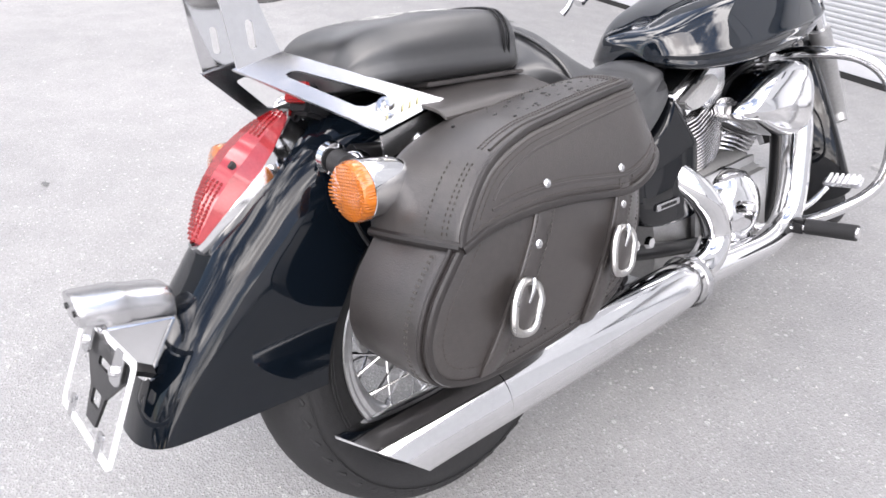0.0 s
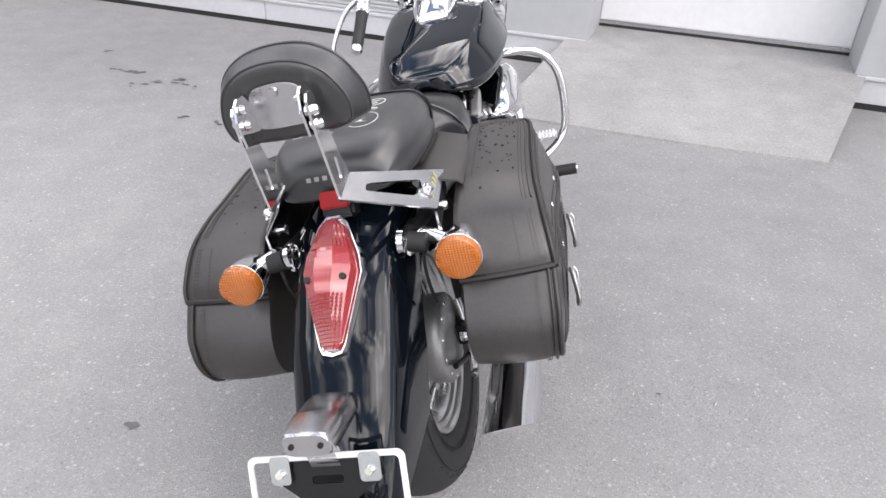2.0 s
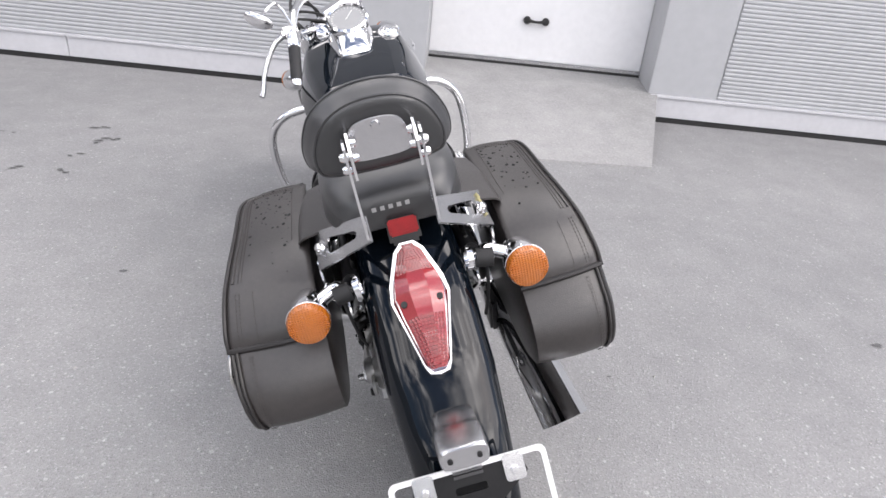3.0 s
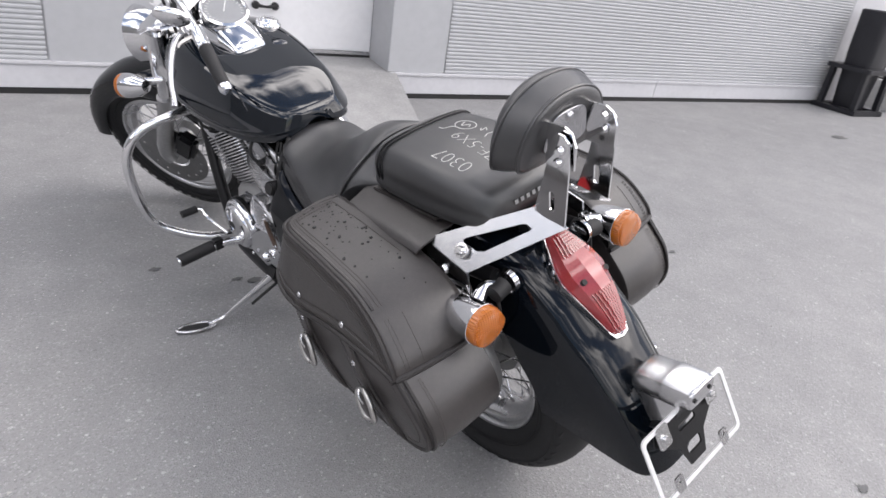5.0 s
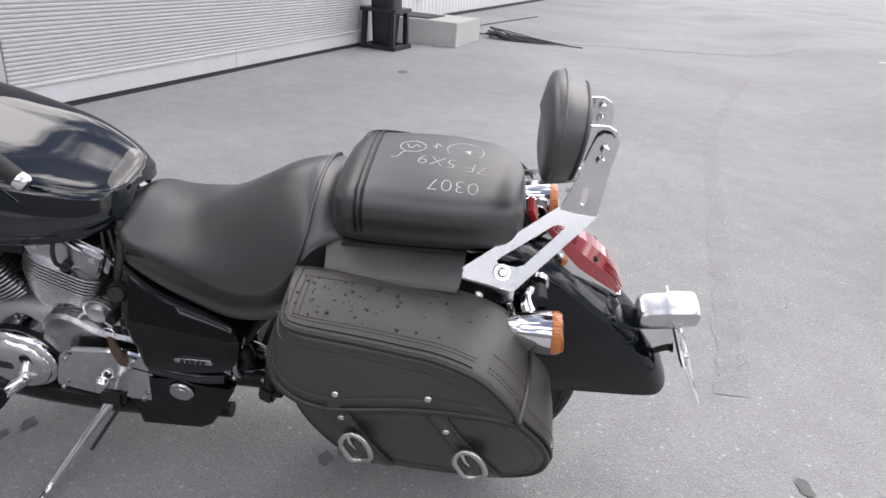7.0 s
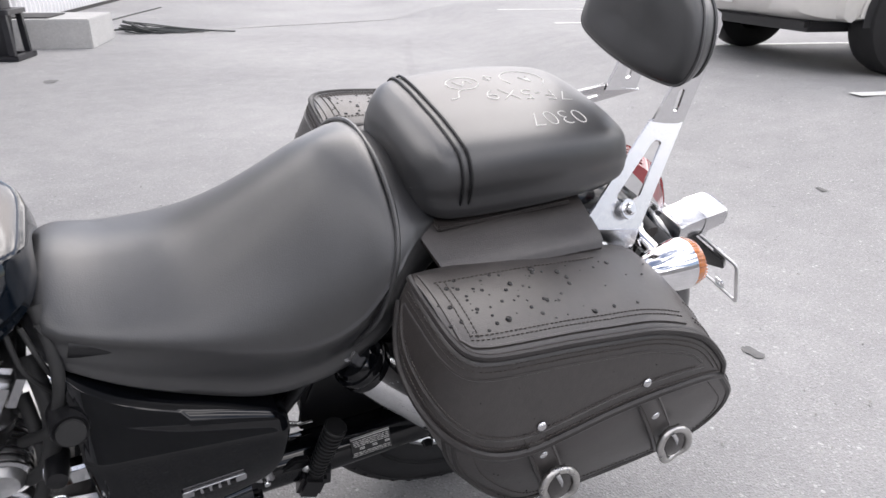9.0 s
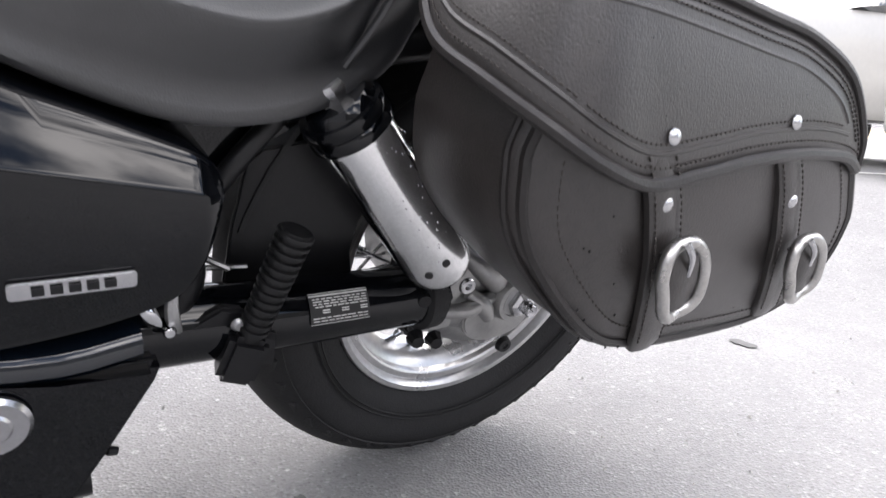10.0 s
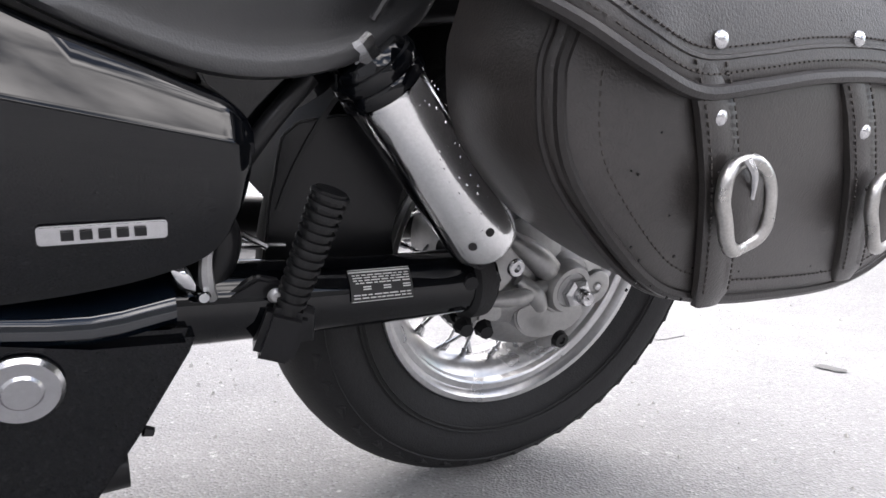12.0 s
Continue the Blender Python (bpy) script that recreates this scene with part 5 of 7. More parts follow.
# ---- rear turn signals ----
for s in (-1, 1):
    c = Vector((s * 0.199, -0.190, 0.627))
    sg = part("turn_signal", lathe([(0.0, 0.098), (0.012, 0.094), (0.024, 0.078), (0.033, 0.05), (0.0385, 0.016), (0.0395, 0.0), (0.036, -0.002), (0, -0.002)], aim(c, (0, 1, 0)), 32), M_CHROME, bike, "chrome bullet turn signal with an amber lens")
    part("signal_lens", lathe([(0.0385, -0.001), (0.0385, -0.011), (0.036, -0.017), (0.026, -0.021), (0.0, -0.023)], aim(c, (0, 1, 0)), 32), M_AMBER, sg, "amber ribbed lens")
    ribs = [box((0.07 - 0.0008 * abs(k) ** 2.1, 0.0022, 0.0022), Matrix.Translation((c.x, c.y - 0.0215 + 0.0002 * abs(k) ** 1.75, c.z + 0.0048 * k))) for k in range(-6, 7)]
    part("lens_rib", merge(*ribs), M_AMBER, sg)
    part("stem", tube([c + Vector((-s * 0.02, 0.035, 0.012)), c + Vector((-s * 0.06, 0.045, 0.026)), Vector((s * 0.125, -0.165, 0.65))], [0.013, 0.013, 0.0145], 16, 4), M_CHROME, sg)
    part("stem_rubber", tube([Vector((s * 0.145, -0.167, 0.6465)), Vector((s * 0.115, -0.165, 0.6520))], 0.0175, 16, 2), M_GRIP, sg)
    part("stem_flange", lathe([(0.0, 0.012), (0.022, 0.010), (0.024, 0)], aim((s * 0.098, -0.164, 0.655), (s, 0, -0.1)), 20), M_CHROME, sg)
    part("signal_wire", tube([(s * 0.135, -0.16, 0.64), (s * 0.13, -0.165, 0.60), (s * 0.125, -0.15, 0.55), (s * 0.12, -0.12, 0.50)], 0.0035, 6, 5), M_GRIP, sg)

# ---- backrest brackets and pad ----
for s in (-1, 1):
    fo, ro, ri, fi = Vector((s * 0.163, -0.012, 0.712)), Vector((s * 0.163, -0.122, 0.684)), Vector((s * 0.060, -0.262, 0.785)), Vector((s * 0.057, -0.190, 0.796))
    u = (ri - ro).normalized()
    m = plane(fo, fi - fo, ro - fo)
    inv = m.inverted()
    o2 = [tuple((inv @ p)[:2]) for p in (fo, ro, ri, fi)]
    def in_quad(a, c):
        p = [(o2[0][k] * (1 - a) + o2[3][k] * a) * (1 - c) + (o2[1][k] * (1 - a) + o2[2][k] * a) * c for k in (0, 1)]
        return tuple(p)
    hole = [in_quad(a, c) for a, c in ((0.26, 0.30), (0.24, 0.36), (0.25, 0.66), (0.29, 0.73), (0.76, 0.66), (0.79, 0.62), (0.80, 0.46), (0.77, 0.40), (0.30, 0.28))]
    br = part("backrest_bracket", slab(o2, 0.004, m, holes=[hole], bevel=0.0), M_STEEL, bike, "polished flat steel backrest bracket with a slot", smooth=0)
    # folded flange on the outer border
    dn = Vector((0, 0.0, -0.036))
    part("flange", finish(loft([[p + dn * k + Vector((s * t, 0, 0)) for k, t in ((0.1, 0), (1, 0), (1, -0.004), (0.1, -0.004))] for p in (fo, ro)])), M_STEEL, br, smooth=0)
    # upright cheek
    up = [(-0.256, 0.782), (-0.190, 0.788), (-0.213, 0.86), (-0.230, 0.926), (-0.234, 0.938), (-0.244, 0.945), (-0.256, 0.943), (-0.264, 0.934), (-0.265, 0.89)]
    slot = rounded(0.011, 0.036, 0.005, 3, -0.230, 0.822)
    holes = [slot, disc(0.0062, 12, -0.249, 0.918), disc(0.0062, 12, -0.245, 0.897)]
    upr = part("upright", slab(up, 0.004, plane((s * 0.058 - 0.002, 0, 0), (0, 1, 0), (0, 0, 1)), holes=holes), M_CHROME, br, smooth=0)
    part("inner_plate", slab([(-0.212, 0.885), (-0.268, 0.885), (-0.272, 0.925), (-0.264, 0.946), (-0.250, 0.954), (-0.212, 0.954)], 0.004, plane((s * 0.050 - 0.002, 0, 0), (0, 1, 0), (0, 0, 1))), M_CHROME, br, smooth=0)
    for y, z in ((-0.249, 0.918), (-0.245, 0.897)):
        for q in (1, -1):
            part("bolt", lathe([(0, 0.008), (0.0055, 0.008), (0.0075, 0.005), (0.0085, 0)], aim((s * 0.058 + q * 0.002, y, z), (q, 0, 0)), 10), M_CHROME, upr)
    for z in (0.915, 0.938):
        part("bolt", lathe([(0, 0.008), (0.006, 0.008), (0.008, 0)], aim((s * 0.05 - s * 0.003, -0.250, z), (-s, 0, 0)), 10), M_CHROME, upr)
    bb = (fo * 0.28 + ro * 0.72) + Vector((-s * 0.028, -0.004, 0.014))
    nz = (fi - fo).cross(ro - fo).normalized()
    nz = nz if nz.z > 0 else -nz
    cap_ = fo * 0.42 + ro * 0.58 + (ri - ro) * 0.16
    part("washer_bolt", lathe([(0.0, 0.012), (0.006, 0.012), (0.009, 0.008), (0.009, 0.0045), (0.0145, 0.0045), (0.0145, 0.0)], aim(cap_ + nz * 0.004, nz), 20), M_CHROME, br)
    # chrome support legs down to the fender rail
    part("strut", tube([ro + Vector((-s * 0.004, 0.006, -0.03)), ro + Vector((-s * 0.006, 0.0, -0.06)), Vector((s * 0.128, -0.10, 0.60))], 0.006, 10, 5), M_CHROME, br)
    part("strut_nut", lathe([(0, 0.02), (0.008, 0.02), (0.011, 0.012), (0.011, 0)], aim((s * 0.15, -0.06, 0.665), (s, 0, 0)), 12), M_CHROME, br)
    part("fender_rail", slab([(-0.17, 0.655), (0.02, 0.69), (0.04, 0.675), (0.02, 0.655), (-0.15, 0.62), (-0.175, 0.63)], 0.008, plane((s * 0.108, 0, 0), (0, 1, 0), (0, 0, 1)), bevel=0.002), M_CHROME, br)
    bars = []
    if s > 0:
        for k in range(5):
            bars.append(box((0.0012, 0.008, 0.012), plane(fo + (ro - fo) * (0.18 + 0.12 * k) + (fi - fo) * 0.10 + nz * 0.0045, fi - fo, ro - fo) @ pose(0, 0, 0, 90, 20, 0)))
        part("ink_mark", merge(*bars), M_YELLOW, br, "faint pen marks", smooth=0)

pad_out = [(0.0, 0.078), (0.055, 0.070), (0.098, 0.043), (0.122, -0.002), (0.126, -0.040), (0.113, -0.064), (0.06, -0.074), (0.0, -0.077), (-0.06, -0.074), (-0.113, -0.064), (-0.126, -0.040), (-0.122, -0.002), (-0.098, 0.043), (-0.055, 0.070)]
pc = Vector((-0.004, -0.182, 0.934))
pad_out = [(x * 0.95, z * 0.93) for x, z in pad_out]
pad_turn = Matrix.Translation(pc) @ Matrix.Rotation(radians(11), 4, "X") @ Matrix.Translation(-pc + Vector((0, 0.006, 0)))
prings = []
for k, dy in ((0.60, -0.034), (0.78, -0.034), (0.835, -0.031), (0.86, -0.024), (0.925, -0.012), (0.98, 0.001), (1.0, 0.010), (0.985, 0.018), (0.93, 0.025), (0.80, 0.029), (0.55, 0.032), (0.25, 0.034)):
    prings.append([(pc.x + x * k, pc.y + dy * (1 + 3.5 * z if dy > 0 else 1) + 0.05 * z * -0.5 - 0.10 * abs(x) ** 1.5, pc.z + z * k) for x, z in spline(pad_out, 4, True)])
pad_mesh = finish(loft(prings))
pad_mesh.transform(pad_turn)
pad = part("backrest_pad", pad_mesh, M_VINYL, bike, "black padded vinyl passenger backrest")
ring = [(pc.x + x * 0.856, pc.y - 0.0285 - 0.025 * z - 0.10 * abs(x) ** 1.5, pc.z + z * 0.856) for x, z in spline(pad_out, 4, True)]
part("piping", tube([pad_turn @ Vector(p) for p in ring], 0.0028, 6, 1, closed=True), M_VINYL, pad)
ring = [(pc.x + x * 1.0, pc.y + 0.012 - 0.025 * z - 0.10 * abs(x) ** 1.5, pc.z + z * 1.0) for x, z in spline(pad_out, 4, True)]
part("piping", tube([pad_turn @ Vector(p) for p in ring], 0.0022, 6, 1, closed=True), M_VINYL, pad)
back_out = [(0.0, 0.034), (0.034, 0.028), (0.047, 0.004), (0.048, -0.03), (0.0, -0.036), (-0.048, -0.03), (-0.047, 0.004), (-0.034, 0.028)]
part("back_plate", slab([(pc.x + x, pc.z + z) for x, z in spline(back_out, 4, True)], 0.004, pad_turn @ plane((0, pc.y - 0.0375, 0), (1, 0, 0), (0, 0, 1)), bevel=0.001), M_STEEL, pad, "polished steel back plate")
part("plate_bolt", lathe([(0, 0.006), (0.006, 0.006), (0.008, 0)], pad_turn @ aim((pc.x, pc.y - 0.041, pc.z + 0.022), (0, -1, 0)), 12), M_STEEL, pad)

# ---- number plate bracket ----
pbx = part("plate_lamp", skin([[(-w, y, z + 0.008), (-w, y, z + h - 0.008), (-w + 0.012, y, z + h), (w - 0.012, y, z + h), (w, y, z + h - 0.008), (w, y, z + 0.008), (w - 0.012, y, z), (-w + 0.012, y, z)] for y, z, h, w in ((-0.384, 0.484, 0.036, 0.028), (-0.392, 0.484, 0.042, 0.034), (-0.440, 0.494, 0.042, 0.035), (-0.444, 0.494, 0.044, 0.037), (-0.490, 0.503, 0.040, 0.036), (-0.498, 0.506, 0.036, 0.034))], 2, 3), M_STEEL, bike, "chrome number plate lamp housing")
for x in (-0.022, 0.022):
    part("lamp_screw", lathe([(0, 0.002), (0.004, 0.002), (0.0045, 0)], aim((x, -0.4985, 0.524), (0, -1, 0)), 10), M_BLACK, pbx)
part("lamp_skirt", slab([(-0.355, 0.482), (-0.475, 0.500), (-0.47, 0.45), (-0.44, 0.405), (-0.415, 0.405)], 0.058, plane((-0.029, 0, 0), (0, 1, 0), (0, 0, 1)), bevel=0.006), M_CHROME, pbx)
fu = Vector((0, -0.526, 0.359)) - Vector((0, -0.467, 0.480))
fm = plane((0.0, -0.467, 0.480), (1, 0, 0), tuple(fu))
fo_ = rounded(0.246, 0.132, 0.012, 4, 0, 0.066)
fi_ = rounded(0.229, 0.115, 0.008, 4, 0, 0.066)
pf = part("plate_frame", slab(fo_, 0.0035, fm, holes=[fi_]), M_ZINC, bike, "empty bright metal number plate frame", smooth=0)
for x in (-0.07, 0.07):
    tab = part("tab", slab(rounded(0.032, 0.042, 0.006, 3, x, 0.022), 0.003, fm @ Matrix.Translation((0, 0, -0.002)), holes=[disc(0.004, 8, x, 0.027)]), M_STEEL, pf, smooth=0)
    part("tab_bolt", lathe([(0, 0.006), (0.006, 0.006), (0.007, 0)], fm @ Matrix.Translation((x, 0.027, -0.002)) @ pose(0, 0, 0, 180, 0, 0), 10), M_CHROME, tab)
    part("low_tab", slab(rounded(0.022, 0.03, 0.005, 3, x, 0.118), 0.003, fm @ Matrix.Translation((0, 0, -0.001)), holes=[disc(0.004, 8, x, 0.112)]), M_STEEL, pf, smooth=0)
part("holder", slab([(-0.085, 0.012), (0.085, 0.012), (0.09, 0.035), (0.035, 0.075), (0.022, 0.115), (-0.022, 0.115), (-0.035, 0.075), (-0.09, 0.035)], 0.004, fm @ Matrix.Translation((0, 0, 0.006)), holes=[rounded(0.04, 0.02, 0.005, 3, 0, 0.085), rounded(0.05, 0.012, 0.004, 3, 0, 0.04)]), M_BLACK, pf, "black stamped plate holder", smooth=0)
part("holder_arm", skin([[(-0.03, y, z), (-0.03, y, z - 0.02), (0.03, y, z - 0.02), (0.03, y, z)] for y, z in ((-0.43, 0.43), (-0.455, 0.445), (-0.468, 0.44))], 2, 2), M_BLACK, pf)

# ---- seats ----
def seat_ring(y, w, zt, zb, wb, drop):
    """w half width at the ridge, drop from the crown to the ridge; wb and zb the skirt's lower border."""
    zr = zt - drop
    half = [(wb, zb), (wb + 0.006, zb + (zr - zb) * 0.35), (w * 0.995, zr - 0.016), (w * 0.975, zr - 0.003), (w * 0.90, zt - drop * 0.83), (w * 0.75, zt - drop * 0.58), (w * 0.5, zt - drop * 0.28), (w * 0.25, zt - drop * 0.08)]
    return [(-x, y, z) for x, z in half] + [(0, y, zt)] + [(x, y, z) for x, z in half[::-1]] + [(0, y, zb + 0.01)]


seat = part("rider_seat", skin([seat_ring(0.668, 0.045, 0.690, 0.662, 0.05, 0.012), seat_ring(0.655, 0.082, 0.706, 0.645, 0.085, 0.022), seat_ring(0.625, 0.108, 0.713, 0.632, 0.108, 0.030), seat_ring(0.57, 0.122, 0.702, 0.598, 0.122, 0.036),
                                seat_ring(0.50, 0.140, 0.705, 0.566, 0.134, 0.052), seat_ring(0.43, 0.160, 0.735, 0.546, 0.146, 0.095), seat_ring(0.37, 0.172, 0.768, 0.546, 0.150, 0.130), seat_ring(0.31, 0.176, 0.800, 0.562, 0.148, 0.138),
                                seat_ring(0.262, 0.168, 0.808, 0.590, 0.140, 0.095), seat_ring(0.235, 0.150, 0.797, 0.625, 0.130, 0.060), seat_ring(0.205, 0.125, 0.775, 0.66, 0.118, 0.035), seat_ring(0.16, 0.10, 0.745, 0.68, 0.10, 0.02)], 5, 5), M_VINYL, bike, "black vinyl rider's saddle, low and scooped")
# piping along the raised rear border
half_rim = ((0.153, 0.305, 0.595), (0.170, 0.282, 0.650), (0.168, 0.266, 0.700), (0.152, 0.254, 0.737), (0.118, 0.246, 0.767), (0.06, 0.243, 0.794))
rim_pts = [(-x, y, z) for x, y, z in half_rim] + [(0.0, 0.243, 0.802)] + [(x, y, z) for x, y, z in half_rim[::-1]]
part("piping", tube(rim_pts, 0.0035, 8, 5), M_VINYL, seat)


def pillion_ring(y, w, zt, zb):
    return [(-w * 0.93, y, zb), (-w, y, zb + (zt - zb) * 0.40), (-w * 0.97, y, zt - 0.030), (-w * 0.80, y, zt - 0.008), (-w * 0.4, y, zt - 0.001), (0, y, zt), (w * 0.4, y, zt - 0.001), (w * 0.80, y, zt - 0.008), (w * 0.97, y, zt - 0.030), (w, y, zb + (zt - zb) * 0.40), (w * 0.93, y, zb), (0, y, zb)]


pil = part("pillion_seat", skin([pillion_ring(0.214, 0.062, 0.787, 0.760), pillion_ring(0.209, 0.088, 0.806, 0.748), pillion_ring(0.192, 0.112, 0.824, 0.740), pillion_ring(0.160, 0.126, 0.835, 0.738), pillion_ring(0.05, 0.132, 0.838, 0.738),
                                 pillion_ring(-0.04, 0.128, 0.832, 0.738), pillion_ring(-0.080, 0.120, 0.826, 0.738), pillion_ring(-0.110, 0.107, 0.812, 0.738), pillion_ring(-0.126, 0.092, 0.793, 0.738), pillion_ring(-0.131, 0.075, 0.768, 0.738)], 5, 4), M_VINYL, bike, "black vinyl pillion seat with white marker writing")
for y0 in (0.150, 0.161):
    seam = [(x * (0.985 if y0 < 0.155 else 0.975), y0 + dy, z - (0.0012 if y0 < 0.155 else 0.0026)) for x, z, dy in ((-0.126, 0.752, 0), (-0.132, 0.782, 0), (-0.129, 0.806, 0), (-0.107, 0.8302, 0), (-0.055, 0.8375, 0), (0, 0.8385, 0), (0.055, 0.8375, 0), (0.107, 0.8302, 0), (0.129, 0.806, 0), (0.132, 0.782, 0), (0.126, 0.752, 0))]
    part("seam", tube(seam, 0.0021, 6, 5), M_VINYL if y0 < 0.13 else M_BLACK, pil)
part("maker_mark", merge(*[box((0.0080, 0.001, 0.0075), pose(-0.040 + 0.0150 * k, -0.1318, 0.776, -14, 0, 0)) for k in range(5)]), M_STICKER, pil, "small grey maker's mark", smooth=0)


bpy.context.view_layer.update()


def cushion_z(x, y):
    found, place, _, _ = pil.ray_cast(Vector((x, y, 1.0)), Vector((0, 0, -1)))
    return place.z if found else 0.83


# marker writing on the pillion, read from the right-hand side
def written(text, size, m, parent):
    cu = bpy.data.curves.new("text", "FONT")
    cu.body, cu.size, cu.extrude = text, size, 0.0003
    cu.offset = -0.0014
    ob = bpy.data.objects.new("text", cu)
    scene.collection.objects.link(ob)
    bpy.context.view_layer.update()
    me = bpy.data.meshes.new_from_object(ob.evaluated_get(bpy.context.evaluated_depsgraph_get()))
    bpy.data.objects.remove(ob)
    bpy.data.curves.remove(cu)
    b = bmesh.new()
    b.from_mesh(me)
    bpy.data.meshes.remove(me)
    b.transform(m)
    for v in b.verts:      # lie on the domed cushion
        v.co.z += cushion_z(v.co.x, v.co.y) + 0.0003
    ob = part("marker_writing", b, M_CHALK, parent, smooth=0)
    ob["kind"] = "stuff"
    return ob


def scrawl(x, y, ang=0.0):
    """Text runs forward, its top towards the left side."""
    return pose(x, y, 0, 0, 0, 90 + ang)


written("0307", 0.046, scrawl(-0.056, -0.050, 0), pil)
written("7F-5X9", 0.044, scrawl(-0.001, -0.064, -8), pil)
written("A", 0.032, scrawl(0.055, -0.028, 20), pil)


def curve_mark(pts, r=0.0011):
    q = []
    for x, y in spline(pts, 6):
        q.append((x, y, cushion_z(x, y) - 0.0003))
    return part("marker_writing", tube(q, r, 5, 1), M_CHALK, pil)


curve_mark([(0.044 + 0.028 * math.sin(a), -0.016 + 0.034 * math.cos(a)) for a in np.linspace(-0.6, 3.9, 9)])
curve_mark([(0.044 + 0.020 * math.sin(a), 0.082 + 0.024 * math.cos(a)) for a in np.linspace(-1.0, 5.0, 10)] + [(0.022, 0.098), (0.006, 0.106), (0.004, 0.118)])
curve_mark([(0.040, 0.068), (0.050, 0.076), (0.037, 0.086), (0.052, 0.094)])
curve_mark([(0.052, 0.046), (0.044, 0.038), (0.060, 0.040), (0.052, 0.030)])

# ---- saddlebags ----
def bag_out(z, y=0.0):
    """Outer face; it rounds back towards the front edge."""
    return 0.366 - 0.036 * max(0.0, (y - 0.13) / 0.11) ** 2 - 0.16 * max(0.0, z - 0.575) - 0.30 * max(0.0, z - 0.615) - 0.10 * max(0.0, 0.52 - z)


BAG = [(0.222, 0.706), (0.10, 0.699), (-0.03, 0.680), (-0.092, 0.648), (-0.132, 0.602), (-0.170, 0.560), (-0.200, 0.520), (-0.212, 0.470), (-0.190, 0.425), (-0.120, 0.402), (0.0, 0.404), (0.09, 0.415), (0.160, 0.442), (0.228, 0.512), (0.246, 0.575), (0.240, 0.615), (0.228, 0.675)]
# flap: welt, hem and inner border from the rear corner along the outer side and round the front
WELT = [(0.3665, -0.148, 0.582), (0.364, -0.135, 0.612), (0.354, -0.088, 0.661), (0.344, -0.02, 0.688), (0.339, 0.05, 0.699), (0.336, 0.11, 0.7075), (0.334, 0.175, 0.7155), (0.329, 0.214, 0.7185), (0.316, 0.234, 0.7195), (0.288, 0.242, 0.720), (0.240, 0.245, 0.7215), (0.208, 0.246, 0.722), (0.184, 0.246, 0.7225)]
HEM = [(0.3680, -0.147, 0.579), (0.3715, -0.110, 0.593), (0.3725, -0.06, 0.5985), (0.3725, -0.01, 0.599), (0.3725, 0.05, 0.595), (0.3735, 0.11, 0.587), (0.3735, 0.165, 0.582), (0.371, 0.215, 0.597), (0.351, 0.254, 0.617), (0.306, 0.275, 0.632), (0.250, 0.277, 0.641), (0.213, 0.270, 0.660), (0.186, 0.257, 0.692)]
INNER = [(0.180, -0.160, 0.580), (0.180, -0.150, 0.614), (0.180, -0.106, 0.666), (0.180, -0.03, 0.697), (0.180, 0.05, 0.7075), (0.180, 0.11, 0.7155), (0.180, 0.175, 0.7205), (0.180, 0.214, 0.723), (0.180, 0.236, 0.723), (0.180, 0.246, 0.7225)]
FLAP = [np.array(p) for p in spline([tuple(w) + tuple(h) for w, h in zip(WELT, HEM)], 6)]
TOP = [np.array(p) for p in spline([tuple(w) + tuple(i) for w, i in zip(WELT[:10], INNER)], 6)]


def flap_at(k, v):
    """Point and outward direction on the flap's hanging side, v = 0 at the welt and 1 at the hem."""
    w, h = FLAP[k][:3], FLAP[k][3:]
    a, b = FLAP[max(0, k - 1)], FLAP[min(len(FLAP) - 1, k + 1)]
    along = (b[:3] - a[:3]) * (1 - v) + (b[3:] - a[3:]) * v
    n = np.cross(h - w + np.array((1e-5, 0, -1e-4)), along)
    n = n / (np.linalg.norm(n) + 1e-9)
    return w + (h - w) * v + n * (0.010 * v * (1 - v) * min(1.0, np.linalg.norm(h - w) / 0.08)), n


def top_at(k, u):
    """Point and outward direction on the flap's top and rear strip, u = 0 at the welt and 1 at the bike."""
    w, i = TOP[k][:3], TOP[k][3:]
    a, b = TOP[max(0, k - 1)], TOP[min(len(TOP) - 1, k + 1)]
    n = np.cross((b - a)[:3] + (b - a)[3:], i - w)
    n = n / (np.linalg.norm(n) + 1e-9)
    return w + (i - w) * u + n * (0.034 * u * (1 - u)), n


def bag_y(y, x):
    """Both ends round in slightly towards the outer face."""
    k = min(1.0, max(0.0, (x - 0.30) / 0.06)) ** 2
    return y * (1 - 0.02 * k)


def bag_body(poly, x_in):
    pts = [Vector(p) for p in spline(poly, 4, True)]
    c = sum(pts, Vector((0, 0))) / len(pts)
    rows = []
    for x_mix, back, inset in ((0, 0, 0.010), (0.03, 0, 0.0), (0.3, 0, -0.004), (0.55, 0, -0.005), (0.78, 0, -0.003), (1, 0.016, 0.0), (1, 0.006, 0.001), (1, 0.001, 0.005), (1, -0.001, 0.016), (1, -0.004, 0.05), (1, -0.006, 0.09)):
        ring = []
        for p in pts:
            v = c - p
            q = p + v.normalized() * min(inset, v.length * 0.8)
            x = x_in * (1 - x_mix) + bag_out(q.y, q.x) * x_mix - back
            ring.append((x, bag_y(q.x, x), q.y))
        rows.append(ring)
    return finish(loft(rows))


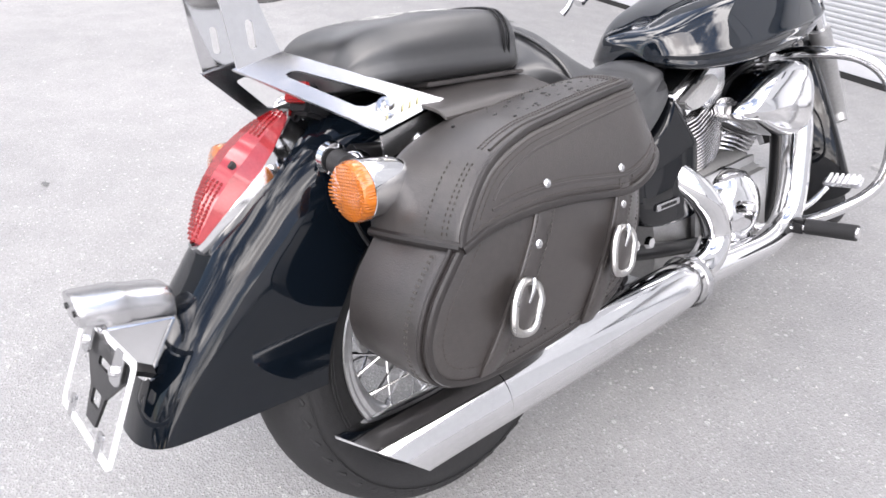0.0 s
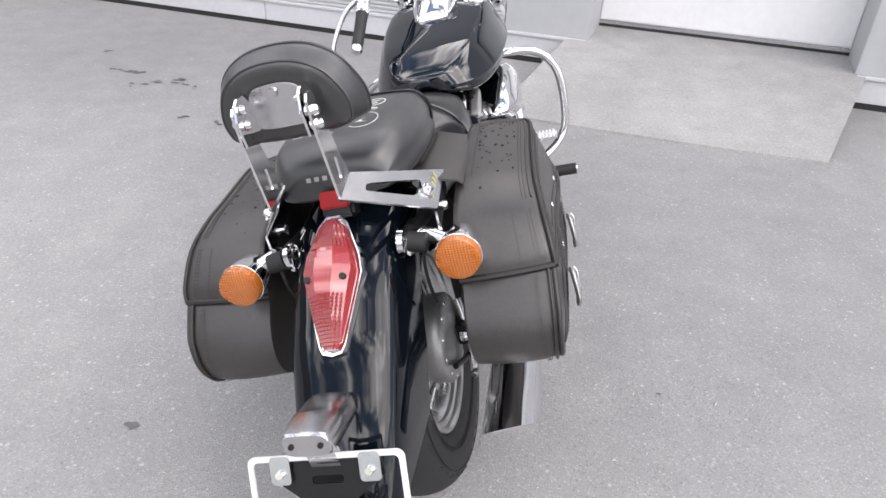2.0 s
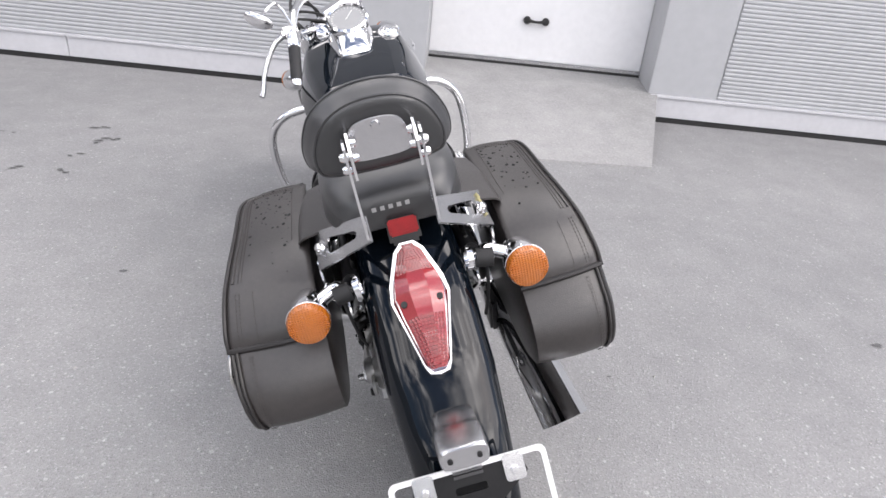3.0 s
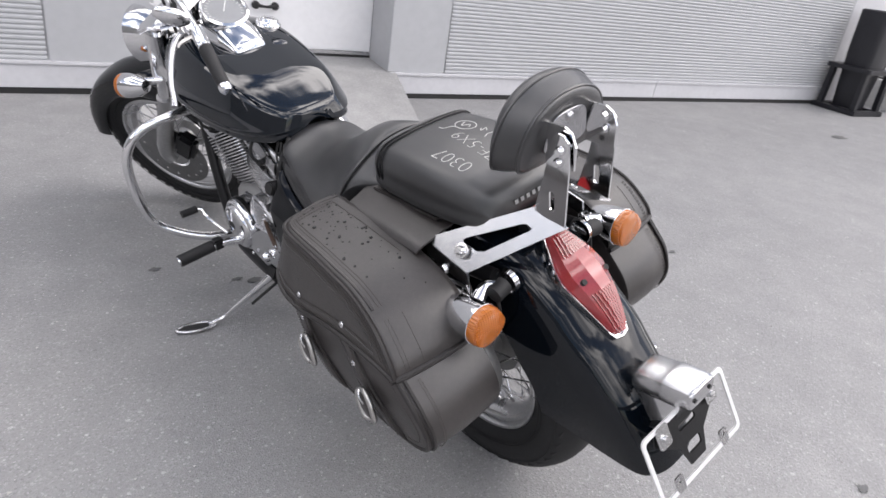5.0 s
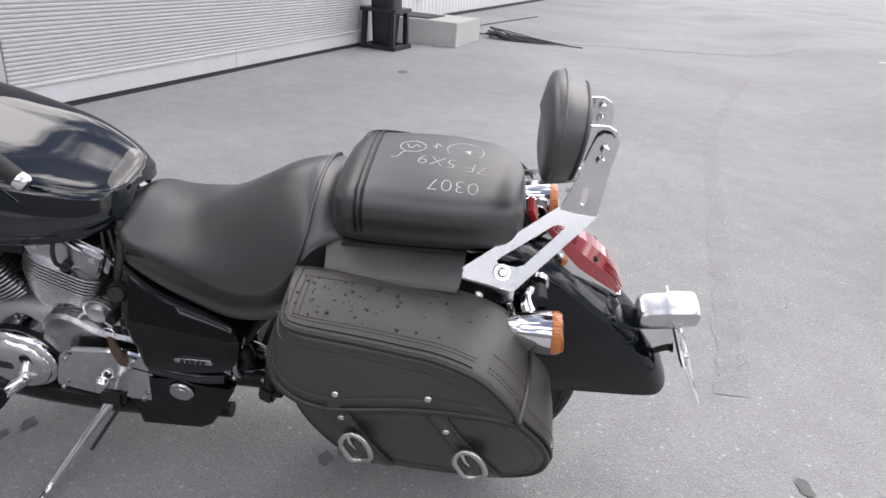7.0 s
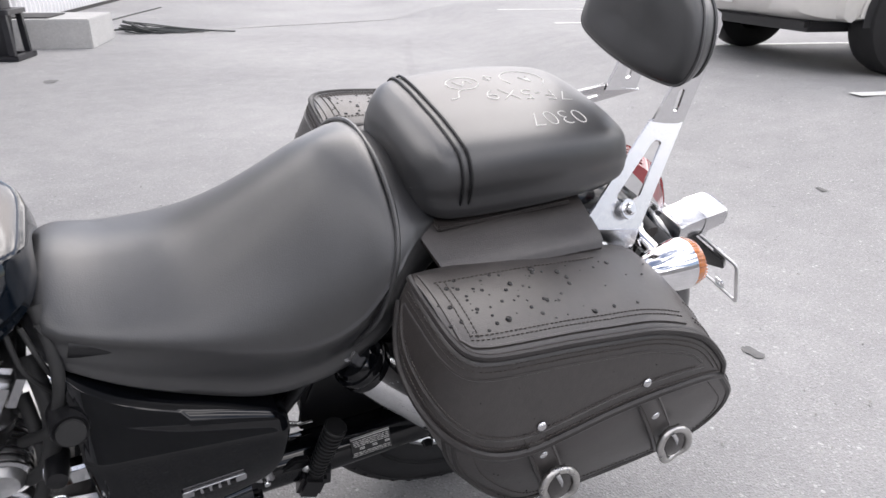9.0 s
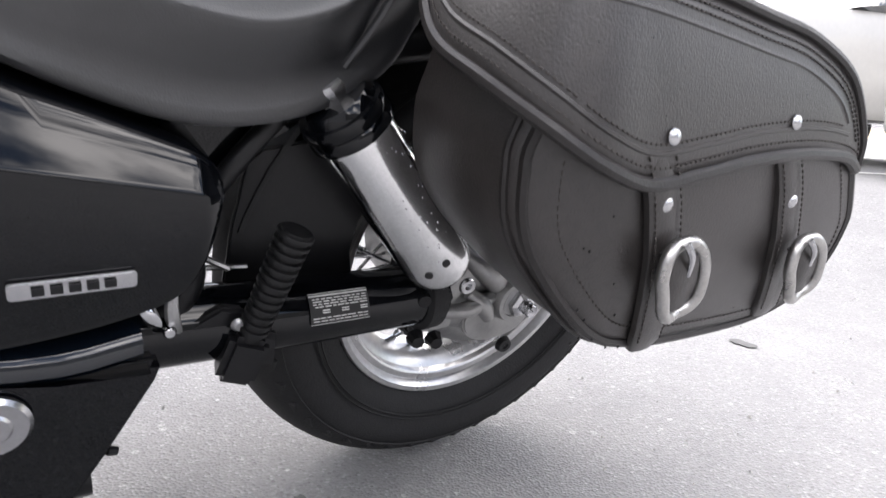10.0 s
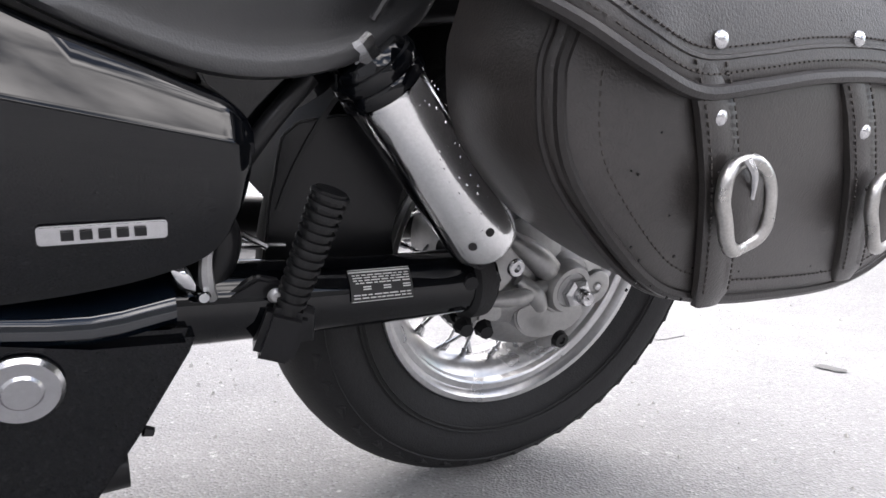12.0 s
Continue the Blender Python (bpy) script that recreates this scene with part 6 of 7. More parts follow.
def inset_path(poly, d, sub=5):
    pts = [Vector(p) for p in spline(poly, sub, True)]
    n = len(pts)
    out = []
    for i in range(n):
        t = (pts[(i + 1) % n] - pts[i - 1]).normalized()
        nrm = Vector((-t.y, t.x))
        c = Vector((0.05, 0.60))
        if nrm.dot(c - pts[i]) < 0:
            nrm = -nrm
        out.append(pts[i] + nrm * d)
    return [(p.x, p.y) for p in out]


def flap_row(d, low, start, end, lift=0.0011):
    """A line on the hanging side, d below the welt or d above the hem."""
    out = []
    for k in range(start, end):
        size = np.linalg.norm(FLAP[k][3:] - FLAP[k][:3])
        if size < 2.1 * d:
            continue
        v = 1 - d / size if low else d / size
        p, n = flap_at(k, v)
        out.append(tuple(p + n * lift))
    return out


def saddlebag(s):
    """Built on the right side (x > 0); s = -1 mirrors it to the left."""
    flip = Matrix.Diagonal((s, 1, 1, 1)) @ Matrix.Translation((0.178 if s < 0 else 0.184, 0.006 if s < 0 else -0.012, -0.004 if s < 0 else -0.012)) @ Matrix.Diagonal((0.97 if s < 0 else 0.865, 1, 1, 1)) @ Matrix.Translation((-0.178, 0, 0))

    def add(name, b, mat, parent, label="", smooth=0.7):
        b.transform(flip)
        bmesh.ops.recalc_face_normals(b, faces=b.faces)
        return part(name, b, mat, parent, label, smooth)

    def sew(path, normal, parent, step=0.0055):
        if len(path) > 1:
            add("stitching", stitches(path, normal, step, (0.0033, 0.0011, 0.0010)), M_THREAD, parent, smooth=0)["kind"] = "stuff"
    bag = add("saddlebag", bag_body(BAG, 0.178), M_LEATHER, None)
    tagged(bag, "brown-black leather saddlebag with a buckled flap, beaded with rain", "saddlebag", "saddlebags on the motorcycle")
    n_f, n_t = len(FLAP), len(TOP)
    side = loft([[tuple(flap_at(k, v)[0]) for v in np.linspace(0, 1, 9)] for k in range(n_f)], closed=False, cap=False)
    top = loft([[tuple(top_at(k, u)[0]) for u in np.linspace(0, 1, 15)] for k in range(n_t)], closed=False, cap=False)
    lid = add("flap", merge(side, top), M_LEATHER, bag, "leather flap with piped, stitched edge")
    thick = lid.modifiers.new("thickness", "SOLIDIFY")
    thick.thickness, thick.offset = 0.0014, 0.0
    add("piping", tube([tuple(p[:3] + np.array((0.001, 0, 0.001))) for p in FLAP], 0.0046, 8, 1), M_LEATHER_EDGE, lid)
    add("piping", tube([tuple(p[3:]) for p in FLAP], 0.0056, 8, 1), M_LEATHER_EDGE, lid)
    rear = [tuple(top_at(0, u)[0]) for u in np.linspace(0, 1, 12)]
    add("piping", tube(rear, 0.0062, 8, 1), M_LEATHER_EDGE, lid)
    # ridges and double seams beside the welt and the hem
    turn = 46
    for low, d in ((False, 0.026), (True, 0.022)):
        add("ridge", tube(flap_row(d, low, 2, n_f - 3, 0.0), 0.0023, 6, 1), M_LEATHER, lid)
    for low, rows in ((False, (0.0105, 0.0165)), (True, (0.0115, 0.0280))):
        for d in rows:
            sew(flap_row(d, low, 1, turn), (1, 0, 0.3), lid)
            sew(flap_row(d, low, turn, n_f - 3), (0.3, 1, 0.2), lid)
    # top: a ridge and seams that follow the border
    for u, step in ((0.085, 0), (0.15, 0.006), (0.19, 0.006), (0.80, 0.006)):
        path = [tuple(top_at(k, u)[0] + top_at(k, u)[1] * 0.001) for k in range(14 if u < 0.5 else 20, n_t - 9)]
        if step:
            sew(path, (0, 0, 1), lid, step)
        else:
            end = [tuple(top_at(n_t - 7, q)[0]) for q in np.linspace(0.13, 0.95, 12)]
            add("ridge", tube(path + end, 0.0026, 6, 1), M_LEATHER, lid)
    for k in (n_t - 11, n_t - 13):
        sew([tuple(top_at(k, q)[0] + top_at(k, q)[1] * 0.001) for q in np.linspace(0.19, 0.80, 14)], (0, 0, 1), lid, 0.006)
    for u in (0.13, 0.17, 0.33):
        sew([tuple(top_at(k, u)[0] + top_at(k, u)[1] * 0.001) for k in range(1, 13)], (0, -1, 0.5), lid, 0.0075)
    # body: piped seam round the outer face, seams inside and behind it
    seam = inset_path(BAG, 0.003)
    seam = [p for p in seam if p[1] < 0.615]
    gap = max(range(len(seam)), key=lambda i: math.dist(seam[i], seam[i - 1]))
    seam = seam[gap:] + seam[:gap]
    add("piping", tube([(bag_out(z, y) - 0.003, bag_y(y, 0.36), z) for y, z in seam], 0.0056, 8, 1), M_LEATHER_EDGE, bag)
    lip = [p for p in inset_path(BAG, -0.0020) if p[1] < 0.64]
    gap = max(range(len(lip)), key=lambda i: math.dist(lip[i], lip[i - 1]))
    add("piping", tube([(bag_out(z, y) - 0.0125, bag_y(y, 0.34), z) for y, z in lip[gap:] + lip[:gap]], 0.0036, 8, 1), M_LEATHER_EDGE, bag)
    for d in (0.022,):
        inner = [p for p in inset_path(BAG, d) if p[1] < 0.590]
        gap = max(range(len(inner)), key=lambda i: math.dist(inner[i], inner[i - 1]))
        inner = inner[gap:] + inner[:gap]
        sew([(bag_out(z, y) + 0.0018, bag_y(y, 0.36), z) for y, z in inner], (1, 0, 0), bag, 0.0065)
    back = [p for p in inset_path(BAG, -0.0045) if p[0] < -0.05 and 0.40 < p[1] < 0.578]
    for x in (0.331, 0.326):
        sew([(x, y, z) for y, z in back], (0, -1, 0), bag, 0.0075)
    # straps, buckles and rivets
    for y0, y1 in ((0.156, 0.076), (-0.008, -0.118)):
        top_z, bot_z = 0.600, 0.410
        slope = (y1 - y0) / 0.190
        rows = []
        for t in np.linspace(0, 1, 13):
            z = top_z + (bot_z - top_z) * t
            y = y0 + slope * (top_z - z)
            x = bag_out(z, y) + 0.0085 + 0.004 * math.sin(math.pi * t)
            w = 0.0185 if t < 0.93 else 0.013
            if t > 0.9:
                x -= 0.05 * (t - 0.9)
            rows.append([(x - 0.006, y - w, z), (x - 0.0005, y - w, z), (x + 0.001, y - w + 0.002, z), (x + 0.002, y, z), (x + 0.001, y + w - 0.002, z), (x - 0.0005, y + w, z), (x - 0.006, y + w, z)])
        st = add("strap", finish(loft(rows)), M_LEATHER, bag, "leather strap")
        for dx in (-0.0145, 0.0145):
            sew([(r[3][0] + 0.0002, r[3][1] + dx, r[3][2]) for r in rows[:12]], (1, 0, 0), st, 0.006)
        front = y0 > 0.1
        yb, zb = (0.117, 0.509) if front else (-0.076, 0.492)
        xb = 0.394
        tilt = math.atan(slope)
        spin = Matrix.Translation((xb, yb, zb)) @ Matrix.Rotation(tilt * 0.8, 4, "X") @ Matrix.Rotation(math.radians(-6), 4, "Y")
        fr = []
        for k in range(20):
            ca, sa = math.cos(2 * math.pi * k / 20), math.sin(2 * math.pi * k / 20)
            wide = 0.0220 * (1.05 if sa > 0 else 0.97)
            fr.append(spin @ Vector((0.005 * abs(ca) - 0.002, wide * math.copysign(abs(ca) ** 0.75, ca), 0.0312 * math.copysign(abs(sa) ** (0.9 if sa > 0 else 0.6), sa))))
        bk = add("buckle", tube(fr, 0.0055, 10, 3, closed=True), M_BUCKLE, bag, "worn silver buckle")
        add("buckle_tongue", tube([spin @ Vector(p) for p in ((0.005, 0, 0.035), (0.0095, -0.001, 0.024), (0.006, -0.002, 0.006))], [0.0032, 0.0028, 0.0018], 8, 4), M_STEEL, bk)
        tip = []
        for z, o, w in ((0.030, -0.002, 0.0165), (0.014, 0.004, 0.0168), (-0.006, 0.003, 0.0168), (-0.020, 0.000, 0.0150), (-0.029, -0.002, 0.0080)):
            tip.append([spin @ Vector(p) for p in ((o, -w, z), (o + 0.0022, -w * 0.8, z), (o + 0.003, 0, z), (o + 0.0022, w * 0.8, z), (o, w, z), (o - 0.004, w, z), (o - 0.004, -w, z))])
        add("strap_tip", finish(loft(tip)), M_LEATHER, st)
        dome = [(0, 0.0032), (0.0035, 0.0029), (0.0056, 0.0015), (0.0064, 0)]
        zr = 0.566 if front else 0.557
        add("rivet", lathe(dome, aim((bag_out(zr, y0) + 0.0125, y0 + slope * (top_z - zr), zr), (1, 0, 0)), 18), M_STEEL, st)
        yr, zr = (0.148, 0.615) if front else (0.000, 0.624)
        spot = min((flap_at(k, v) for k in range(0, 48) for v in np.linspace(0, 1, 30)), key=lambda q: math.hypot(q[0][1] - yr, q[0][2] - zr))
        add("rivet", lathe(dome, aim(tuple(spot[0] + spot[1] * 0.0022), tuple(spot[1])), 14), M_STEEL, lid)
    # inner mounting yoke that passes under the pillion
    rows = []
    for x, z, a, b in ((0.085, 0.742, 0.215, -0.045), (0.120, 0.735, 0.21, -0.04), (0.155, 0.727, 0.205, -0.038), (0.186, 0.720, 0.20, -0.035), (0.198, 0.710, 0.195, -0.03)):
        rows.append([(x, y, z + h) for y, h in ((a, 0), ((a + b) / 2, 0.003), (b, -0.004), (b, -0.008), ((a + b) / 2, -0.002), (a, -0.005))])
    add("yoke", finish(loft([[tuple(p) for p in f.reshape(-1, 3)] for f in spline([np.array(r).ravel() for r in rows], 4)])), M_LEATHER, bag, "leather yoke under the pillion seat")
    # rain drops on the flap
    rr = random.Random(3 if s < 0 else 4)
    drops = []
    for k in range(80):
        p, n = top_at(min(n_t - 8, max(14, int(rr.gauss(32, 8)))), rr.uniform(0.22, 0.8))
        p = p + np.array((0, rr.uniform(-0.006, 0.006), 0))
        r = rr.uniform(0.0012, 0.0046) * rr.uniform(0.6, 1)
        drops.append(lathe([(r, -0.0012), (r * 0.92, r * 0.35), (r * 0.5, r * 0.6), (0, r * 0.65)], aim(tuple(p), tuple(n)), 8))
    for k in range(70):
        y, z = rr.uniform(-0.13, 0.2), rr.uniform(0.42, 0.575)
        r = rr.uniform(0.0006, 0.0015)
        drops.append(lathe([(r, -0.0004), (r * 0.9, r * 0.35), (0, r * 0.65)], aim((bag_out(z, y) + 0.0025, y, z), (1, 0, 0)), 6))
    for k in range(40):
        p, n = flap_at(rr.randrange(6, 46), rr.uniform(0.3, 0.75))
        r = rr.uniform(0.0006, 0.0015)
        drops.append(lathe([(r, -0.0004), (r * 0.9, r * 0.35), (0, r * 0.65)], aim(tuple(p), tuple(n)), 6))
    add("water", merge(*drops), M_DROP, lid, "beads of rain water")["kind"] = "stuff"
    return bag


bags = [saddlebag(-1), saddlebag(1)]
part("yoke_strap", box((0.26, 0.20, 0.006), Matrix.Translation((0, 0.09, 0.733)), 0.002), M_LEATHER, bike)

# the rear half sits a little nose-down about the axle
REAR_TURN = Matrix.Translation(AX) @ Matrix.Rotation(radians(-2.66), 4, "X") @ Matrix.Translation(-AX)
for ob in bike.children:
    ob.matrix_basis = REAR_TURN @ ob.matrix_basis
for ob in bags:
    ob.matrix_basis = bike.matrix_basis @ REAR_TURN

# ---- tank, console and gauges ----
def tank_ring(y, w, zt, zb, wl):
    """Flat-topped section with a broad flank down to a crease and a turned-under lower band."""
    h = zt - zb
    half = [(wl, zb), (w * 0.965, zb + 0.20 * h), (w, zb + 0.27 * h), (w * 0.985, zb + 0.33 * h), (w * 0.90, zb + 0.58 * h), (w * 0.79, zb + 0.84 * h), (w * 0.67, zb + 0.945 * h), (w * 0.36, zt - 0.005 * h)]
    return [(-x, y, z) for x, z in half] + [(0, y, zt)] + [(x, y, z) for x, z in half[::-1]] + [(0, y, zb + 0.02)]


tank = part("fuel_tank", skin([tank_ring(0.655, 0.052, 0.716, 0.676, 0.045), tank_ring(0.668, 0.094, 0.731, 0.664, 0.08), tank_ring(0.710, 0.134, 0.752, 0.652, 0.115), tank_ring(0.79, 0.172, 0.787, 0.650, 0.142), tank_ring(0.90, 0.196, 0.822, 0.660, 0.160),
                               tank_ring(1.00, 0.206, 0.852, 0.676, 0.168), tank_ring(1.10, 0.203, 0.876, 0.69, 0.160), tank_ring(1.20, 0.178, 0.880, 0.71, 0.135), tank_ring(1.28, 0.135, 0.86, 0.735, 0.10), tank_ring(1.33, 0.085, 0.83, 0.76, 0.06)], 5, 5), M_BLUE, bike, "gloss blue-black fuel tank reflecting the sky")
for s in (-1, 1):
    seam = [(s * w, y, z) for w, y, z in ((0.055, 0.672, 0.668), (0.105, 0.700, 0.662), (0.148, 0.80, 0.664), (0.170, 0.90, 0.672), (0.178, 1.00, 0.684), (0.168, 1.10, 0.698), (0.142, 1.20, 0.718), (0.10, 1.28, 0.74))]
    part("lower_lip", tube(seam, 0.008, 8, 5), M_PAINT, tank)
    part("tank_badge", skin([[(s * (0.199 - 0.4 * (y - 1.10) ** 2 - 0.1 * (z - 0.77)), y, z) for y, z in ((1.155, 0.815), (1.10, 0.805 + k), (1.125, 0.770))] + [(s * (0.209 - 0.4 * (1.12 - 1.10) ** 2 - 0.1 * 0.02), 1.125, 0.795)] for k in (0.0, 0.004)], 2, 1), M_CHROME, tank, "small silver wing-shaped badge")
con = part("tank_console", skin([[(-w, y, z), (-w * 0.9, y, z + h * 0.7), (0, y, z + h), (w * 0.9, y, z + h * 0.7), (w, y, z)] for y, w, z, h in ((0.940, 0.036, 0.828, 0.018), (0.95, 0.045, 0.830, 0.030), (0.98, 0.052, 0.838, 0.044), (1.02, 0.060, 0.846, 0.058), (1.09, 0.066, 0.855, 0.068), (1.17, 0.055, 0.862, 0.045), (1.22, 0.040, 0.862, 0.016))], 4, 4), M_CHROME, bike, "chrome instrument console on the tank")
sp_m = aim((0.003, 1.060, 0.922), (0, -0.56, 0.83))
part("speedometer", lathe([(0.045, -0.03), (0.064, -0.022), (0.068, 0.0), (0.068, 0.014), (0.062, 0.018), (0.058, 0.012)], sp_m, 40), M_CHROME, con, "round chrome-ringed speedometer")
part("gauge_face", lathe([(0, 0.010), (0.059, 0.010), (0.059, 0.004)], sp_m, 40), M_GAUGE, con, "grey gauge face under glass")
part("gauge_needle", box((0.003, 0.045, 0.001), sp_m @ pose(0.008, 0.012, 0.0125, 0, 0, -35)), M_WHITE, con)
part("gauge_ticks", merge(*[box((0.0016, 0.007, 0.0006), sp_m @ pose(0.05 * math.sin(a), 0.05 * math.cos(a), 0.0105, 0, 0, -math.degrees(a))) for a in np.linspace(-2.2, 2.2, 21)]), M_WHITE, con, smooth=0)
cap = part("filler_cap", lathe([(0.038, -0.01), (0.038, 0.004), (0.034, 0.010), (0.030, 0.010), (0.028, 0.018), (0.02, 0.021), (0, 0.022)], aim((0.126, 1.06, 0.858), (0.32, -0.15, 1)), 30), M_CHROME, bike, "chrome round fuel filler cap")

# tank, console and cap sit a little nose-down and to the right
TANK_TURN = Matrix.Translation((0.015, 0.66, 0.704)) @ Matrix.Rotation(radians(-4.4), 4, "X") @ Matrix.Translation((0, -0.66, -0.70))
for ob in (tank, con, cap):
    ob.matrix_basis = TANK_TURN @ ob.matrix_basis

# ---- engine ----
part("crankcase", skin([[(-w, y, z0), (-w, y, z1), (0, y, z1 + 0.02), (w, y, z1), (w, y, z0), (0, y, z0 - 0.01)] for y, w, z0, z1 in ((0.62, 0.08, 0.21, 0.35), (0.70, 0.10, 0.18, 0.375), (0.86, 0.11, 0.17, 0.40), (1.02, 0.105, 0.175, 0.39), (1.08, 0.085, 0.21, 0.34))], 4, 4), M_CAST, bike, "cast alloy engine crankcase")
gen = part("generator_cover", lathe([(0.0, 0.050), (0.050, 0.049), (0.066, 0.047), (0.071, 0.042), (0.073, 0.036), (0.079, 0.035), (0.084, 0.030), (0.086, 0.020), (0.086, -0.07)], aim((-0.135, 0.935, 0.318), (-1, 0, 0)), 48), M_CHROME, bike, "round chrome generator cover")
part("cover_badge", box((0.004, 0.032, 0.008), pose(-0.1855, 0.905, 0.300, 12, 0, 0), 0.002), M_STEEL, gen)
part("cover_mark", slab(rounded(0.040, 0.024, 0.010), 0.002, plane((-0.185, 0.955, 0.322), (0, 1, 0), (0, 0, 1)), bevel=0.0005), M_SEAL, gen)
part("cover_band", lathe([(0.086, 0.0), (0.0885, 0.0), (0.0885, 0.014), (0.086, 0.014)], aim((-0.139, 0.935, 0.318), (-1, 0, 0)), 48), M_BLACK, gen)
for k in range(6):
    a = 0.5 + k * math.pi / 3
    part("cover_bolt", lathe([(0, 0.007), (0.005, 0.007), (0.006, 0)], aim((-0.115, 0.935 + 0.094 * math.cos(a), 0.318 + 0.094 * math.sin(a)), (-1, 0, 0)), 6), M_STEEL, gen)
part("gear_cover", slab([tuple(p) for p in spline([(0.635, 0.242), (0.612, 0.385), (0.66, 0.412), (0.735, 0.425), (0.79, 0.458), (0.835, 0.455), (0.868, 0.405), (0.885, 0.33), (0.882, 0.258), (0.75, 0.236)], 4, True)], 0.046, plane((-0.150, 0, 0), (0, 1, 0), (0, 0, 1)), bevel=0.010), M_STEEL, bike, "polished gear-side engine cover")
plate_ = part("gear_cover_plate", slab([(0.640, 0.250), (0.616, 0.398), (0.665, 0.410), (0.790, 0.396), (0.824, 0.366), (0.860, 0.268), (0.75, 0.246)], 0.014, plane((-0.180, 0, 0), (0, 1, 0), (0, 0, 1)), bevel=0.005), M_CHROME, bike)
part("dome_nut", lathe([(0, 0.018), (0.010, 0.015), (0.016, 0.005), (0.016, 0)], aim((-0.187, 0.735, 0.312), (-1, 0, 0)), 20), M_CHROME, bike)
for y, z in ((0.655, 0.385), (0.80, 0.375), (0.655, 0.268), (0.835, 0.275)):
    part("plate_screw", lathe([(0, 0.004), (0.005, 0.004), (0.006, 0)], aim((-0.187, y, z), (-1, 0, 0)), 10), M_STEEL, plate_)
part("side_case_low", skin([[(-0.12, y, z), (-0.165, y, z), (-0.165, y, z - 0.05), (-0.12, y, z - 0.06)] for y, z in ((0.63, 0.235), (0.75, 0.22), (0.9, 0.225), (1.0, 0.24))], 3, 3), M_BLACK, bike)
part("black_intake_can", lathe([(0, 0.050), (0.014, 0.050), (0.016, 0.056), (0.022, 0.058), (0.024, 0.05), (0.024, -0.02), (0, -0.02)], aim((-0.118, 0.655, 0.548), (-1, -0.15, 0.35)) @ Matrix.Scale(0.85, 4), 26), M_BLACK, bike)
part("can_core", lathe([(0, 0.054), (0.015, 0.054), (0.015, 0.04)], aim((-0.118, 0.655, 0.548), (-1, -0.15, 0.35)), 20), M_SEAL, bike)
key = part("key_fob", slab([(-0.006, 0), (0.006, 0), (0.015, -0.05), (0.012, -0.095), (-0.004, -0.115), (-0.014, -0.09)], 0.005, plane((-0.190, 0.678, 0.462), (0, 1, 0), (-0.1, 0, 1)), bevel=0.001), M_BROWN, bike, "brown leather key fob hanging at the ignition lock")
part("key_ring", tube([(-0.186 + 0.002 * math.cos(a), 0.678 + 0.012 * math.sin(a), 0.472 + 0.012 * math.cos(a)) for a in np.linspace(0, 2 * math.pi, 9)[:-1]], 0.0012, 6, 3, closed=True), M_CHROME, key)
part("ignition_lock", lathe([(0, 0.02), (0.014, 0.018), (0.017, 0.0), (0.017, -0.04)], aim((-0.158, 0.675, 0.492), (-1, 0, 0.2)) @ Matrix.Scale(0.8, 4), 20), M_BLACK, bike)
part("lock_bracket", box((0.02, 0.07, 0.03), pose(-0.15, 0.655, 0.478, 0, 0, 0), 0.004), M_CHROME, bike)


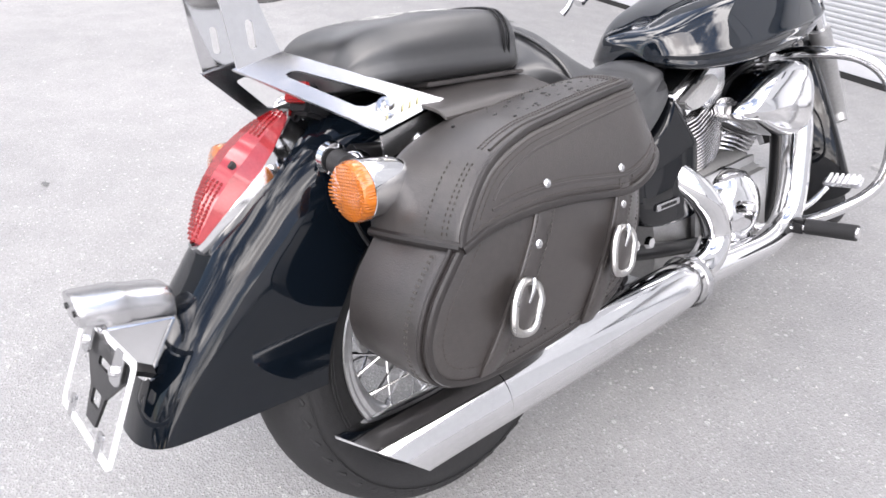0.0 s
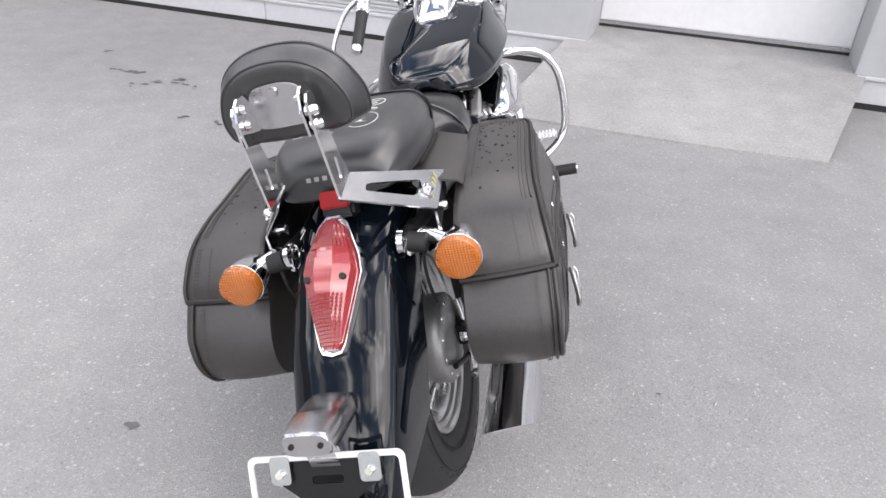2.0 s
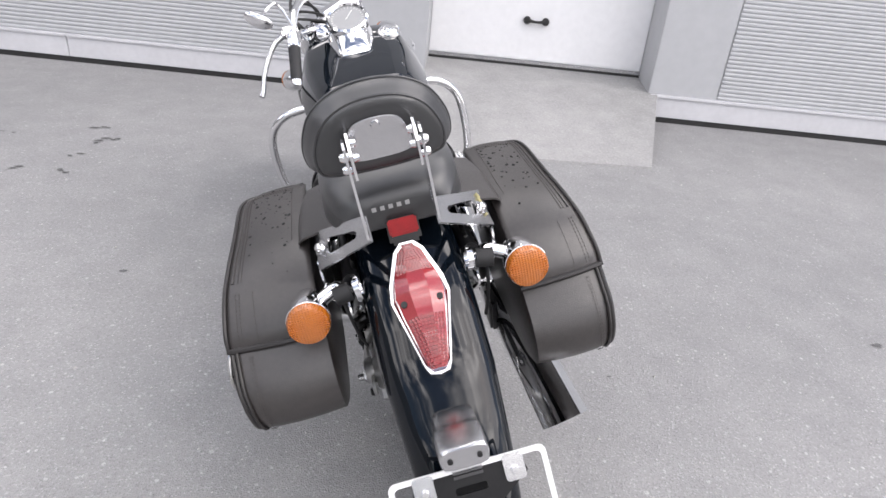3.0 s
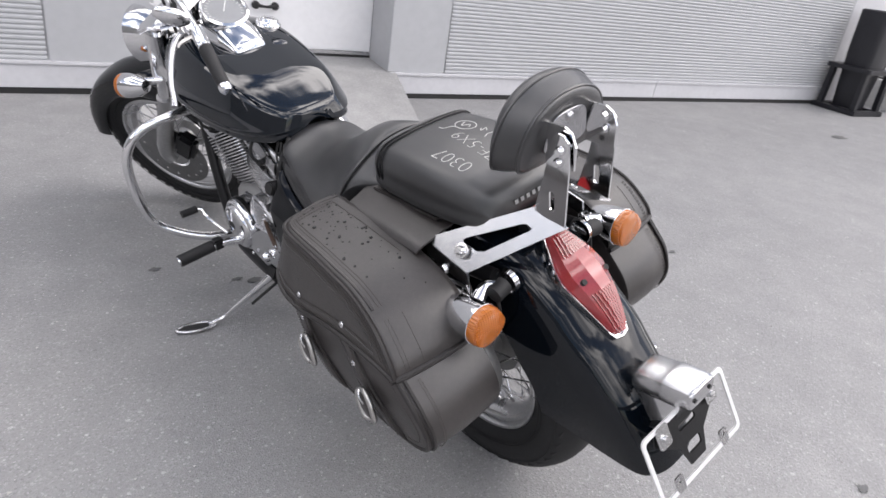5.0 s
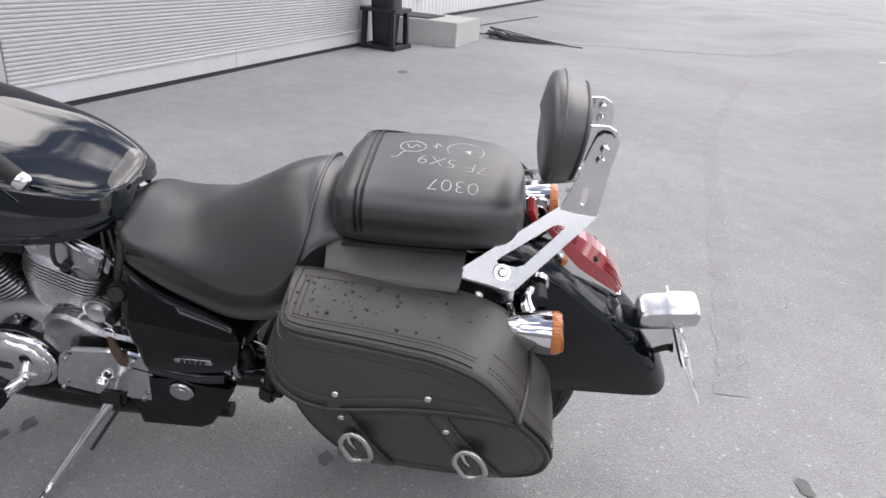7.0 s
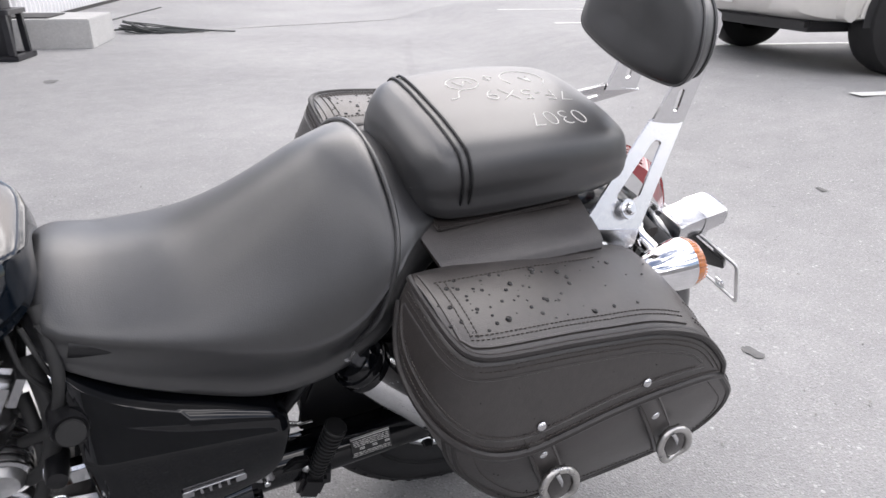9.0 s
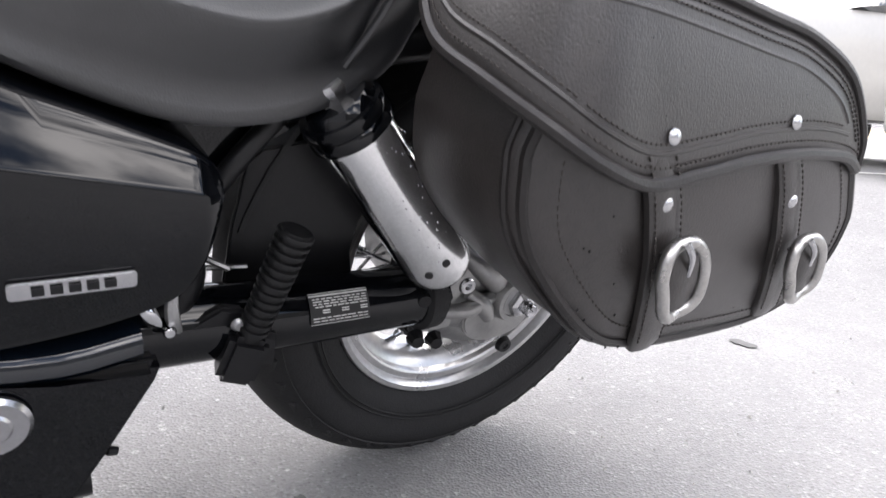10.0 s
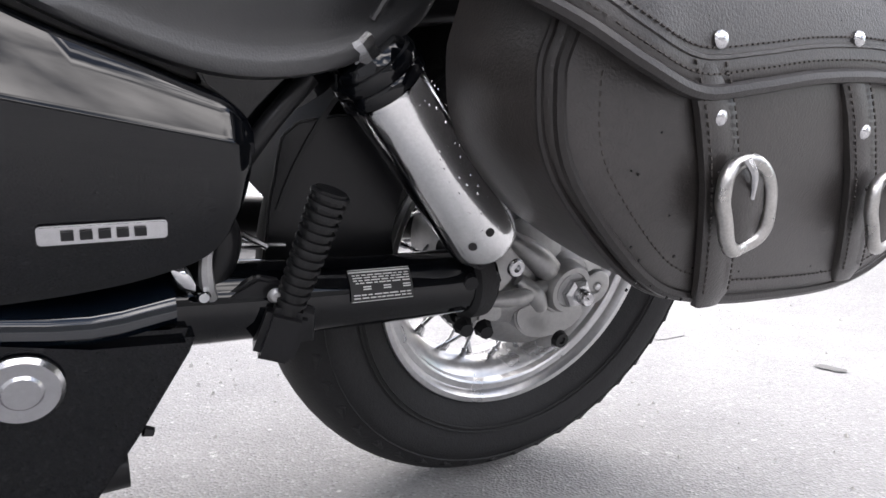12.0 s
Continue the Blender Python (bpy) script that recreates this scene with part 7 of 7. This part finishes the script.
def cylinder(name, base, way, label):
    way = Vector(way).normalized()
    m = Matrix(((1, 0, 0, base[0]), (0, way.z, way.y, base[1]), (0, -way.y, way.z, base[2]), (0, 0, 0, 1)))
    c = part(name, lathe([(0.0, 0.0), (0.058, 0), (0.060, 0.24), (0.0, 0.24)], m, 28), M_ALLOY, bike, label)
    fin = None
    for k in range(19):
        h = 0.040 + k * 0.0096
        g = 0.70 + 0.30 * min(1.0, k / 13.0) ** 0.7
        if fin is None:
            fin = part("fin", slab(rounded(0.250, 0.186, 0.055, 6), 0.0040, Matrix.Identity(4), bevel=0.0012), M_STEEL, c, smooth=0.5)
            fin.matrix_basis = m @ Matrix.Translation((0, 0, h)) @ Matrix.Diagonal((g, g, 1, 1))
        else:
            again(fin, c, m @ Matrix.Translation((0, 0, h)) @ Matrix.Diagonal((g, g, 1, 1)))
    part("cylinder_base", slab(rounded(0.15, 0.13, 0.03, 4), 0.022, m @ Matrix.Translation((0, 0, 0.062)), bevel=0.004), M_STEEL, c)
    for sx in (-1, 1):
        for sy in (-1, 1):
            part("base_nut", lathe([(0, 0.014), (0.008, 0.014), (0.010, 0.0)], m @ aim((sx * 0.064, sy * 0.052, 0.073), (0, 0, 1)), 6), M_CHROME, c)
    part("head_cover", box((0.226, 0.165, 0.078), m @ Matrix.Translation((0, 0, 0.257)), 0.016, 3), M_STEEL, c, "chrome cylinder head cover")
    for s in (-1, 1):
        part("head_trim", slab([tuple(p) for p in spline([(-0.030, 0.010), (0.078, 0.012), (0.080, -0.040), (0.045, -0.070), (0.0, -0.066), (-0.028, -0.040)], 3, True)], 0.016, m @ plane((s * 0.114, 0, 0.275), (0, 1, 0), (0, 0, 1)), bevel=0.004), M_STEEL, c)
        part("head_bolt", lathe([(0, 0.008), (0.008, 0.008), (0.009, 0)], m @ aim((s * 0.120, 0.052, 0.262), (s, 0, 0)), 6), M_CHROME, c)
        part("head_bolt", lathe([(0, 0.008), (0.008, 0.008), (0.009, 0)], m @ aim((s * 0.106, -0.052, 0.272), (s, 0, 0)), 6), M_CHROME, c)
    lead = part("plug_cap", tube([m @ Vector((-0.100, -0.005, 0.222)), m @ Vector((-0.126, -0.01, 0.236))], [0.011, 0.009], 10, 2), M_SEAL, c)
    part("plug_lead", tube([m @ Vector((-0.124, -0.01, 0.235)), m @ Vector((-0.138, 0.005, 0.26)), m @ Vector((-0.120, 0.02, 0.30)), m @ Vector((-0.05, 0.02, 0.325))], 0.0045, 8, 5), M_SEAL, lead)
    return c


cylinder("rear_cylinder", (0.0, 0.877, 0.37), (0, -0.42, 0.907), "finned alloy rear cylinder")
cylinder("front_cylinder", (0.0, 0.975, 0.37), (0, 0.42, 0.907), "finned alloy front cylinder")
# polished cover on the right of the rear cylinder
part("jug_cover", slab([tuple(p) for p in spline([(0.672, 0.590), (0.72, 0.612), (0.775, 0.632), (0.806, 0.616), (0.785, 0.588), (0.74, 0.572), (0.700, 0.570)], 4, True)], 0.020, plane((0.118, 0, 0), (0, 1, 0), (0, 0, 1)), bevel=0.006), M_CAST, bike, "polished cover beside the rear cylinder")
for y, z, r in ((0.70, 0.50, 0.010), (0.72, 0.44, 0.008), (0.68, 0.57, 0.007)):
    part("hose", tube([(-0.10, y + 0.03, z - 0.08), (-0.13, y - 0.01, z - 0.03), (-0.12, y - 0.03, z + 0.04), (-0.07, y - 0.02, z + 0.10)], r, 10, 6), M_SEAL, bike)
part("starter_body", lathe([(0, 0.10), (0.020, 0.10), (0.026, 0.092), (0.028, 0.0), (0, 0)], aim((-0.03, 0.74, 0.455), (-1, 0, 0)), 24), M_ALLOY, bike)
for k in range(7):
    part("cooling_rib", lathe([(0.028, 0), (0.034, 0.001), (0.034, 0.004), (0.028, 0.005)], aim((-0.05 - 0.011 * k, 0.74, 0.455), (-1, 0, 0)), 24), M_STEEL, bike)
part("intake_box", box((0.16, 0.14, 0.12), Matrix.Translation((0, 0.92, 0.60)), 0.02), M_BLACK, bike)
for k in range(3):
    part("wire", tube([(-0.09, 0.66 + 0.015 * k, 0.66), (-0.11, 0.64 + 0.02 * k, 0.61), (-0.10, 0.63 + 0.01 * k, 0.53), (-0.11, 0.66, 0.45)], 0.003, 6, 5), M_SEAL, bike)

# right-hand side: air cleaner, covers, pipes
AIR = [(0.790, 0.545), (0.865, 0.590), (0.975, 0.622), (1.060, 0.620), (1.112, 0.575), (1.120, 0.495), (1.088, 0.446), (0.990, 0.456), (0.870, 0.503)]
air = part("air_cleaner", skin([[(0.10 + d, 0.99 + (y - 0.99) * k, 0.54 + (z - 0.54) * k) for y, z in AIR] for d, k in ((0.0, 0.93), (0.055, 1.0), (0.090, 0.985), (0.115, 0.86), (0.130, 0.60), (0.136, 0.2))], 4, 4), M_CHROME, bike, "chrome teardrop air cleaner cover")
part("air_screw", lathe([(0, 0.006), (0.008, 0.005), (0.01, 0)], aim((0.210, 0.905, 0.560), (1, -0.3, 0.1)), 12), M_STEEL, air)
part("backing_plate", slab([tuple(p) for p in spline([(0.99 + (y - 0.99) * 1.03, 0.54 + (z - 0.54) * 1.03) for y, z in AIR], 4, True)], 0.016, plane((0.098, 0, 0), (0, 1, 0), (0, 0, 1)), bevel=0.004), M_BLACK, air)
part("clutch_cover", lathe([(0.0, 0.075), (0.03, 0.074), (0.07, 0.062), (0.095, 0.04), (0.102, 0.0)], aim((0.125, 0.84, 0.31), (1, 0, 0)), 40), M_CHROME, bike, "chrome right engine cover")
part("cover_housing", box((0.07, 0.3, 0.22), Matrix.Translation((0.13, 0.86, 0.30)), 0.03, 3), M_ALLOY, bike)
part("oil_cap", lathe([(0, 0.03), (0.012, 0.03), (0.016, 0.02), (0.016, 0)], aim((0.195, 0.80, 0.335), (1, 0, 0)), 12), M_CHROME, bike)
PX, MUF = 0.223, 0.036      # the muffler rises to the rear
muf = part("muffler", lathe([(0.028, 0.0), (0.044, 0.02), (0.048, 0.12), (0.051, 0.35), (0.051, 0.60)], aim((PX, 0.57, 0.262), (0, -1, MUF)), 36), M_CHROME, bike, "long chrome slash-cut muffler")
end0 = Vector((PX, -0.03, 0.262 + 0.60 * MUF))
rings = []
for k in range(7):
    t = k / 6
    ring = []
    for a in np.linspace(0, 2 * math.pi, 36, endpoint=False):
        # slash cut: the top reaches further back than the bottom
        reach = t * (0.196 + 0.052 * math.sin(a) - 0.012 * math.cos(a))
        ring.append((PX + 0.051 * math.cos(a), end0.y - reach, end0.z + MUF * reach + 0.051 * math.sin(a)))
    rings.append(ring)
inner = [[(PX + (p[0] - PX) * 0.93, p[1], end0.z + (p[2] - end0.z) * 0.93) for p in r] for r in rings[::-1]]
part("slash_end", finish(loft(rings + inner[:1], cap=False)), M_CHROME, muf)
# black bore: the dark reflection in the chrome end is put into its colour
part("sooty_bore", finish(loft([[(p[0], p[1], p[2]) for p in r] for r in inner], cap=False)), M_SEAL, muf)
part("baffle", lathe([(0, 0.0), (0.047, 0.0), (0.047, 0.004), (0, 0.004)], aim((PX, -0.06, end0.z), (0, 1, 0)), 30), M_SEAL, muf)
part("heat_shield_gap", lathe([(0.050, 0), (0.0535, 0.0), (0.0535, 0.016), (0.050, 0.016)], aim((PX, 0.53, 0.2635), (0, -1, MUF)), 36), M_STEEL, muf)
part("rear_header", tube([(0.06, 0.66, 0.56), (0.105, 0.595, 0.515), (0.160, 0.575, 0.470), (0.198, 0.605, 0.425), (0.206, 0.652, 0.365), (0.207, 0.662, 0.305), (0.207, 0.615, 0.268), (0.208, 0.52, 0.262)], [0.024, 0.026, 0.029, 0.031, 0.032, 0.033, 0.035, 0.036], 20, 6), M_CHROME, bike, "chrome rear exhaust header")
part("front_header", tube([(0.06, 1.04, 0.60), (0.13, 1.085, 0.58), (0.19, 1.075, 0.50), (0.20, 1.06, 0.38), (0.205, 1.02, 0.27), (0.207, 0.92, 0.222), (0.208, 0.74, 0.235), (0.208, 0.55, 0.258)], [0.025, 0.027, 0.032, 0.033, 0.033, 0.032, 0.032, 0.034], 20, 6), M_CHROME, bike, "chrome front exhaust header")
part("pipe_hanger", box((0.02, 0.05, 0.12), pose(0.17, 0.14, 0.33, 20, 0, 0), 0.006), M_BLACK, bike)
for k in range(2):
    part("hanger_bolt", lathe([(0, 0.01), (0.011, 0.01), (0.013, 0)], aim((0.165, 0.43 + 0.05 * k, 0.36 - 0.01 * k), (1, 0, 0)), 6), M_CHROME, bike)
part("rear_master_cylinder", tube([(0.15, 0.52, 0.47), (0.155, 0.50, 0.40)], 0.018, 14, 2), M_BLACK, bike)

# ---- controls: pegs, pedals, stand ----
for s in (-1, 1):
    y = 0.945 if s < 0 else 0.98
    z = 0.288 if s < 0 else 0.245
    pg = part("rider_peg", tube([(s * 0.265, y, z), (s * 0.32, y, z), (s * 0.372, y, z)], 0.0185, 18, 3), M_GRIP, bike, "black rubber rider footpeg")
    part("peg_end", lathe([(0, 0.004), (0.012, 0.004), (0.013, 0)], aim((s * 0.372, y, z), (s, 0, 0)), 16), M_CHROME, pg)
    part("peg_mount", tube([(s * 0.14, y - 0.03, z - 0.02), (s * 0.21, y - 0.01, z - 0.006), (s * 0.268, y, z)], [0.016, 0.013, 0.011], 12, 4), M_CHROME, pg)
    part("peg_hinge", box((0.035, 0.032, 0.034), Matrix.Translation((s * 0.248, y, z)), 0.006), M_BLACK, pg)
shift = part("shift_lever", tube([(-0.19, 1.0, 0.27), (-0.21, 1.08, 0.30), (-0.215, 1.115, 0.325), (-0.26, 1.12, 0.328)], 0.006, 8, 5), M_CHROME, bike, "chrome gear lever with a rubber toe piece")
part("toe_rubber", tube([(-0.225, 1.12, 0.327), (-0.275, 1.12, 0.329)], 0.012, 12, 2), M_GRIP, shift)
pedal = part("brake_pedal", tube([(0.20, 0.98, 0.25), (0.23, 1.06, 0.268), (0.247, 1.13, 0.298)], 0.007, 10, 5), M_CHROME, bike, "brake pedal with a pale ribbed pad")
part("pedal_pad", box((0.085, 0.04, 0.012), pose(0.277, 1.150, 0.312, 25, 0, 0), 0.005), M_STEEL, pedal)
ribs = part("pad_rib", merge(*[box((0.006, 0.036, 0.004), pose(0.246 + 0.0125 * k, 1.149, 0.3195, 25, 0, 0), 0.001) for k in range(6)]), M_WHITE, pedal)
def on_ground(x, y, z):
    """Place over the level ground, in the leaning bike's own axes."""
    c_, s_ = math.cos(radians(LEAN)), math.sin(radians(LEAN))
    return Vector((x * c_ + (z - 0.003) * s_, y, (z - 0.003) * c_ - x * s_))


stand = part("side_stand", tube([(-0.150, 0.718, 0.270), (-0.185, 0.742, 0.236), (-0.222, 0.768, 0.203), (-0.290, 0.814, 0.142), on_ground(-0.344, 0.840, 0.016), on_ground(-0.375, 0.845, 0.004), on_ground(-0.395, 0.848, 0.000)], [0.014, 0.013, 0.0095, 0.0078, 0.0075, 0.007, 0.007], 14, 5), M_CHROME, bike, "chrome side stand, extended to the ground")
part("stand_pivot", box((0.050, 0.060, 0.048), pose(-0.170, 0.732, 0.246, 0, 30, 0), 0.010), M_BLACK, stand)


def foot_loop(k, z):
    return [on_ground(-0.432 + k * 0.056 * math.cos(a), 0.852 + k * 0.021 * math.sin(a) - k * 0.006 * math.cos(a), z) for a in np.linspace(0, 2 * math.pi, 20, endpoint=False)]


part("stand_foot", tube(foot_loop(1.0, -0.0022), 0.0055, 10, 2, closed=True), M_STEEL, stand, "looped steel stand foot")
part("foot_plate", finish(loft([foot_loop(0.93, -0.006), foot_loop(0.93, -0.002)])), M_SEAL, stand)
part("stand_spring", tube([(-0.185 - 0.075 * t + 0.0045 * math.cos(2 * math.pi * 9 * t), 0.726 + 0.044 * t, 0.218 - 0.062 * t + 0.0045 * math.sin(2 * math.pi * 9 * t)) for t in np.linspace(0, 1, 73)], 0.0014, 5, 1), M_SEAL, stand)
part("spring_core", tube([(-0.185, 0.726, 0.218), (-0.26, 0.770, 0.156)], 0.004, 8, 2), M_SEAL, stand)

# ---- engine guard ----
guard_pts = [(0.057, 1.18, 0.62), (0.18, 1.175, 0.623), (0.285, 1.19, 0.603), (0.344, 1.205, 0.54), (0.359, 1.21, 0.435), (0.347, 1.2, 0.315), (0.294, 1.17, 0.252), (0.19, 1.12, 0.204), (0.057, 1.1, 0.197)]
part("engine_guard", merge(tube(guard_pts, 0.0145, 16, 6), tube([(-x, y, z) for x, y, z in guard_pts], 0.0145, 16, 6)), M_CHROME, bike, "chrome tubular engine guard")

# ---- front end, steered to the left ----
HEAD = Vector((0, 1.265, 0.845))
RAKE = Vector((0, 0.53, -0.848)).normalized()
TURN = Matrix.Translation(HEAD) @ Matrix.Rotation(radians(30), 4, -RAKE) @ Matrix.Translation(-HEAD)
FAX = Vector((0, 1.665, 0.325))
front = wheel("front_wheel", FAX, 0.322, 0.12, 0.217, TURN, label="black front tyre on a chrome spoked wheel")


def steered(name, b, mat, parent=bike, label="", smooth=0.7):
    b.transform(TURN)
    return part(name, b, mat, parent, label, smooth)


for s in (-1, 1):
    topf = HEAD + Vector((s * 0.105, 0.04, 0.06))
    lowf = Vector((s * 0.105, FAX.y - 0.03, FAX.z + 0.0))
    mid_ = topf.lerp(lowf, 0.48)
    leg = steered("fork_leg", tube([mid_, topf.lerp(lowf, 0.55), lowf + Vector((0, 0.0, 0.06)), lowf], [0.029, 0.029, 0.028, 0.024], 18, 4), M_ALLOY, bike, "front fork leg")
    steered("fork_tube", tube([topf, mid_], 0.022, 16, 2), M_CHROME, leg)
    steered("fork_cover", tube([topf + RAKE * 0.03, topf.lerp(lowf, 0.33)], 0.031, 18, 2), M_CHROME, leg)
steered("triple_clamp", skin([[(-0.13, y, z), (0.13, y, z), (0.12, y, z - 0.03), (-0.12, y, z - 0.03)] for y, z in ((1.24, 0.925), (1.28, 0.93), (1.335, 0.915))], 3, 3), M_CHROME)
steered("lower_clamp", box((0.26, 0.08, 0.035), pose(0, 1.345, 0.72, -32, 0, 0), 0.012), M_BLACK)
rings = []
for a in np.linspace(radians(-28), radians(205 - 40), 26):
    prof = [tuple(p) for p in spline([(-0.078, 0.275), (-0.082, 0.31), (-0.072, 0.34), (-0.04, 0.354), (0, 0.357), (0.04, 0.354), (0.072, 0.34), (0.082, 0.31), (0.078, 0.275)], 3)]
    ins = [(x * 0.95, r - 0.004) for x, r in prof[::-1]]
    rings.append([(x, FAX.y - r * math.cos(a), FAX.z + r * math.sin(a)) for x, r in prof + ins])
steered("front_fender", finish(loft(rings)), M_PAINT, bike, "gloss black front fender")
steered("front_brake_disc", slab(disc(0.148, 40), 0.005, aim((-0.075, FAX.y, FAX.z), X_AX), holes=[disc(0.07, 24)] + [disc(0.006, 8, 0.12 * math.cos(a), 0.12 * math.sin(a)) for a in np.linspace(0, 2 * math.pi, 16, endpoint=False)]), M_DISC, bike, "drilled front brake disc", smooth=0)
steered("front_caliper", box((0.05, 0.12, 0.075), pose(-0.085, FAX.y - 0.12, FAX.z + 0.06, -50, 0, 0), 0.014), M_BLACK)
steered("headlight", lathe([(0.0, -0.115), (0.045, -0.105), (0.075, -0.06), (0.092, 0.0), (0.096, 0.03), (0.09, 0.036), (0.0, 0.04)], aim((0, 1.47, 0.80), (0, 1, 0)), 36), M_CHROME, bike, "round chrome headlight")
for s in (-1, 1):
    c = TURN.inverted() @ Vector((-0.228, 1.371, 0.681)) if s < 0 else Vector((0.215, 1.415, 0.70))
    sg = steered("front_turn_signal", lathe([(0.0, -0.085), (0.018, -0.078), (0.033, -0.045), (0.0385, -0.01), (0.0385, 0.004), (0, 0.004)], aim(c, (0, 1, 0)), 28), M_CHROME, bike, "chrome bullet front turn signal with an amber lens")
    steered("signal_lens", lathe([(0.038, 0.0), (0.038, 0.018), (0.027, 0.03), (0, 0.034)], aim(c, (0, 1, 0)), 28), M_AMBER, sg)
    steered("stem", tube([c + Vector((-s * 0.02, -0.02, 0)), Vector((s * 0.13, 1.39, 0.715))], 0.012, 12, 2), M_CHROME, sg)

# handlebar and its controls, as they stand with the steering turned
bar = part("handlebar", tube([(-0.170, 0.748, 0.824), (-0.163, 0.79, 0.858), (-0.155, 0.842, 0.900), (-0.135, 0.97, 0.968), (-0.090, 1.11, 0.988), (-0.02, 1.21, 0.97), (0.03, 1.26, 0.96), (0.11, 1.31, 1.0), (0.23, 1.40, 1.04), (0.34, 1.39, 1.01), (0.43, 1.33, 0.975)], 0.0125, 14, 6), M_CHROME, bike, "chrome pulled-back handlebar")
for a, b in (((-0.170, 0.738, 0.817), (-0.155, 0.836, 0.894)), ((0.44, 1.325, 0.97), (0.33, 1.395, 1.013))):
    a, b = Vector(a), Vector(b)
    g = part("grip", tube([a + (b - a) * 0.06, a.lerp(b, 0.5), b], [0.0165, 0.0165, 0.0175], 18, 3), M_GRIP, bar, "black rubber handlebar grip")
    part("grip_end", lathe([(0, 0.018), (0.012, 0.018), (0.0165, 0.012), (0.0165, 0)], aim(a + (b - a) * 0.07, a - b), 20), M_CHROME, g)
    part("switch_housing", skin([[tuple(b + (b - a).normalized() * t + Vector((dx, dy * 0.4, dz)) * k) for dx, dy, dz in ((0.02, 0.02, 0.0), (0, 0, 0.024), (-0.02, -0.02, 0), (0, 0, -0.024))] for t, k in ((0.0, 0.8), (0.01, 1.0), (0.04, 1.0), (0.05, 0.8))], 4, 3), M_CHROME, bar)
part("clutch_lever", tube([(-0.172, 0.905, 0.926), (-0.205, 0.888, 0.912), (-0.235, 0.866, 0.880), (-0.262, 0.838, 0.835), (-0.274, 0.818, 0.802), (-0.283, 0.806, 0.788)], [0.009, 0.008, 0.0075, 0.007, 0.0075, 0.009], 10, 5), M_STEEL, bar, "silver clutch lever")
part("lever_perch", box((0.05, 0.035, 0.03), pose(-0.160, 0.90, 0.930, -25, 0, 20), 0.008), M_STEEL, bar)
for s, base, tip in ((-1, (-0.145, 0.90, 0.945), (-0.225, 0.800, 0.995)), (1, (0.32, 1.40, 1.02), (0.42, 1.36, 1.16))):
    base, tip = Vector(base), Vector(tip)
    part("mirror_stem", tube([base, base.lerp(tip, 0.35) + Vector((0, 0.04, 0.05)), base.lerp(tip, 0.8) + Vector((0, 0.03, 0.02)), tip], 0.005, 8, 5), M_CHROME, bar)
    mm = plane(tip, (0.8, -0.3 * -s, -0.45), (-0.35 * -s, 0.75, -0.5)) if s < 0 else aim(tip, (0.25, -0.9, 0.3))
    shell = [[mm @ (Vector((0.062 * k * math.cos(a), 0.038 * k * math.sin(a), d)) * (0.7 if s < 0 else 1.0)) for a in np.linspace(0, 2 * math.pi, 24, endpoint=False)] for k, d in ((0.25, -0.024), (0.7, -0.018), (0.97, -0.006), (1.0, 0.004), (0.95, 0.006), (0.3, 0.006))]
    part("mirror", finish(loft(shell)), M_CHROME, bar, "oval chrome mirror")
for k in range(4):
    part("cable", tube([(-0.15 + 0.01 * k, 0.92, 0.93), (-0.135, 1.03, 1.00 - 0.02 * k), (-0.10 + 0.02 * k, 1.2, 0.97 - 0.03 * k), (-0.05, 1.32, 0.84), (-0.03, 1.3, 0.7)], 0.0045, 7, 6), M_SEAL, bike)

# keep to thing, part and sub-part
for ob in list(bike.children_recursive):
    while ob.parent != bike and ob.parent.parent != bike:
        up = ob.parent
        ob.matrix_basis = up.matrix_basis @ ob.matrix_basis
        ob.parent = up.parent
